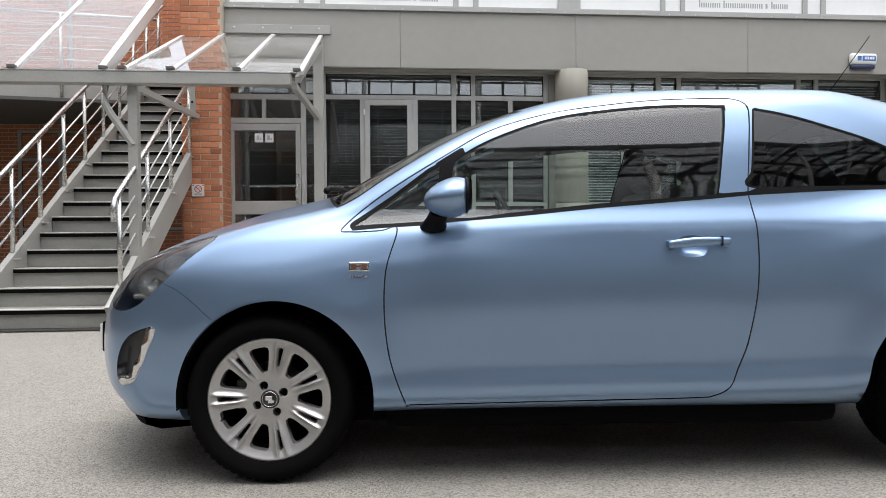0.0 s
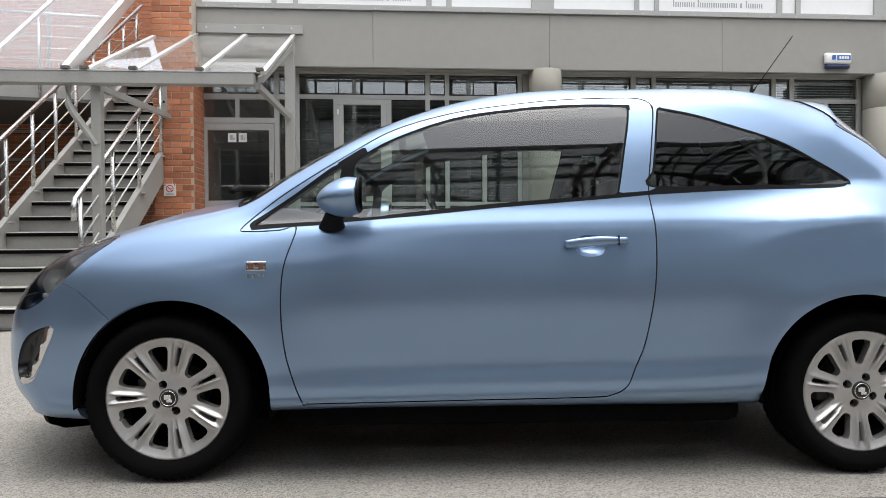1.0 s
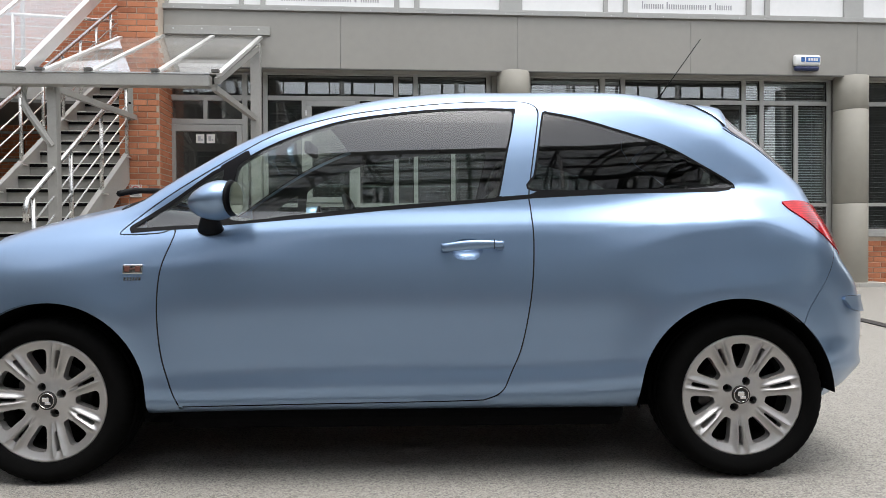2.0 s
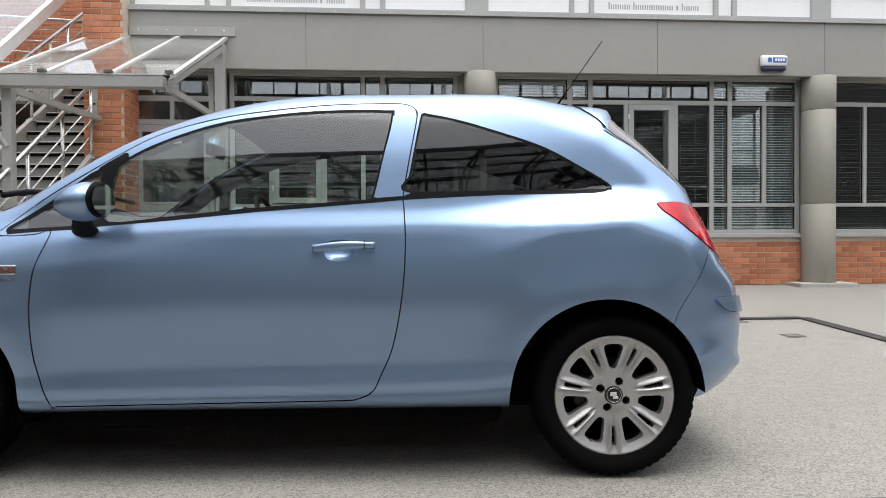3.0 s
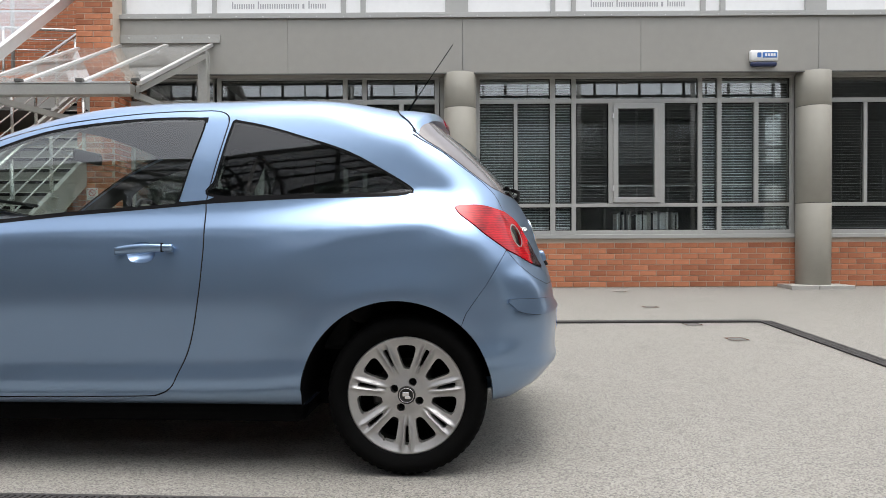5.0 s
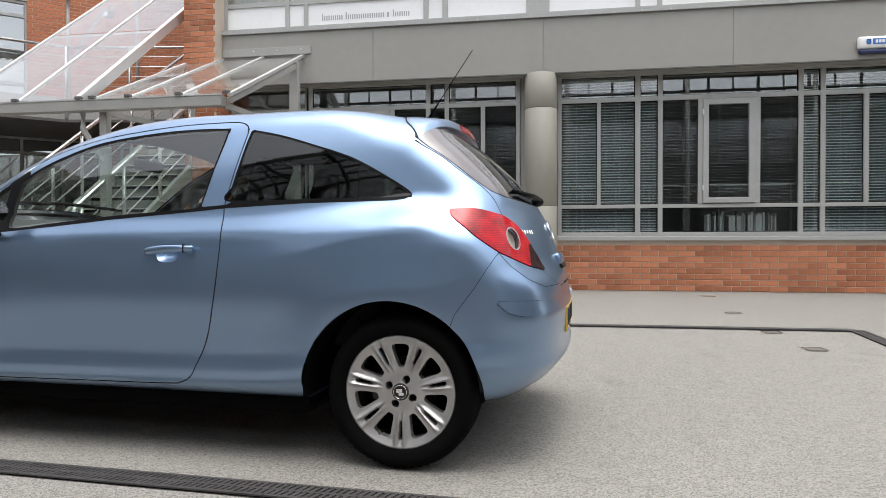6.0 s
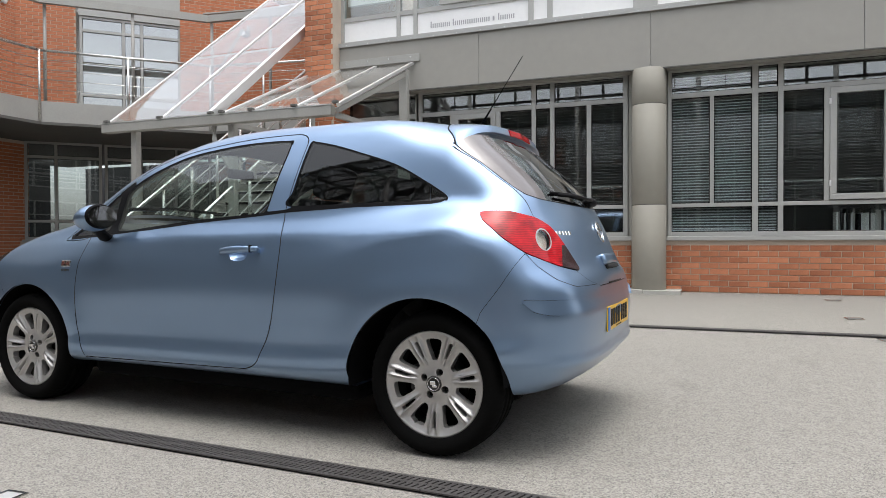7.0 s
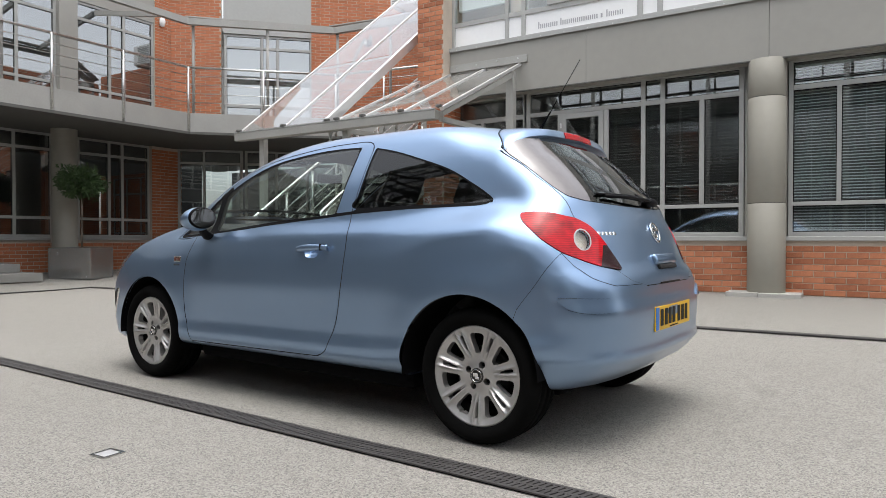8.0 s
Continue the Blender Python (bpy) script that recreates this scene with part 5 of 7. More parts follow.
def reversing(u, v, z):
    return np.maximum(np.hypot((u - np.abs(v) - 2.307) / 0.055, (z - 0.892) / 0.040) - 1, 2.6 - u) * 0.05


def smoked(u, v, z):
    return np.maximum(2.416 + (z - 0.78) * 0.45 - (u - np.abs(v)), z - 0.868)


def take(bm, keep):
    """A copy of bm with only the faces in keep (a list of bools)."""
    out = bm.copy()
    out.faces.ensure_lookup_table()
    bmesh.ops.delete(out, geom=[f for f, k in zip(out.faces, keep) if not k], context="FACES")
    return out


def flipped(bm):
    out = bm.copy()
    for v in out.verts:
        v.co.y = -v.co.y
    bmesh.ops.reverse_faces(out, faces=out.faces[:])
    return out


def both(bm):
    """Joins a half with its mirror image."""
    me = bpy.data.meshes.new("half")
    flipped(bm).to_mesh(me)
    bm.from_mesh(me)
    bpy.data.meshes.remove(me)
    bmesh.ops.remove_doubles(bm, verts=[v for v in bm.verts if abs(v.co.y) < 0.0006], dist=0.0008)
    return bm


def pushed(bm, k):
    """Moved along the normals by k."""
    bm.normal_update()
    for v in bm.verts:
        v.co += v.normal * k
    return bm


def border_line(u, v, z):
    """Inner edge of the opaque border of the rear window."""
    return np.maximum(0.452 - 0.25 * (z - 1.1) - np.abs(v), 2.52 - u)


def build_shell():
    bm = shell_bmesh()
    fs = {"door": side(DOOR), "tri": side(W_TRI), "wd": side(W_DOOR), "wq": side(W_QUAR), "belt": side(BELT), "pillar": side(PILLAR), "screen": screen, "head": side(HEADLAMP), "bf": side(BUMPER_F), "br": side(BUMPER_R), "hatch": hatch_region, "hg": rear_window,
          "cup": grip_cup, "af": ARCH_F, "ar": ARCH_R, "fog": side(FOG), "fogbar": side(FOG_BAR), "tail": corner(TAIL), "rev": reversing, "smoked": smoked, "rim": border_line, "crease": lambda u, v, z: z - CREASE(u) + 0 * v, "strip": corner(STRIP)}
    plan = [("af", 0), ("ar", 0), ("door", 0.0025), ("door", -0.0025), ("wd", 0), ("wd", 0.007), ("pillar", 0), ("wq", 0), ("wq", 0.007), ("tri", 0), ("tri", 0.014), ("belt", 0), ("screen", 0), ("screen", 0.012), ("head", 0), ("head", 0.003), ("bf", 0.001), ("bf", -0.001), ("br", 0.001), ("br", -0.001),
            ("cup", 0), ("hatch", 0.0018), ("hatch", -0.0018), ("hg", 0), ("hg", 0.003), ("rim", 0), ("fog", 0), ("fogbar", 0), ("tail", 0), ("tail", 0.002), ("crease", 0), ("strip", 0), ("strip", 0.0012)]
    for name, k in plan:
        cut(bm, minus(fs[name], k))
    c = centres(bm)
    val = {k: f(*c) for k, f in fs.items()}
    up = c[2] > 0.85
    rear = c[0] > 2.4
    k = np.full(len(c[0]), "body", dtype=object)
    k[(val["bf"] < -0.001)] = "bumper_front"
    k[(val["br"] < -0.001)] = "bumper_rear"
    k[(np.abs(val["bf"]) < 0.001) & (c[1] > 0.3)] = "gap"
    k[(np.abs(val["br"]) < 0.001)] = "gap"
    k[(val["strip"] < 0.0012) & (c[2] < 0.7)] = "gap"
    k[(val["strip"] < 0) & (c[2] < 0.7)] = "strip"
    k[(val["fog"] < 0) & (c[0] < 0)] = "fog"
    k[(val["fog"] < 0) & (val["fogbar"] < 0) & (c[0] < 0)] = "fogbar"
    k[(val["hatch"] < -0.0018) & rear] = "tailgate"
    k[(np.abs(val["hatch"]) < 0.0018) & rear] = "tailgate"
    k[(np.abs(val["hatch"]) < 0.0018) & rear & (c[2] < 1.30)] = "gap"
    k[val["door"] < -0.0025] = "door"
    k[np.abs(val["door"]) < 0.0025] = "gap"
    k[(val["screen"] < 0.012) & up] = "trim"
    k[(val["screen"] < 0) & up] = "windscreen"
    k[((val["wd"] < 0.007) | (val["pillar"] < 0)) & (val["door"] < -0.0025)] = "trim"
    k[(val["tri"] < 0.014) & (val["door"] < 0.01)] = "trim"
    k[val["wq"] < 0.007] = "trim"
    k[(val["belt"] < 0) & up] = "trim"
    k[val["wd"] < 0] = "door_glass"
    k[val["tri"] < 0] = "front_light_glass"
    k[val["wq"] < 0] = "quarter_glass"
    k[(val["hg"] < 0.003) & rear] = "trim"
    k[(val["hg"] < 0) & rear] = "rear_window"
    k[(val["hg"] < 0) & rear & (val["rim"] < 0)] = "rear_border"
    k[(val["head"] < 0.003) & (c[0] < 0)] = "gap"
    k[(val["head"] < 0) & (c[0] < 0)] = "headlamp"
    k[(val["tail"] < 0.002) & rear] = "gap"
    k[(val["tail"] < 0) & rear] = "tail"
    k[(val["cup"] < 0) & (c[1] > 0.5)] = "open"
    k[(val["af"] < 0) & (c[1] > 0.45)] = "open"
    k[(val["ar"] < 0) & (c[1] > 0.45)] = "open"
    return bm, k


shell, cls = build_shell()
body = part("body", both(take(shell, cls == "body")), M_PAINT, car, "pale metallic blue painted body shell", True)
bumper_f = part("bumper", both(take(shell, cls == "bumper_front")), M_PAINT, car, "blue painted front bumper", True)
bumper_r = part("bumper", both(take(shell, cls == "bumper_rear")), M_PAINT, car, "blue painted rear bumper", True)
tailgate = part("tailgate", both(take(shell, cls == "tailgate")), M_PAINT, car, "blue tailgate with a raked window", True)
part("tailgate_window", pushed(both(take(shell, cls == "rear_window")), -0.002), M_TAILGLASS, tailgate, "dark tinted rear window", True)
# smoked border with a base colour lightened to hold the sky's reflection
M_BORDER = material("smoked_border_sky_tone", (0.15, 0.135, 0.135), 0.10, vary=0.06, scale=4, fine=40, coat=0.6)
for sgn in (-1, 1):
    wbd = take(shell, cls == "rear_border")
    part("window_border", pushed(flipped(wbd) if sgn < 0 else wbd, -0.002), M_BORDER, tailgate, "smoked opaque glass border, sky reflection in its colour", True)
part("windscreen", pushed(both(take(shell, cls == "windscreen")), -0.002), M_CARGLASS, car, "clear laminated windscreen", True)
part("panel_gap", pushed(both(take(shell, cls == "gap")), -0.005), M_GAP, car, "black panel gaps", True)
part("window_trim", pushed(both(take(shell, cls == "trim")), 0.001), M_TRIM, car, "black rubber window surrounds", True)
doors, lamps_f, lamps_r = [], [], []
M_BOWL = material("lamp_reflector", (0.62, 0.62, 0.63), 0.16, metal=0.9, vary=0.1, scale=30, fine=90)
M_CREAM = material("reversing_lamp_bowl", (0.50, 0.46, 0.36), 0.3, metal=0.4, vary=0.3, scale=40, fine=90)
M_LAMPIN = material("lamp_housing", (0.48, 0.49, 0.48), 0.24, metal=0.5, vary=0.35, scale=14, fine=50)
M_BEZEL = material("lamp_bezel", (0.035, 0.036, 0.038), 0.3, vary=0.2, scale=20, fine=90)


def halves(name, s):
    b = take(shell, cls == name)
    return flipped(b) if s < 0 else b


def split_lamp(bm):
    """Tail lamp faces cut again into red, clear and smoked fields."""
    cut(bm, reversing)
    cut(bm, minus(reversing, 0.0075))
    cut(bm, smoked)
    c = centres(bm)
    r, s = reversing(*c), smoked(*c)
    k = np.full(len(r), "red", dtype=object)
    k[s < 0] = "dark"
    k[r < 0.0075] = "rim"
    k[r < 0] = "clear"
    return k


for sgn in (-1, 1):
    d = part("door", halves("door", sgn), M_PAINT, car, "long blue passenger door", True)
    doors.append(d)
    part("door_glass", pushed(halves("door_glass", sgn), -0.003), M_CARGLASS, d, "tinted door window", True)
    part("front_light_glass", pushed(halves("front_light_glass", sgn), -0.003), M_CARGLASS, d, "small fixed triangular window", True)
    part("quarter_glass", pushed(halves("quarter_glass", sgn), -0.002), M_REARGLASS, car, "dark tinted rear side window", True)
    h = part("headlamp", pushed(halves("headlamp", sgn), -0.10), M_LAMPIN, car, "wraparound headlamp with grey reflector housing", True)
    lamps_f.append(h)
    part("lens", halves("headlamp", sgn), M_LENS, h, "clear lens", True)
    for u, z, r, dv in ((-0.385, 0.765, 0.048, 0.645), (-0.50, 0.705, 0.055, 0.575)):
        bm = lathe(bmesh.new(), [(r, -0.03), (r * 0.98, -0.02), (r * 0.75, 0.02), (r * 0.35, 0.035), (0.001, 0.036)], 28, "Y")
        bmesh.ops.transform(bm, matrix=Matrix.Translation((u, sgn * dv, z)) @ Matrix.Rotation(radians(sgn * -30), 4, "Z") @ Matrix.Scale(-sgn, 4, (0, 1, 0)), verts=bm.verts[:])
        part("reflector", bm, M_BOWL, h, "chrome reflector bowl", True)
        bm = bmesh.new()
        bmesh.ops.create_uvsphere(bm, u_segments=16, v_segments=10, radius=r * 0.42, matrix=Matrix.Translation((u - 0.01, sgn * (dv + 0.0), z)))
        part("projector", bm, M_LENS, h, "", True)
    part("indicator", boxes((-0.60, -0.52, sgn * 0.50 - 0.02, sgn * 0.50 + 0.05, 0.635, 0.66), bevel=0.008), M_BOWL, h)
    part("fog_recess", skirt(pushed(halves("fog", sgn), -0.03), -0.03), M_BEZEL, bumper_f, "black fog lamp recess", True)
    part("fog_trim", skirt(pushed(halves("fogbar", sgn), 0.002), 0.02), M_CHROME, bumper_f, "bright chrome fog lamp trim", True)
    tl = take(shell, cls == "tail")
    tk = split_lamp(tl)
    for nm, mt, lab, push in (("red", M_TAIL, "glossy red tail lamp", 0.004), ("dark", M_TAILD, "smoked lower corner", 0.004), ("rim", M_ALLOY, "silver ring", 0.004), ("clear", M_LENS, "clear reversing lens", 0.004)):
        b = take(tl, tk == nm)
        b = pushed(flipped(b) if sgn < 0 else b, push)
        if nm == "red":
            b = skirt(b, 0.012)
            lamp = part("tail_lamp", b, mt, car, lab, True)
            sharp(lamp, 40)
            lamps_r.append(lamp)
        else:
            part({"dark": "smoked_field", "rim": "chrome_ring", "clear": "reversing_lens"}[nm], b, mt, lamp, lab, True)
    b = take(tl, tk == "clear")
    b = pushed(flipped(b) if sgn < 0 else b, -0.018)
    part("reversing_bowl", b, M_CREAM, lamp, "silver lamp bowl", True)
    tl.free()
    part("bumper_strip", skirt(pushed(halves("strip", sgn), 0.011), 0.016), M_PAINT, bumper_r, "raised blue bumper moulding", True)
    sharp(bumper_r.children[-1], 40)
# lining inside the shell
c = centres(shell)
lining = pushed(both(take(shell, np.isin(cls, ["body", "door", "tailgate", "trim", "gap"]) & (c[2] > 0.5) & ((c[0] > 0.35) | (c[2] > 1.05)))), -0.022)
part("interior_lining", lining, M_INNER, car, "grey interior lining", True)
shell.free()


# wheel arch liners, floor pan
for cx, cz, r, a0, a1 in ((0.028, 0.308, 0.352, -14, 187), (2.478, 0.303, 0.359, 2, 187)):
    for sgn in (-1, 1):
        bm = bmesh.new()
        rings = []
        for y in (0.835, 0.50):
            rings.append([bm.verts.new((cx + (r if y < 0.8 else r - 0.006) * math.cos(radians(a)), sgn * y, cz + r * math.sin(radians(a)))) for a in range(a0, a1, 4)])
        for i in range(len(rings[0]) - 1):
            q = (rings[0][i], rings[0][i + 1], rings[1][i + 1], rings[1][i])
            bm.faces.new(q)
        bm.faces.new(rings[1])
        part("arch_liner", bm, M_BLACK, car, "black plastic wheel arch liner", True)
part("floor_pan", boxes((0.40, 2.11, -0.72, 0.72, 0.165, 0.275), bevel=0.045), M_BLACK, car, "black underbody")
part("engine_tray", boxes((-0.56, 0.42, -0.56, 0.56, 0.15, 0.30), bevel=0.03), M_BLACK, car, "black plastic engine tray")
part("rear_underbody", boxes((2.06, 2.80, -0.55, 0.55, 0.20, 0.32), bevel=0.03), M_BLACK, car, "black rear underbody")
bm = bmesh.new()
rows = []
for i in range(41):
    v = -0.72 + 1.44 * i / 40
    lo, hi = -1.0, 0.6
    for _ in range(30):
        m = (lo + hi) / 2
        if body_field(np.array([m]), np.array([v]), np.array([0.30]))[0] < 0:
            hi = m
        else:
            lo = m
    rows.append([bm.verts.new((hi + d, v * k, z)) for d, z, k in ((0.09, 0.285, 0.97), (0.055, 0.255, 0.97), (0.07, 0.185, 0.95), (0.12, 0.165, 0.93), (0.32, 0.175, 0.88))])
for p, q in zip(rows, rows[1:]):
    for k in range(4):
        bm.faces.new((p[k], p[k + 1], q[k + 1], q[k]))
part("front_lip", bm, M_BLACK, car, "black plastic chin lip under the bumper", True)


# ---------- wheels ----------
BOLTS = [radians(0.7 + 90 * i) for i in range(4)]


def rim_mesh():
    """Seven twin spokes, cut out of a dished disc; the wheel's axle runs along y, outside at -y."""
    depth = pchip([0.0, 0.03, 0.05, 0.075, 0.10, 0.14, 0.18, 0.198, 0.208, 0.2165], [0.012, 0.012, 0.016, 0.020, 0.017, 0.010, 0.004, 0.000, -0.003, 0.004])
    rs = np.concatenate([np.linspace(0.031, 0.09, 14), np.linspace(0.094, 0.20, 32), np.linspace(0.203, 0.2165, 6)])
    n = 364
    bm = bmesh.new()
    grid = []
    for r in rs:
        y = float(depth(np.array(r)))
        grid.append([bm.verts.new((r * math.cos(2 * math.pi * k / n), y, r * math.sin(2 * math.pi * k / n))) for k in range(n)])
    for a, b in zip(grid, grid[1:]):
        for k in range(n):
            bm.faces.new((a[k], b[k], b[(k + 1) % n], a[(k + 1) % n]))
    sector = 2 * math.pi / 7

    def local(x, z, shift):
        r, a = np.hypot(x, z), np.arctan2(z, x)
        q = np.mod(a - shift + sector / 2, sector) - sector / 2
        return r, q * r

    def openings(x, y, z):
        r, s = local(x, z, sector / 2)
        w = np.maximum(0.012 + (r - 0.092) * 0.30, 0.002)
        return (((np.abs(r - 0.1375) / 0.0445) ** 5 + (np.abs(s) / w) ** 5) ** 0.2 - 1) * 0.02

    def slots(x, y, z):
        r, s = local(x, z, 0.0)
        w = np.maximum(0.0030 + (r - 0.09) * 0.060, 0.001)
        return (((np.abs(r - 0.147) / 0.034) ** 6 + (np.abs(s) / w) ** 6) ** (1 / 6) - 1) * 0.006

    def bolts(x, y, z):
        d = [np.hypot(x - 0.0505 * math.cos(a), z - 0.0505 * math.sin(a)) - 0.0150 for a in BOLTS]
        d.append(np.hypot(x + 0.181, z - 0.005) - 0.006)
        return np.minimum.reduce(d)

    for f in (openings, slots, bolts):
        cut(bm, f)
    c = centres(bm)
    bad = (openings(*c) < 0) | (slots(*c) < 0) | (bolts(*c) < 0)
    bm.faces.ensure_lookup_table()
    bmesh.ops.delete(bm, geom=[f for f, k in zip(bm.faces, bad) if k], context="FACES")
    # spokes bow outwards between the openings
    for v in bm.verts:
        r = math.hypot(v.co.x, v.co.z)
        _, s = local(np.array(v.co.x), np.array(v.co.z), 0.0)
        s = abs(float(s))
        k = min(1.0, max(0.0, (r - 0.075) / 0.04)) * min(1.0, max(0.0, (0.212 - r) / 0.03))
        crest = 0.008 + (r - 0.09) * 0.085
        v.co.y -= 0.0070 * k * math.exp(-(((s - crest) / 0.0055) ** 2))
        v.co.y += 0.006 * k * math.exp(-((s / (crest * 0.6)) ** 2)) + 0.006 * k * min(1.0, max(0.0, (s - crest - 0.004) / 0.012))
    rim_edges = [e for e in bm.edges if e.is_boundary]
    ex = bmesh.ops.extrude_edge_only(bm, edges=rim_edges)
    for v in [g for g in ex["geom"] if isinstance(g, bmesh.types.BMVert)]:
        v.co.y += 0.034
    for v in bm.verts:
        v.co.x *= 1.03
        v.co.z *= 1.03
    return bm


def tyre_mesh():
    r0 = 0.2205
    prof = [(r0, 0.0), (r0 + 0.006, -0.008), (r0 + 0.018, -0.014), (0.252, -0.021), (0.268, -0.020), (0.282, -0.013), (0.293, 0.002), (0.2985, 0.018), (0.300, 0.030), (0.3005, 0.044), (0.294, 0.045), (0.294, 0.053), (0.301, 0.054), (0.3015, 0.090), (0.2945, 0.091), (0.2945, 0.099), (0.3015, 0.100),
            (0.301, 0.136), (0.294, 0.137), (0.294, 0.145), (0.3005, 0.146), (0.2985, 0.172), (0.293, 0.188), (0.268, 0.21), (0.24, 0.21), (r0, 0.19)]
    bm = lathe(bmesh.new(), prof, 180, "Y")
    for v in bm.verts:
        r = math.hypot(v.co.x, v.co.z)
        if r > 0.2925 and not 0.03 < v.co.y < 0.16:
            a = math.atan2(v.co.z, v.co.x) / (2 * math.pi) * 180
            if round(a) % 3 == 0:
                v.co.x *= 0.985
                v.co.z *= 0.985
    # flattened where it stands
    for v in bm.verts:
        if v.co.z < -0.2995:
            v.co.z = -0.2995
    bmesh.ops.recalc_face_normals(bm, faces=bm.faces[:])
    return bm


# dark metal of the cap; on the barrel it paints the shade inside the rim
M_DARKMETAL = material("dark_wheel_metal", (0.05, 0.048, 0.045), 0.6, metal=0.5, vary=0.2, scale=20, fine=100)


def build_wheel(turn):
    w = part("wheel", tyre_mesh(), M_TYRE, car, "black road tyre on silver seven twin-spoke alloy rim", True)
    rim = part("rim", rim_mesh(), M_ALLOY, w, "silver seven twin-spoke alloy rim")
    sharp(rim, 40)
    rim.matrix_basis = Matrix.Rotation(turn, 4, "Y")
    part("barrel", lathe(bmesh.new(), [(0.212, 0.012), (0.203, 0.03), (0.195, 0.10), (0.205, 0.18)], 64, "Y"), M_DARKMETAL, w, "", True)
    part("brake_disc", lathe(bmesh.new(), [(0.125, 0.085), (0.125, 0.095), (0.07, 0.095), (0.065, 0.07), (0.001, 0.07)], 48, "Y"), material("cast_disc", (0.10, 0.095, 0.09), 0.45, metal=0.8, vary=0.2, scale=20, fine=100), w, "dull cast brake disc", True)
    part("caliper", boxes((-0.135, -0.065, 0.06, 0.12, -0.05, 0.06), bevel=0.01), M_IRON, w)
    part("back_plate", lathe(bmesh.new(), [(0.20, 0.13), (0.001, 0.13)], 40, "Y"), M_BLACK, w, "", True)
    part("hub_cap", lathe(bmesh.new(), [(0.034, 0.014), (0.0325, 0.006), (0.029, 0.0045), (0.028, 0.007), (0.001, 0.006)], 40, "Y"), M_DARKMETAL, w, "round grey hub cap", True)
    part("cap_ring", lathe(bmesh.new(), [(0.028, 0.0055), (0.0265, 0.002), (0.025, 0.0055)], 40, "Y"), M_CHROME, w, "", True)
    part("cap_emblem", boxes((-0.015, 0.010, 0.002, 0.006, -0.004, 0.013), (-0.006, 0.016, 0.002, 0.006, -0.014, -0.003), bevel=0.002), M_CHROME, w)
    for a in BOLTS:
        x, z = 0.0505 * math.cos(a), 0.0505 * math.sin(a)
        part("wheel_bolt", tube(bmesh.new(), (x * 1.03, 0.034, z * 1.03), (x * 1.03, 0.05, z * 1.03), 0.0095, seg=6), M_BLACK, w).matrix_basis = Matrix.Rotation(turn, 4, "Y")
    return w


wheel = build_wheel(radians(-25.3))
wheel.matrix_basis = Matrix.Translation((0.0, -0.80, 0.300))
near_rear = copy_thing(wheel, Matrix.Translation((BASE, -0.80, 0.300)))
for o in near_rear.children:
    if o.name.startswith(("rim", "wheel_bolt")):
        o.matrix_basis = Matrix.Rotation(radians(-39), 4, "Y") @ o.matrix_basis
copy_thing(wheel, Matrix.Translation((0.0, 0.80, 0.300)) @ Matrix.Rotation(math.pi, 4, "Z"))
copy_thing(wheel, Matrix.Translation((BASE, 0.80, 0.300)) @ Matrix.Rotation(math.pi, 4, "Z"))


# ---------- fittings on the doors ----------
def surface_y(u, z):
    """Half width of the body at a place on its side."""
    return float(half_width(np.array([u]), np.array([z]))[0]) - 0.001


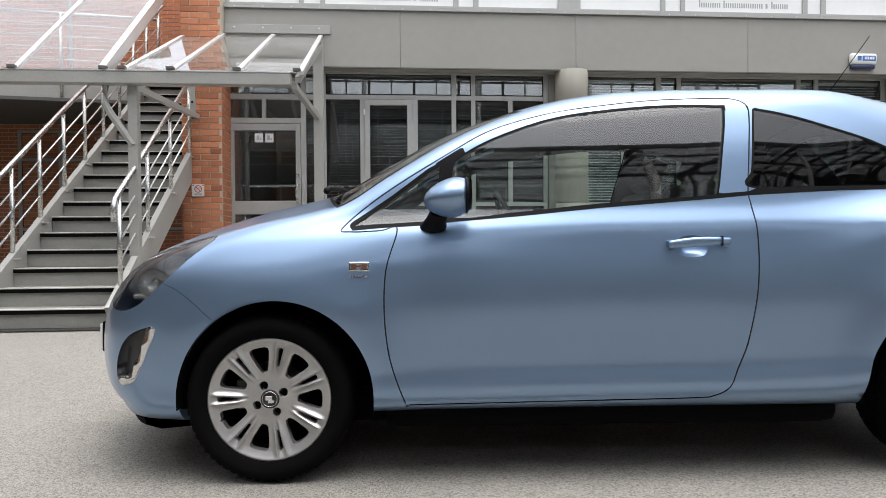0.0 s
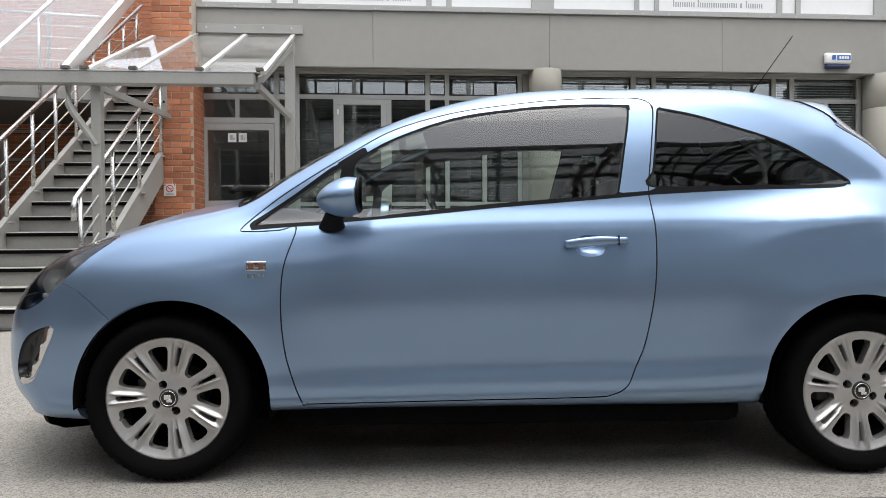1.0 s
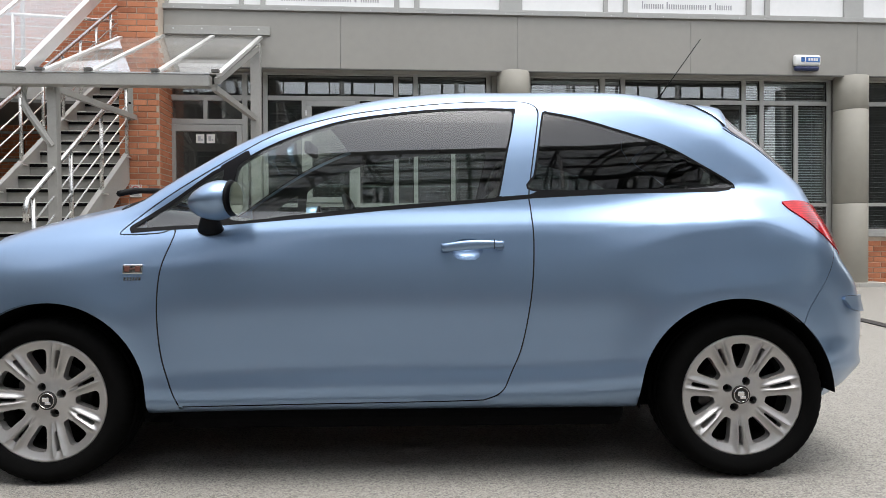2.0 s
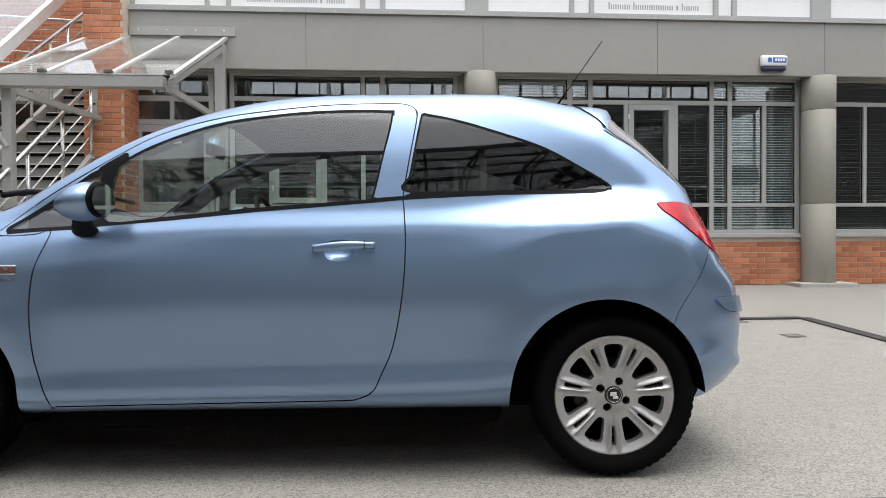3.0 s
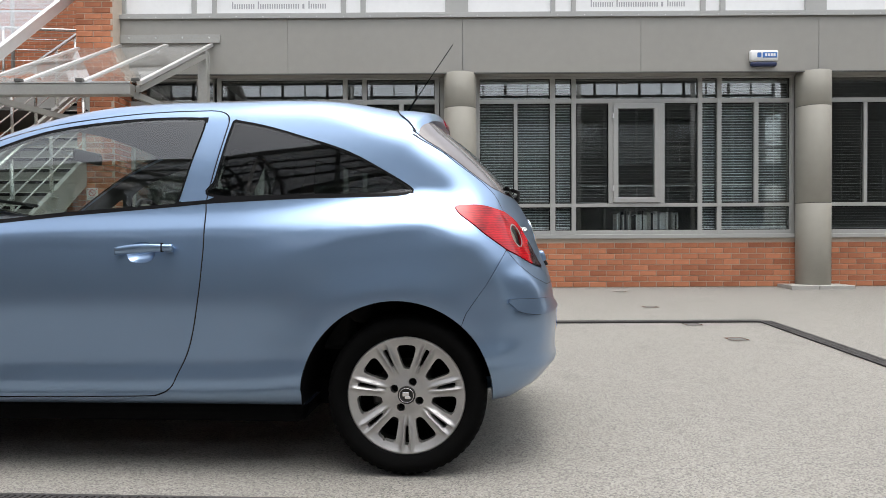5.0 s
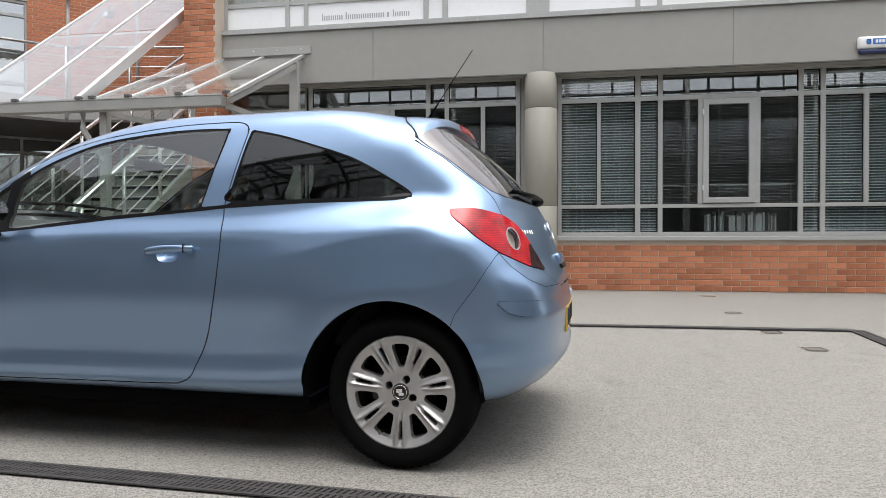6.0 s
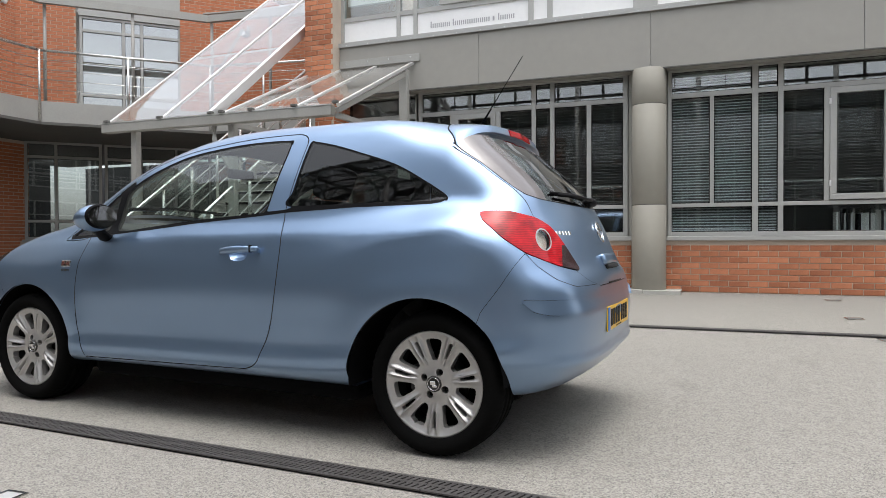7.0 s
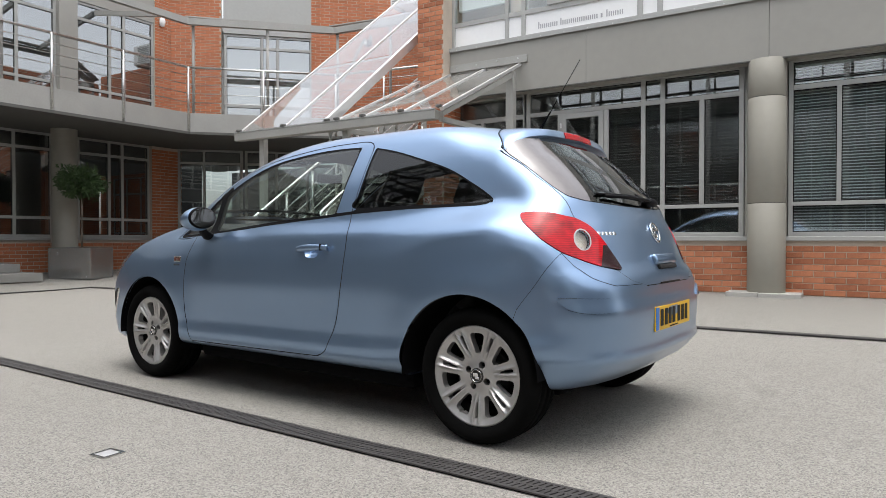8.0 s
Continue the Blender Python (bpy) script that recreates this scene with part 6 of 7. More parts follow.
def handle(sgn, door):
    y = surface_y(1.53, 0.845)
    bm = bmesh.new()
    n = 22
    rings = []
    for i in range(n + 1):
        t = i / n
        u = 1.420 + 0.222 * t
        out = 0.012 + 0.024 * math.sin(math.pi * min(1, max(0, 0.06 + 0.88 * t))) ** 0.6
        hh = 0.0125 + 0.005 * math.sin(math.pi * min(1, t * 1.05 + 0.08)) if t < 0.97 else 0.012
        zz = 0.842 + 0.012 * t + 0.004 * math.sin(math.pi * t)
        yy = surface_y(u, zz)
        rings.append([bm.verts.new((u, sgn * (yy + out + 0.007 * math.cos(a)), zz + hh * math.sin(a))) for a in [2 * math.pi * k / 12 for k in range(12)]])
    for a, b in zip(rings, rings[1:]):
        for k in range(12):
            bm.faces.new((a[k], a[(k + 1) % 12], b[(k + 1) % 12], b[k]))
    bm.faces.new(rings[0])
    bm.faces.new(rings[-1])
    bmesh.ops.recalc_face_normals(bm, faces=bm.faces[:])
    h = part("door_handle", bm, M_PAINT, door, "blue bar door handle", True)
    for u in (1.43, 1.628):
        yy = surface_y(u, 0.846)
        part("handle_foot", boxes((u - 0.012, u + 0.012, sgn * (yy - 0.005), sgn * (yy + 0.022), 0.835, 0.857), bevel=0.003), M_PAINT, h)
    # the cup behind it: a shallow dish, dark above and lit below
    bm = bmesh.new()
    rings = []
    for q, dp in ((1.02, 0.000), (0.92, -0.006), (0.7, -0.020), (0.35, -0.027), (0.02, -0.028)):
        ring_ = []
        for k in range(28):
            a = 2 * math.pi * k / 28
            du = 0.055 * math.copysign(abs(math.cos(a)) ** 0.7, math.cos(a)) * q
            dz = 0.040 * math.copysign(abs(math.sin(a)) ** 0.8, math.sin(a)) * q
            yy = surface_y(1.513 + du, 0.836 + dz)
            ring_.append(bm.verts.new((1.513 + du, sgn * (yy + dp + 0.001), 0.836 + dz)))
        rings.append(ring_)
    for a, b in zip(rings, rings[1:]):
        for k in range(28):
            f = (a[k], a[(k + 1) % 28], b[(k + 1) % 28], b[k])
            bm.faces.new(f if sgn > 0 else f[::-1])
    part("handle_cup", bm, M_PAINT, h, "scooped hollow behind the handle", True)
    part("lock_cap", boxes((1.606, 1.6075, sgn * (surface_y(1.606, 0.85) + 0.02), sgn * (surface_y(1.606, 0.85) + 0.0415), 0.838, 0.872)), M_GAP, h)


def wing_mirror(sgn, door):
    cu, cz, cy = 0.635, 1.005, 0.905
    bm = bmesh.new()
    bmesh.ops.create_uvsphere(bm, u_segments=36, v_segments=24, radius=1)
    for v in bm.verts:
        x, y, z = v.co
        s = 0.80 + 0.20 * min(1, max(0, (x + 1) / 1.1))
        if x > 0.55:
            x = 0.55 + (x - 0.55) * 0.15
        v.co = Vector((cu + 0.014 + 0.094 * x, sgn * (cy + 0.095 * y * (0.75 + 0.25 * s)), cz + 0.004 + 0.069 * z * s + 0.010 * x))
    m = part("wing_mirror", bm, M_PAINT, door, "blue painted door mirror housing", True)
    bm = bmesh.new()
    bmesh.ops.create_uvsphere(bm, u_segments=28, v_segments=16, radius=1)
    for v in bm.verts:
        x, y, z = v.co
        v.co = Vector((cu + 0.066 + 0.014 * x, sgn * (cy + 0.092 * y), cz + 0.012 + 0.063 * z))
    part("mirror_rim", bm, M_TRIM, m, "black mirror rim", True)
    bm = lathe(bmesh.new(), [(0.001, 0.0), (0.999, 0.0)], 32, "Z")
    bmesh.ops.transform(bm, matrix=Matrix.Translation((cu + 0.0815, sgn * cy, cz + 0.012)) @ Matrix.Rotation(radians(90), 4, "Y") @ Matrix.Diagonal((0.055, 0.083, 1, 1)), verts=bm.verts[:])
    part("mirror_glass", bm, plain("mirror_silver", (0.8, 0.8, 0.8), 0.02, 1.0), m, "silvered mirror glass")
    yb = surface_y(0.57, 0.92)
    bm = bmesh.new()
    rings = []
    for t, (u, y, z, a, b) in enumerate(((0.585, yb - 0.02, 0.905, 0.052, 0.022), (0.59, yb + 0.02, 0.915, 0.046, 0.022), (0.60, yb + 0.055, 0.94, 0.036, 0.020), (0.612, yb + 0.075, 0.965, 0.034, 0.020))):
        rings.append([bm.verts.new((u + a * math.cos(q), sgn * (y - 0.4 * b * math.sin(q)), z + b * math.sin(q))) for q in [2 * math.pi * k / 20 for k in range(20)]])
    for p, q in zip(rings, rings[1:]):
        for k in range(20):
            bm.faces.new((p[k], p[(k + 1) % 20], q[(k + 1) % 20], q[k]))
    bmesh.ops.recalc_face_normals(bm, faces=bm.faces[:])
    part("mirror_stalk", bm, M_TRIM, m, "black mirror stalk", True)


for sgn, d in zip((-1, 1), doors):
    handle(sgn, d)
    wing_mirror(sgn, d)
    # badge on the wing: a chrome plate with a red-brown field, and a line of small bars
    yb = surface_y(0.325, 0.772)
    tilt = Matrix.Translation((0.325, sgn * yb, 0.772)) @ Matrix.Rotation(sgn * radians(9), 4, "X")
    bm = boxes((-0.036, 0.036, -0.004, 0.006, -0.017, 0.018), bevel=0.004)
    bmesh.ops.transform(bm, matrix=tilt, verts=bm.verts[:])
    bd = part("wing_badge", bm, M_CHROME, car, "small chrome wing badge with dark field")
    for x0, x1, z0, z1 in ((-0.028, -0.010, -0.010, 0.011), (0.010, 0.028, -0.010, 0.011), (-0.009, 0.009, -0.002, 0.004)):
        bm = boxes((x0, x1, -0.0075, 0.0075, z0, z1), bevel=0.002)
        bmesh.ops.transform(bm, matrix=tilt, verts=bm.verts[:])
        part("badge_field", bm, plain("badge_brown", (0.12, 0.05, 0.04), 0.3), bd)
    for k in range(6):
        bm = boxes((-0.030 + k * 0.0105, -0.0225 + k * 0.0105, -0.003, 0.003, -0.040, -0.029))
        bmesh.ops.transform(bm, matrix=tilt, verts=bm.verts[:])
        part("badge_bar", bm, M_CHROME, bd)


# ---------- rear fittings ----------
def rear_u(v, z):
    """Rearmost point of the body at a lateral place and height."""
    lo, hi = 2.0, 3.4
    for _ in range(40):
        m = (lo + hi) / 2
        if body_field(np.array([m]), np.array([v]), np.array([z]))[0] < 0:
            lo = m
        else:
            hi = m
    return lo


def roof_z(u, v):
    """Top of the body at a place in plan."""
    lo, hi = 0.9, 1.6
    for _ in range(40):
        m = (lo + hi) / 2
        if body_field(np.array([u]), np.array([v]), np.array([m]))[0] < 0:
            lo = m
        else:
            hi = m
    return lo


def spoiler():
    """Roof spoiler: a lip that overhangs the window's top and wraps down at both ends."""
    q = [0, 0.3, 0.45, 0.53, 0.575, 0.602]
    lip_u, lip_z = pchip(q, [2.620, 2.602, 2.573, 2.549, 2.538, 2.536]), pchip(q, [1.438, 1.428, 1.407, 1.376, 1.340, 1.304])
    low_u, low_z = pchip(q, [2.633, 2.617, 2.592, 2.567, 2.552, 2.545]), pchip(q, [1.396, 1.388, 1.370, 1.343, 1.313, 1.296])
    front_u = pchip([0, 0.40, 0.526, 0.56, 0.602], [2.43, 2.435, 2.462, 2.495, 2.533])
    bm = bmesh.new()
    rows = []
    for i in range(65):
        v = -0.602 + 1.204 * i / 64
        w = abs(v)
        uf, ul, zl, ub, zb = (float(f(w)) for f in (front_u, lip_u, lip_z, low_u, low_z))
        zf = roof_z(uf, v) + 0.002
        if zf < zl - 0.02 or w > 0.59:
            zf = zl + 0.006
        pts = [(uf - 0.02, zf - 0.03), (uf, zf)]
        pts += [(uf + (ul - uf) * k / 5, zf + (zl - zf) * k / 5 + 0.004 * math.sin(math.pi * k / 5)) for k in range(1, 5)]
        pts += [(ul - 0.004, zl - 0.0005), (ul + 0.003, zl - 0.005), (ub, zb + 0.006), (ub - 0.004, zb), (ub - 0.05, zb - 0.012)]
        rows.append([bm.verts.new((u, v, z)) for u, z in pts])
    for a, b in zip(rows, rows[1:]):
        for k in range(len(a) - 1):
            bm.faces.new((a[k], a[k + 1], b[k + 1], b[k]))
    bm.faces.new(rows[0])
    bm.faces.new(rows[-1])
    ends = [[r[1].co + Vector((-0.001, 0, 0.001)) for r in rr] for rr in (rows[:9], rows[-9:])]
    bmesh.ops.recalc_face_normals(bm, faces=bm.faces[:])
    s = part("spoiler", bm, M_PAINT, tailgate, "blue roof spoiler")
    sharp(s, 50)
    for v in ends:
        part("spoiler_seam", sweep(bmesh.new(), v, 0.0028, 6), M_GAP, s, "dark seam at the spoiler's end")
    bm = bmesh.new()
    rows = []
    for i in range(13):
        v = -0.155 + 0.31 * i / 12
        u, z0, z1 = float(low_u(abs(v))), float(low_z(abs(v))) + 0.004, float(lip_z(abs(v))) - 0.004
        rows.append([bm.verts.new(p) for p in ((u - 0.03, v, z0), (u + 0.001, v, z0), (u + 0.003, v, z0 + 0.004), (u - 0.006, v, z1 - 0.004), (u - 0.010, v, z1), (u - 0.04, v, z1))])
    for a, b in zip(rows, rows[1:]):
        for k in range(6):
            bm.faces.new((a[k], a[(k + 1) % 6], b[(k + 1) % 6], b[k]))
    bm.faces.new(rows[0])
    bm.faces.new(rows[-1])
    bmesh.ops.recalc_face_normals(bm, faces=bm.faces[:])
    part("brake_light", bm, M_TAIL, s, "red high-level brake light")


spoiler()


M_YELLOW = material("yellow_plate", (0.70, 0.42, 0.015), 0.35, vary=0.04, scale=8, fine=60)
M_EU = plain("plate_blue_band", (0.03, 0.16, 0.50), 0.4)


def rear_plate():
    u, z = 3.098, 0.536
    bm = boxes((u - 0.02, u + 0.012, -0.285, 0.285, z - 0.072, z + 0.068), bevel=0.010)
    rec = part("plate_recess", bm, M_PAINT, bumper_r, "plate holder in the bumper", True)
    p = part("number_plate", boxes((u + 0.013, u + 0.020, -0.26, 0.26, z - 0.056, z + 0.055), bevel=0.003), M_YELLOW, bumper_r, "yellow number plate with black bars")
    part("plate_band", boxes((u + 0.0202, u + 0.022, -0.257, -0.215, z - 0.052, z + 0.051)), M_EU, p)
    x = -0.195
    for k in range(7):
        part("plate_bar", boxes((u + 0.0202, u + 0.0225, x, x + 0.040, z - 0.036, z + 0.040), bevel=0.001), M_GAP, p)
        x += 0.058 if k != 3 else 0.078
    part("plate_small_bar", boxes((u + 0.0202, u + 0.0222, -0.06, 0.06, z - 0.050, z - 0.045)), M_GAP, p)


rear_plate()


def on_rear(v, z, half_w, half_h, thick, name, mat, parent, lab="", bevel=0.003, lift=0.0):
    """A small plate laid on the rear surface, turned to its slope."""
    u = rear_u(v, z)
    du_v = (rear_u(v + 0.02, z) - rear_u(v - 0.02, z)) / 0.04
    du_z = (rear_u(v, z + 0.02) - rear_u(v, z - 0.02)) / 0.04
    n = Vector((1, -du_v, -du_z)).normalized()
    y = Vector((du_v, 1, 0)).normalized()
    zz = n.cross(y)
    m = Matrix((( n.x, y.x, zz.x, u), (n.y, y.y, zz.y, v), (n.z, y.z, zz.z, z), (0, 0, 0, 1)))
    bm = boxes((lift - thick, lift + thick, -half_w, half_w, -half_h, half_h), bevel=bevel)
    bmesh.ops.transform(bm, matrix=m, verts=bm.verts[:])
    return part(name, bm, mat, parent, lab, True), m


def rear_details():
    # round emblem: ring and plain mark
    e, m = on_rear(0.0, 0.925, 0.012, 0.03, 0.007, "emblem", M_CHROME, tailgate, "round chrome emblem ring with a plain mark")
    bm = bmesh.new()
    n, k = 36, 10
    rings = []
    for i in range(n):
        a = 2 * math.pi * i / n
        rings.append([bm.verts.new((0.006 + 0.005 * math.cos(b), (0.047 + 0.006 * math.sin(b)) * math.cos(a), (0.047 + 0.006 * math.sin(b)) * math.sin(a))) for b in [2 * math.pi * j / k for j in range(k)]])
    for i in range(n):
        for j in range(k):
            bm.faces.new((rings[i][j], rings[(i + 1) % n][j], rings[(i + 1) % n][(j + 1) % k], rings[i][(j + 1) % k]))
    bmesh.ops.transform(bm, matrix=m, verts=bm.verts[:])
    part("emblem_ring", bm, M_CHROME, e, "", True)
    bm = boxes((0.001, 0.008, -0.032, 0.034, 0.008, 0.022), (0.001, 0.008, -0.034, 0.020, -0.022, -0.006), bevel=0.003)
    bmesh.ops.transform(bm, matrix=m, verts=bm.verts[:])
    part("emblem_mark", bm, M_CHROME, e, "", True)
    # model lettering as plain bars
    for i in range(5):
        on_rear(-0.505 + i * 0.026, 0.92, 0.0090, 0.0085, 0.002, "badge_bar", M_CHROME, tailgate, "", 0.002)
    # grip under the emblem
    g, m = on_rear(0.0, 0.80, 0.14, 0.026, 0.016, "tailgate_grip", M_PAINT, tailgate, "blue grip housing", 0.012)
    # black plate laid on the tailgate as the shadow below the grip
    on_rear(0.0, 0.765, 0.12, 0.010, 0.012, "grip_shadow", M_GAP, tailgate, "dark plate for the shadow under the grip", 0.003)
    on_rear(0.0, 0.694, 0.14, 0.004, 0.004, "grip_slot", M_GAP, tailgate, "dark slot above the bumper", 0.001)
    # wiper
    bm = bmesh.new()
    p = [Vector((rear_u(v, z) + d, v, z)) for v, z, d in ((0.16, 1.085, 0.03), (0.05, 1.088, 0.038), (-0.15, 1.092, 0.034), (-0.36, 1.090, 0.02))]
    sweep(bm, p, 0.008, 8)
    w = part("rear_wiper", bm, M_TRIM, tailgate, "black rear wiper arm", True)
    p = [Vector((rear_u(v, z) + 0.008, v, z)) for v, z in ((0.10, 1.098), (-0.10, 1.104), (-0.40, 1.098))]
    part("wiper_blade", sweep(bmesh.new(), p, 0.007, 6), M_TRIM, w, "", True)
    bm = bmesh.new()
    bmesh.ops.create_uvsphere(bm, u_segments=16, v_segments=10, radius=1, matrix=Matrix.Translation((rear_u(0.17, 1.075) + 0.015, 0.15, 1.078)) @ Matrix.Diagonal((0.032, 0.07, 0.024, 1)))
    part("wiper_pivot", bm, M_TRIM, w, "black wiper pivot cover", True)


rear_details()

# roof aerial
a = part("aerial", sweep(bmesh.new(), [(2.405, -0.030, 1.452), (2.43, -0.032, 1.49), (2.655, -0.050, 1.808)], 0.0019, 8), M_BLACK, car, "thin black raked roof aerial", True)
part("aerial_base", tube(bmesh.new(), (2.395, -0.03, 1.436), (2.432, -0.032, 1.494), 0.014, 0.007, 12), M_BLACK, a, "", True)
part("aerial_grip", tube(bmesh.new(), (2.43, -0.032, 1.49), (2.482, -0.036, 1.563), 0.0055, 0.0045, 10), M_BLACK, a, "", True)

# front plate edge and grille, screen wipers
part("number_plate", boxes((-0.853, -0.842, -0.26, 0.26, 0.402, 0.512), bevel=0.003), M_WHITE, bumper_f, "white front plate on a dark holder")
part("plate_holder", boxes((-0.841, -0.79, -0.268, 0.268, 0.392, 0.522), bevel=0.006), M_BLACK, bumper_f)
bm = bmesh.new()
sweep(bm, [(0.155, -0.45, 1.07), (0.16, -0.3, 1.09), (0.17, 0.1, 1.105), (0.20, 0.5, 1.085)], 0.010, 8)
sweep(bm, [(0.18, -0.60, 1.055), (0.17, -0.45, 1.078), (0.165, -0.1, 1.10)], 0.012, 8)
part("screen_wiper", bm, M_TRIM, car, "black windscreen wiper arms", True)


# ---------- inside the car ----------
def soft_box(rows, mat, name, parent, lab="", bevel=0.05):
    bm = bmesh.new()
    for m, (a, b, c) in rows:
        n0 = len(bm.verts)
        r = bmesh.ops.create_cube(bm, size=1, matrix=m @ Matrix.Diagonal((a, b, c, 1)))
        edges = {e for v in r["verts"] for e in v.link_edges}
        bmesh.ops.bevel(bm, geom=list(edges), offset=bevel, segments=4, affect="EDGES", profile=0.6)
    return part(name, bm, mat, parent, lab, True)


def seat(y):
    tilt = Matrix.Rotation(radians(24), 4, "Y")
    s = soft_box([(Matrix.Translation((1.22, y, 0.50)) @ Matrix.Rotation(radians(-8), 4, "Y"), (0.52, 0.50, 0.16))], M_SEAT, "front_seat", car, "dark cloth front seat", 0.05)
    soft_box([(Matrix.Translation((1.60, y, 0.80)) @ tilt, (0.14, 0.48, 0.62))], M_SEAT, "backrest", s, "", 0.05)
    soft_box([(Matrix.Translation((1.735, y, 1.185)) @ tilt, (0.09, 0.25, 0.17))], M_SEAT, "headrest", s, "", 0.035)


seat(-0.34)
seat(0.34)
bench = soft_box([(Matrix.Translation((2.02, 0, 0.52)), (0.50, 1.15, 0.18))], M_SEAT, "rear_bench", car, "dark cloth rear bench", 0.05)
soft_box([(Matrix.Translation((2.36, 0, 0.82)) @ Matrix.Rotation(radians(22), 4, "Y"), (0.14, 1.15, 0.58))], M_SEAT, "bench_back", bench, "", 0.05)
for y in (-0.36, 0.36):
    soft_box([(Matrix.Translation((2.46, y, 1.13)) @ Matrix.Rotation(radians(20), 4, "Y"), (0.08, 0.24, 0.13))], M_SEAT, "bench_headrest", bench, "", 0.03)
M_SHELF = material("grey_door_card", (0.12, 0.125, 0.125), 0.8, vary=0.1, scale=4, fine=120)
dash = soft_box([(Matrix.Translation((0.60, 0, 0.90)) @ Matrix.Rotation(radians(10), 4, "Y"), (0.62, 1.30, 0.10)), (Matrix.Translation((0.78, 0, 0.76)), (0.22, 1.28, 0.28)), (Matrix.Translation((0.80, 0.34, 0.965)), (0.16, 0.34, 0.09)), (Matrix.Translation((0.84, 0, 0.62)), (0.24, 0.22, 0.4))], M_DASH, "dashboard", car, "black dashboard with instrument hood", 0.04)
bm = bmesh.new()
rings = []
for i in range(40):
    a = 2 * math.pi * i / 40
    rings.append([bm.verts.new(((0.0 + 0.014 * math.cos(b)), (0.178 + 0.014 * math.sin(b)) * math.cos(a), (0.178 + 0.014 * math.sin(b)) * math.sin(a))) for b in [2 * math.pi * j / 8 for j in range(8)]])
for i in range(40):
    for j in range(8):
        bm.faces.new((rings[i][j], rings[(i + 1) % 40][j], rings[(i + 1) % 40][(j + 1) % 8], rings[i][(j + 1) % 8]))
box(bm, -0.03, 0.02, -0.07, 0.07, -0.06, 0.05, 0.02)
box(bm, -0.01, 0.01, -0.17, 0.17, -0.015, 0.02)
box(bm, -0.01, 0.01, -0.02, 0.02, -0.17, 0.0)
bmesh.ops.transform(bm, matrix=Matrix.Translation((1.0, 0.35, 0.94)) @ Matrix.Rotation(radians(-24), 4, "Y"), verts=bm.verts[:])
part("steering_wheel", bm, M_DASH, car, "black three-spoke steering wheel", True)
part("interior_floor", boxes((0.42, 2.08, -0.62, 0.62, 0.28, 0.36), (2.082, 2.62, -0.47, 0.47, 0.324, 0.36)), M_DASH, car, "dark carpeted floor")
part("parcel_shelf", boxes((2.42, 2.80, -0.58, 0.58, 0.985, 1.005), bevel=0.006), M_SEAT, car, "dark parcel shelf")
part("interior_mirror", boxes((0.80, 0.83, -0.11, 0.11, 1.27, 1.33), bevel=0.012), M_DASH, car, "black interior mirror", True)


# ---------- yard things near the wing ----------
M_LEAF = material("bay_leaf", (0.022, 0.045, 0.015), 0.5, vary=0.5, scale=9, fine=40, tint=(0.055, 0.10, 0.03))
M_BARK = material("grey_bark", (0.16, 0.13, 0.10), 0.9, vary=0.3, scale=12, fine=60, bump=0.002)
M_ZINC = material("grey_planter_metal", (0.42, 0.42, 0.41), 0.25, metal=0.85, vary=0.12, scale=2, fine=30)


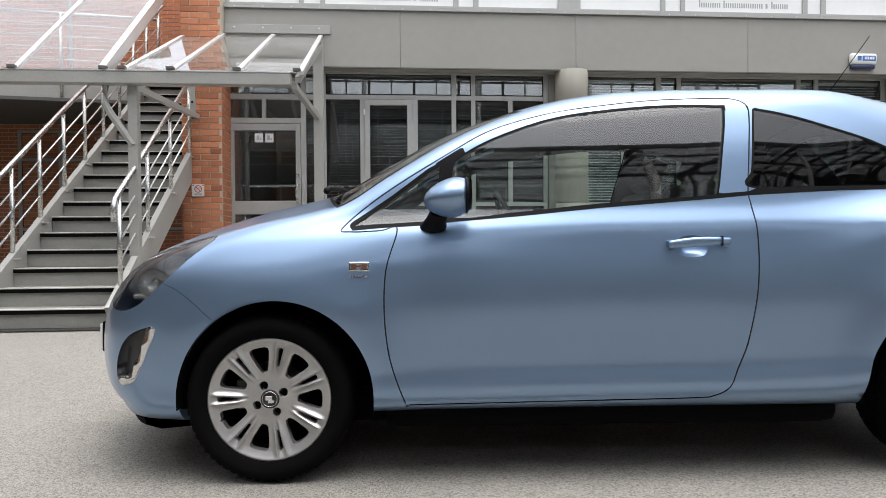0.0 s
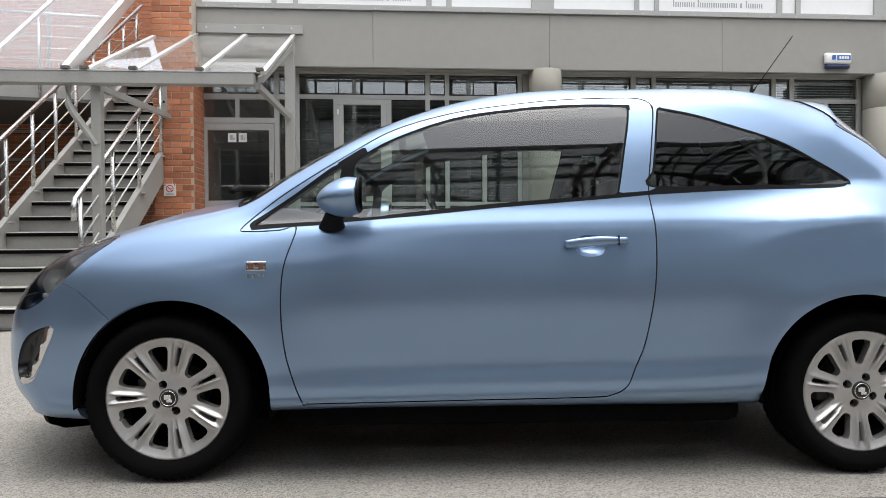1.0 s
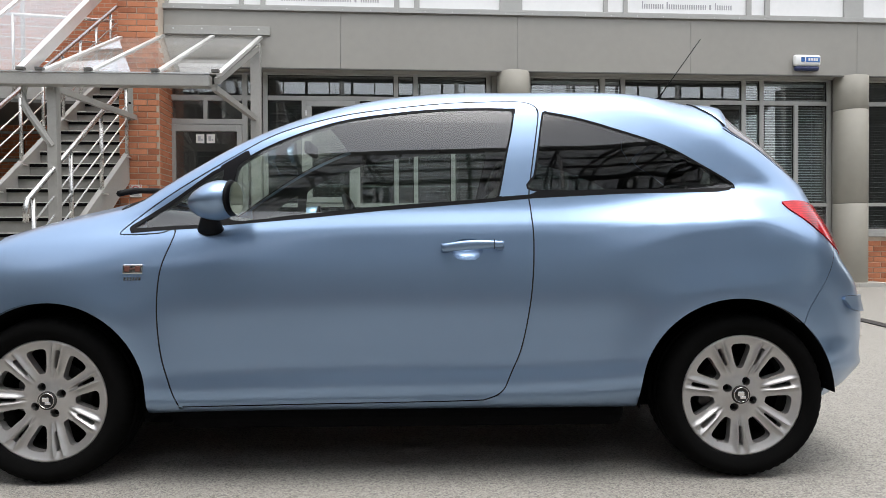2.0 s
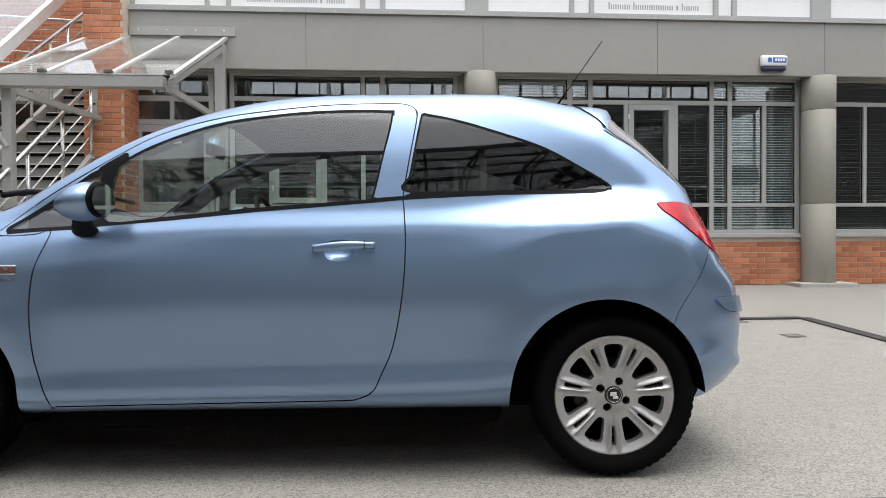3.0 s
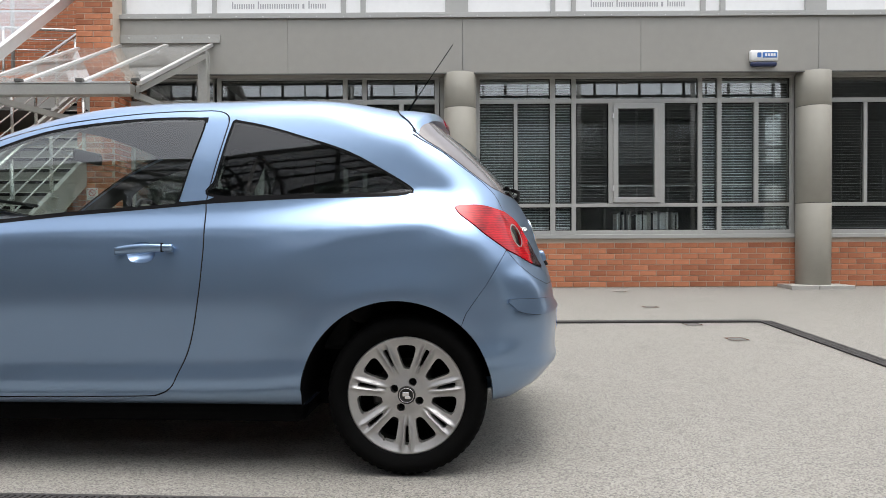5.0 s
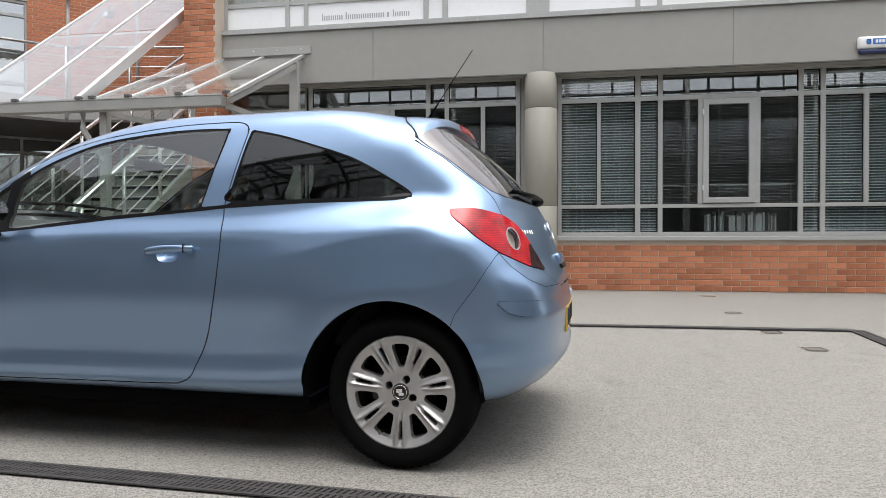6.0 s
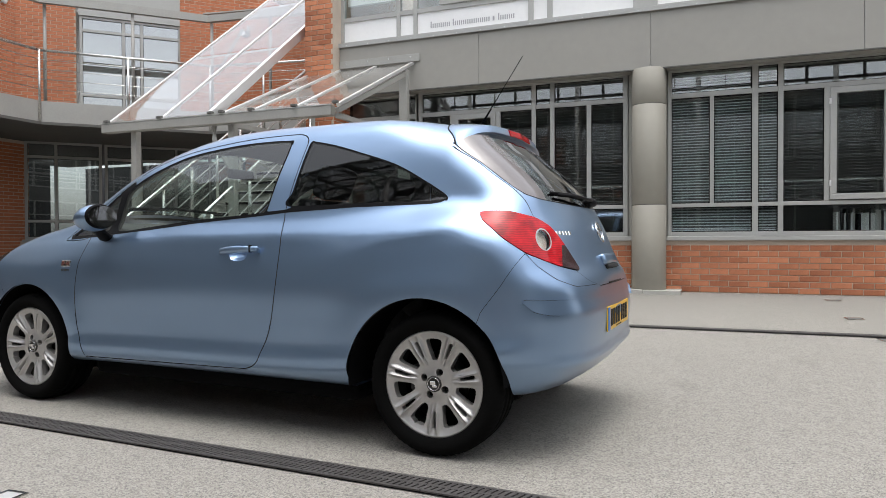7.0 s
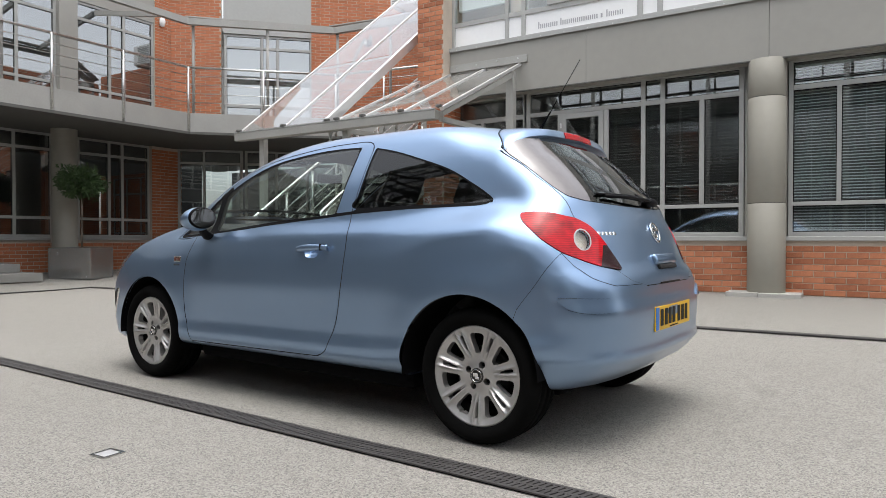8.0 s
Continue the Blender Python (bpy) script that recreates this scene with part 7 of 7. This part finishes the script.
def planter():
    x, y = -9.15, 6.97
    z = rise(x, y)
    e = group_of("planter", "square grey metal planter on the gravel", "planter", (x, y, z), 30)
    w, h = 0.40, 0.58
    part("tub", boxes((-w, w, -w, -w + 0.03, 0, h), (-w, w, w - 0.03, w, 0, h), (-w, -w + 0.03, -w + 0.03, w - 0.03, 0, h), (w - 0.03, w, -w + 0.03, w - 0.03, 0, h), bevel=0.006), M_ZINC, e)
    part("soil", boxes((-w + 0.03, w - 0.03, -w + 0.03, w - 0.03, h - 0.08, h - 0.05)), material("soil", (0.03, 0.022, 0.015), 0.95, vary=0.4, scale=20, fine=80, bump=0.01), e)
    t = group_of("clipped_bay_tree", "small clipped bay tree with a round leafy head", "tree", (x, y, z + h - 0.06), 0)
    part("trunk", sweep(bmesh.new(), [(0, 0, 0), (0.012, 0.006, 0.3), (0.0, 0.012, 0.72), (0.01, 0.0, 1.22)], 0.019, 8), M_BARK, t, "", True)
    rng = random.Random(4)
    for k in range(9):
        a, el = rng.uniform(0, 6.28), rng.uniform(0.1, 1.2)
        tip = Vector((math.cos(a) * math.cos(el), math.sin(a) * math.cos(el), math.sin(el))) * rng.uniform(0.2, 0.34)
        bm = tube(bmesh.new(), (0.01, 0, 1.10), Vector((0.01, 0, 1.17)) + tip, 0.008, 0.003, 6)
        part("limb", bm, M_BARK, t)
    vs, fs = [], []
    for k in range(3200):
        while True:
            p = Vector((rng.uniform(-1, 1), rng.uniform(-1, 1), rng.uniform(-1, 1)))
            if 0.45 < p.length < 1.0:
                break
        lump = 0.90 + 0.75 * noise.noise(p.normalized() * 2.9)
        c = Vector((p.x * 0.41 * lump, p.y * 0.41 * lump, 1.29 + p.z * 0.27 * lump))
        d = (p.normalized() + Vector((rng.uniform(-1, 1), rng.uniform(-1, 1), rng.uniform(-0.9, 0.6))) * 0.9).normalized()
        s = d.cross(Vector((rng.uniform(-1, 1), rng.uniform(-1, 1), rng.uniform(-1, 1)))).normalized()
        L, W = rng.uniform(0.05, 0.085), rng.uniform(0.014, 0.022)
        i = len(vs)
        n = d.cross(s) * 0.006
        vs += [c, c + d * L * 0.5 + s * W + n, c + d * L, c + d * L * 0.5 - s * W + n, c + d * L * 0.5 - n]
        fs += [(i, i + 1, i + 4), (i + 1, i + 2, i + 4), (i + 2, i + 3, i + 4), (i + 3, i, i + 4)]
    me = bpy.data.meshes.new("crown")
    me.from_pydata(vs, [], fs)
    me.materials.append(M_LEAF)
    o = new("crown", me)
    o.parent = t
    tagged(o, "dense dark green leaves", kind="stuff")


planter()


def wing_steps():
    z = rise(-9.6, 5.6)
    e = group_of("entrance_steps", "low grey concrete steps up to the wing", "steps", (0, 0, 0), 0, kind="structure")
    part("step", boxes((-9.9, -8.75, 4.2, 6.05, z - 0.02, z + 0.13), bevel=0.008), M_TREAD, e)
    part("step", boxes((-10.66, -9.3, 4.2, 5.95, z + 0.131, z + 0.28), bevel=0.008), M_TREAD, e)


wing_steps()


def wall_lamp(at, rz):
    e = group_of("bulkhead_lamp", "white oval bulkhead wall lamp, unlit", "lamp", at, rz)
    bm = bmesh.new()
    bmesh.ops.create_uvsphere(bm, u_segments=20, v_segments=12, radius=1, matrix=Matrix.Translation((0, -0.05, 0)) @ Matrix.Diagonal((0.07, 0.06, 0.12, 1)))
    part("diffuser", bm, M_WHITE, e, "", True)
    part("back_plate", boxes((-0.05, 0.05, -0.02, 0.0, -0.1, 0.1), bevel=0.006), M_STEEL_P, e)


wall_lamp((LX + 0.06, 9.76, 5.99), 90)


def floodlight(at, rz):
    e = group_of("floodlight", "small grey floodlight under the veranda beam", "lamp", at, rz)
    part("housing", boxes((-0.07, 0.07, -0.12, 0.0, -0.06, 0.06), bevel=0.02), M_SOFFIT, e, "", True)
    part("lens", boxes((-0.05, 0.05, -0.125, -0.12, -0.04, 0.04)), M_WHITE, e)
    part("bracket", boxes((-0.015, 0.015, -0.03, 0.03, 0.06, 0.18)), M_STEEL_P, e)


floodlight((-5.3, 10.9, 4.95), -20)


def ac_unit():
    e = group_of("air_conditioner", "white wall-mounted air conditioning unit", "air conditioner", (-5.7, 13.0, 6.35), 0)
    part("case", boxes((-0.42, 0.42, -0.32, 0.35, 0, 0.6), bevel=0.02), M_WHITE, e)
    for k in range(9):
        part("grille_slat", boxes((-0.36, 0.16, -0.335, -0.322, 0.06 + k * 0.055, 0.085 + k * 0.055)), M_FRAME, e)
    part("bracket", boxes((-0.3, -0.26, -0.3, 0.4, -0.05, 0.0), (0.26, 0.3, -0.3, 0.4, -0.05, 0.0)), M_STEEL_P, e)


ac_unit()

# white sheets added behind upper panes in place of the bright sky reflection
M_REFLECT_SHEET = material("white_reflection_sheet", (0.82, 0.82, 0.80), 0.7, vary=0.03, scale=3, fine=60)


def roller(at, rz, x0, x1, z0, z1, lab="white sheet added behind the glass for its sky reflection"):
    e = group_of("roller_blind", lab, "blind", at, rz, "white roller blinds")
    part("fabric", boxes((x0, x1, 0.10, 0.104, z0, z1)), M_REFLECT_SHEET, e)
    part("bottom_bar", boxes((x0, x1, 0.092, 0.108, z0 - 0.02, z0)), M_FRAME, e)
    part("roll", tube(bmesh.new(), (x0, 0.11, z1), (x1, 0.11, z1), 0.025), M_REFLECT_SHEET, e, smooth=True)


roller((DX + 0.83, DY + 0.87, 0), 45, 0.06, 0.85, 3.50, 5.80)
roller((DX + 0.83, DY + 0.87, 0), 45, 1.26, 2.04, 3.50, 5.80)
# the same added sheets whiten the upper windows of the main facade
for off in (-4.74, 0.0, 4.72):
    for a, b in ((2.54, 3.63), (3.96, 5.60), (5.93, 6.98)):
        if a + off > -2.3:
            roller((0, 8.83, 0), 0, max(a + off, -1.98), b + off, 4.45, 5.68)


def folders():
    """A row of papers and folders along the sill inside the middle bay."""
    rng = random.Random(9)
    e = group_of("folder_row", "row of pale folders standing inside the office window", "folders", (0, 9.22, 0.95))
    x = 4.60
    while x < 5.45:
        w, h = rng.uniform(0.012, 0.035), rng.uniform(0.24, 0.31)
        if rng.random() < 0.8:
            part("folder", boxes((x, x + w * 0.9, 0, 0.22, 0, h)), rng.choice((M_WHITE, M_SIGN, M_SILL, M_DARK)), e)
        x += w
    part("shelf", boxes((4.4, 5.6, -0.01, 0.3, -0.03, 0)), M_SILL, e)


folders()
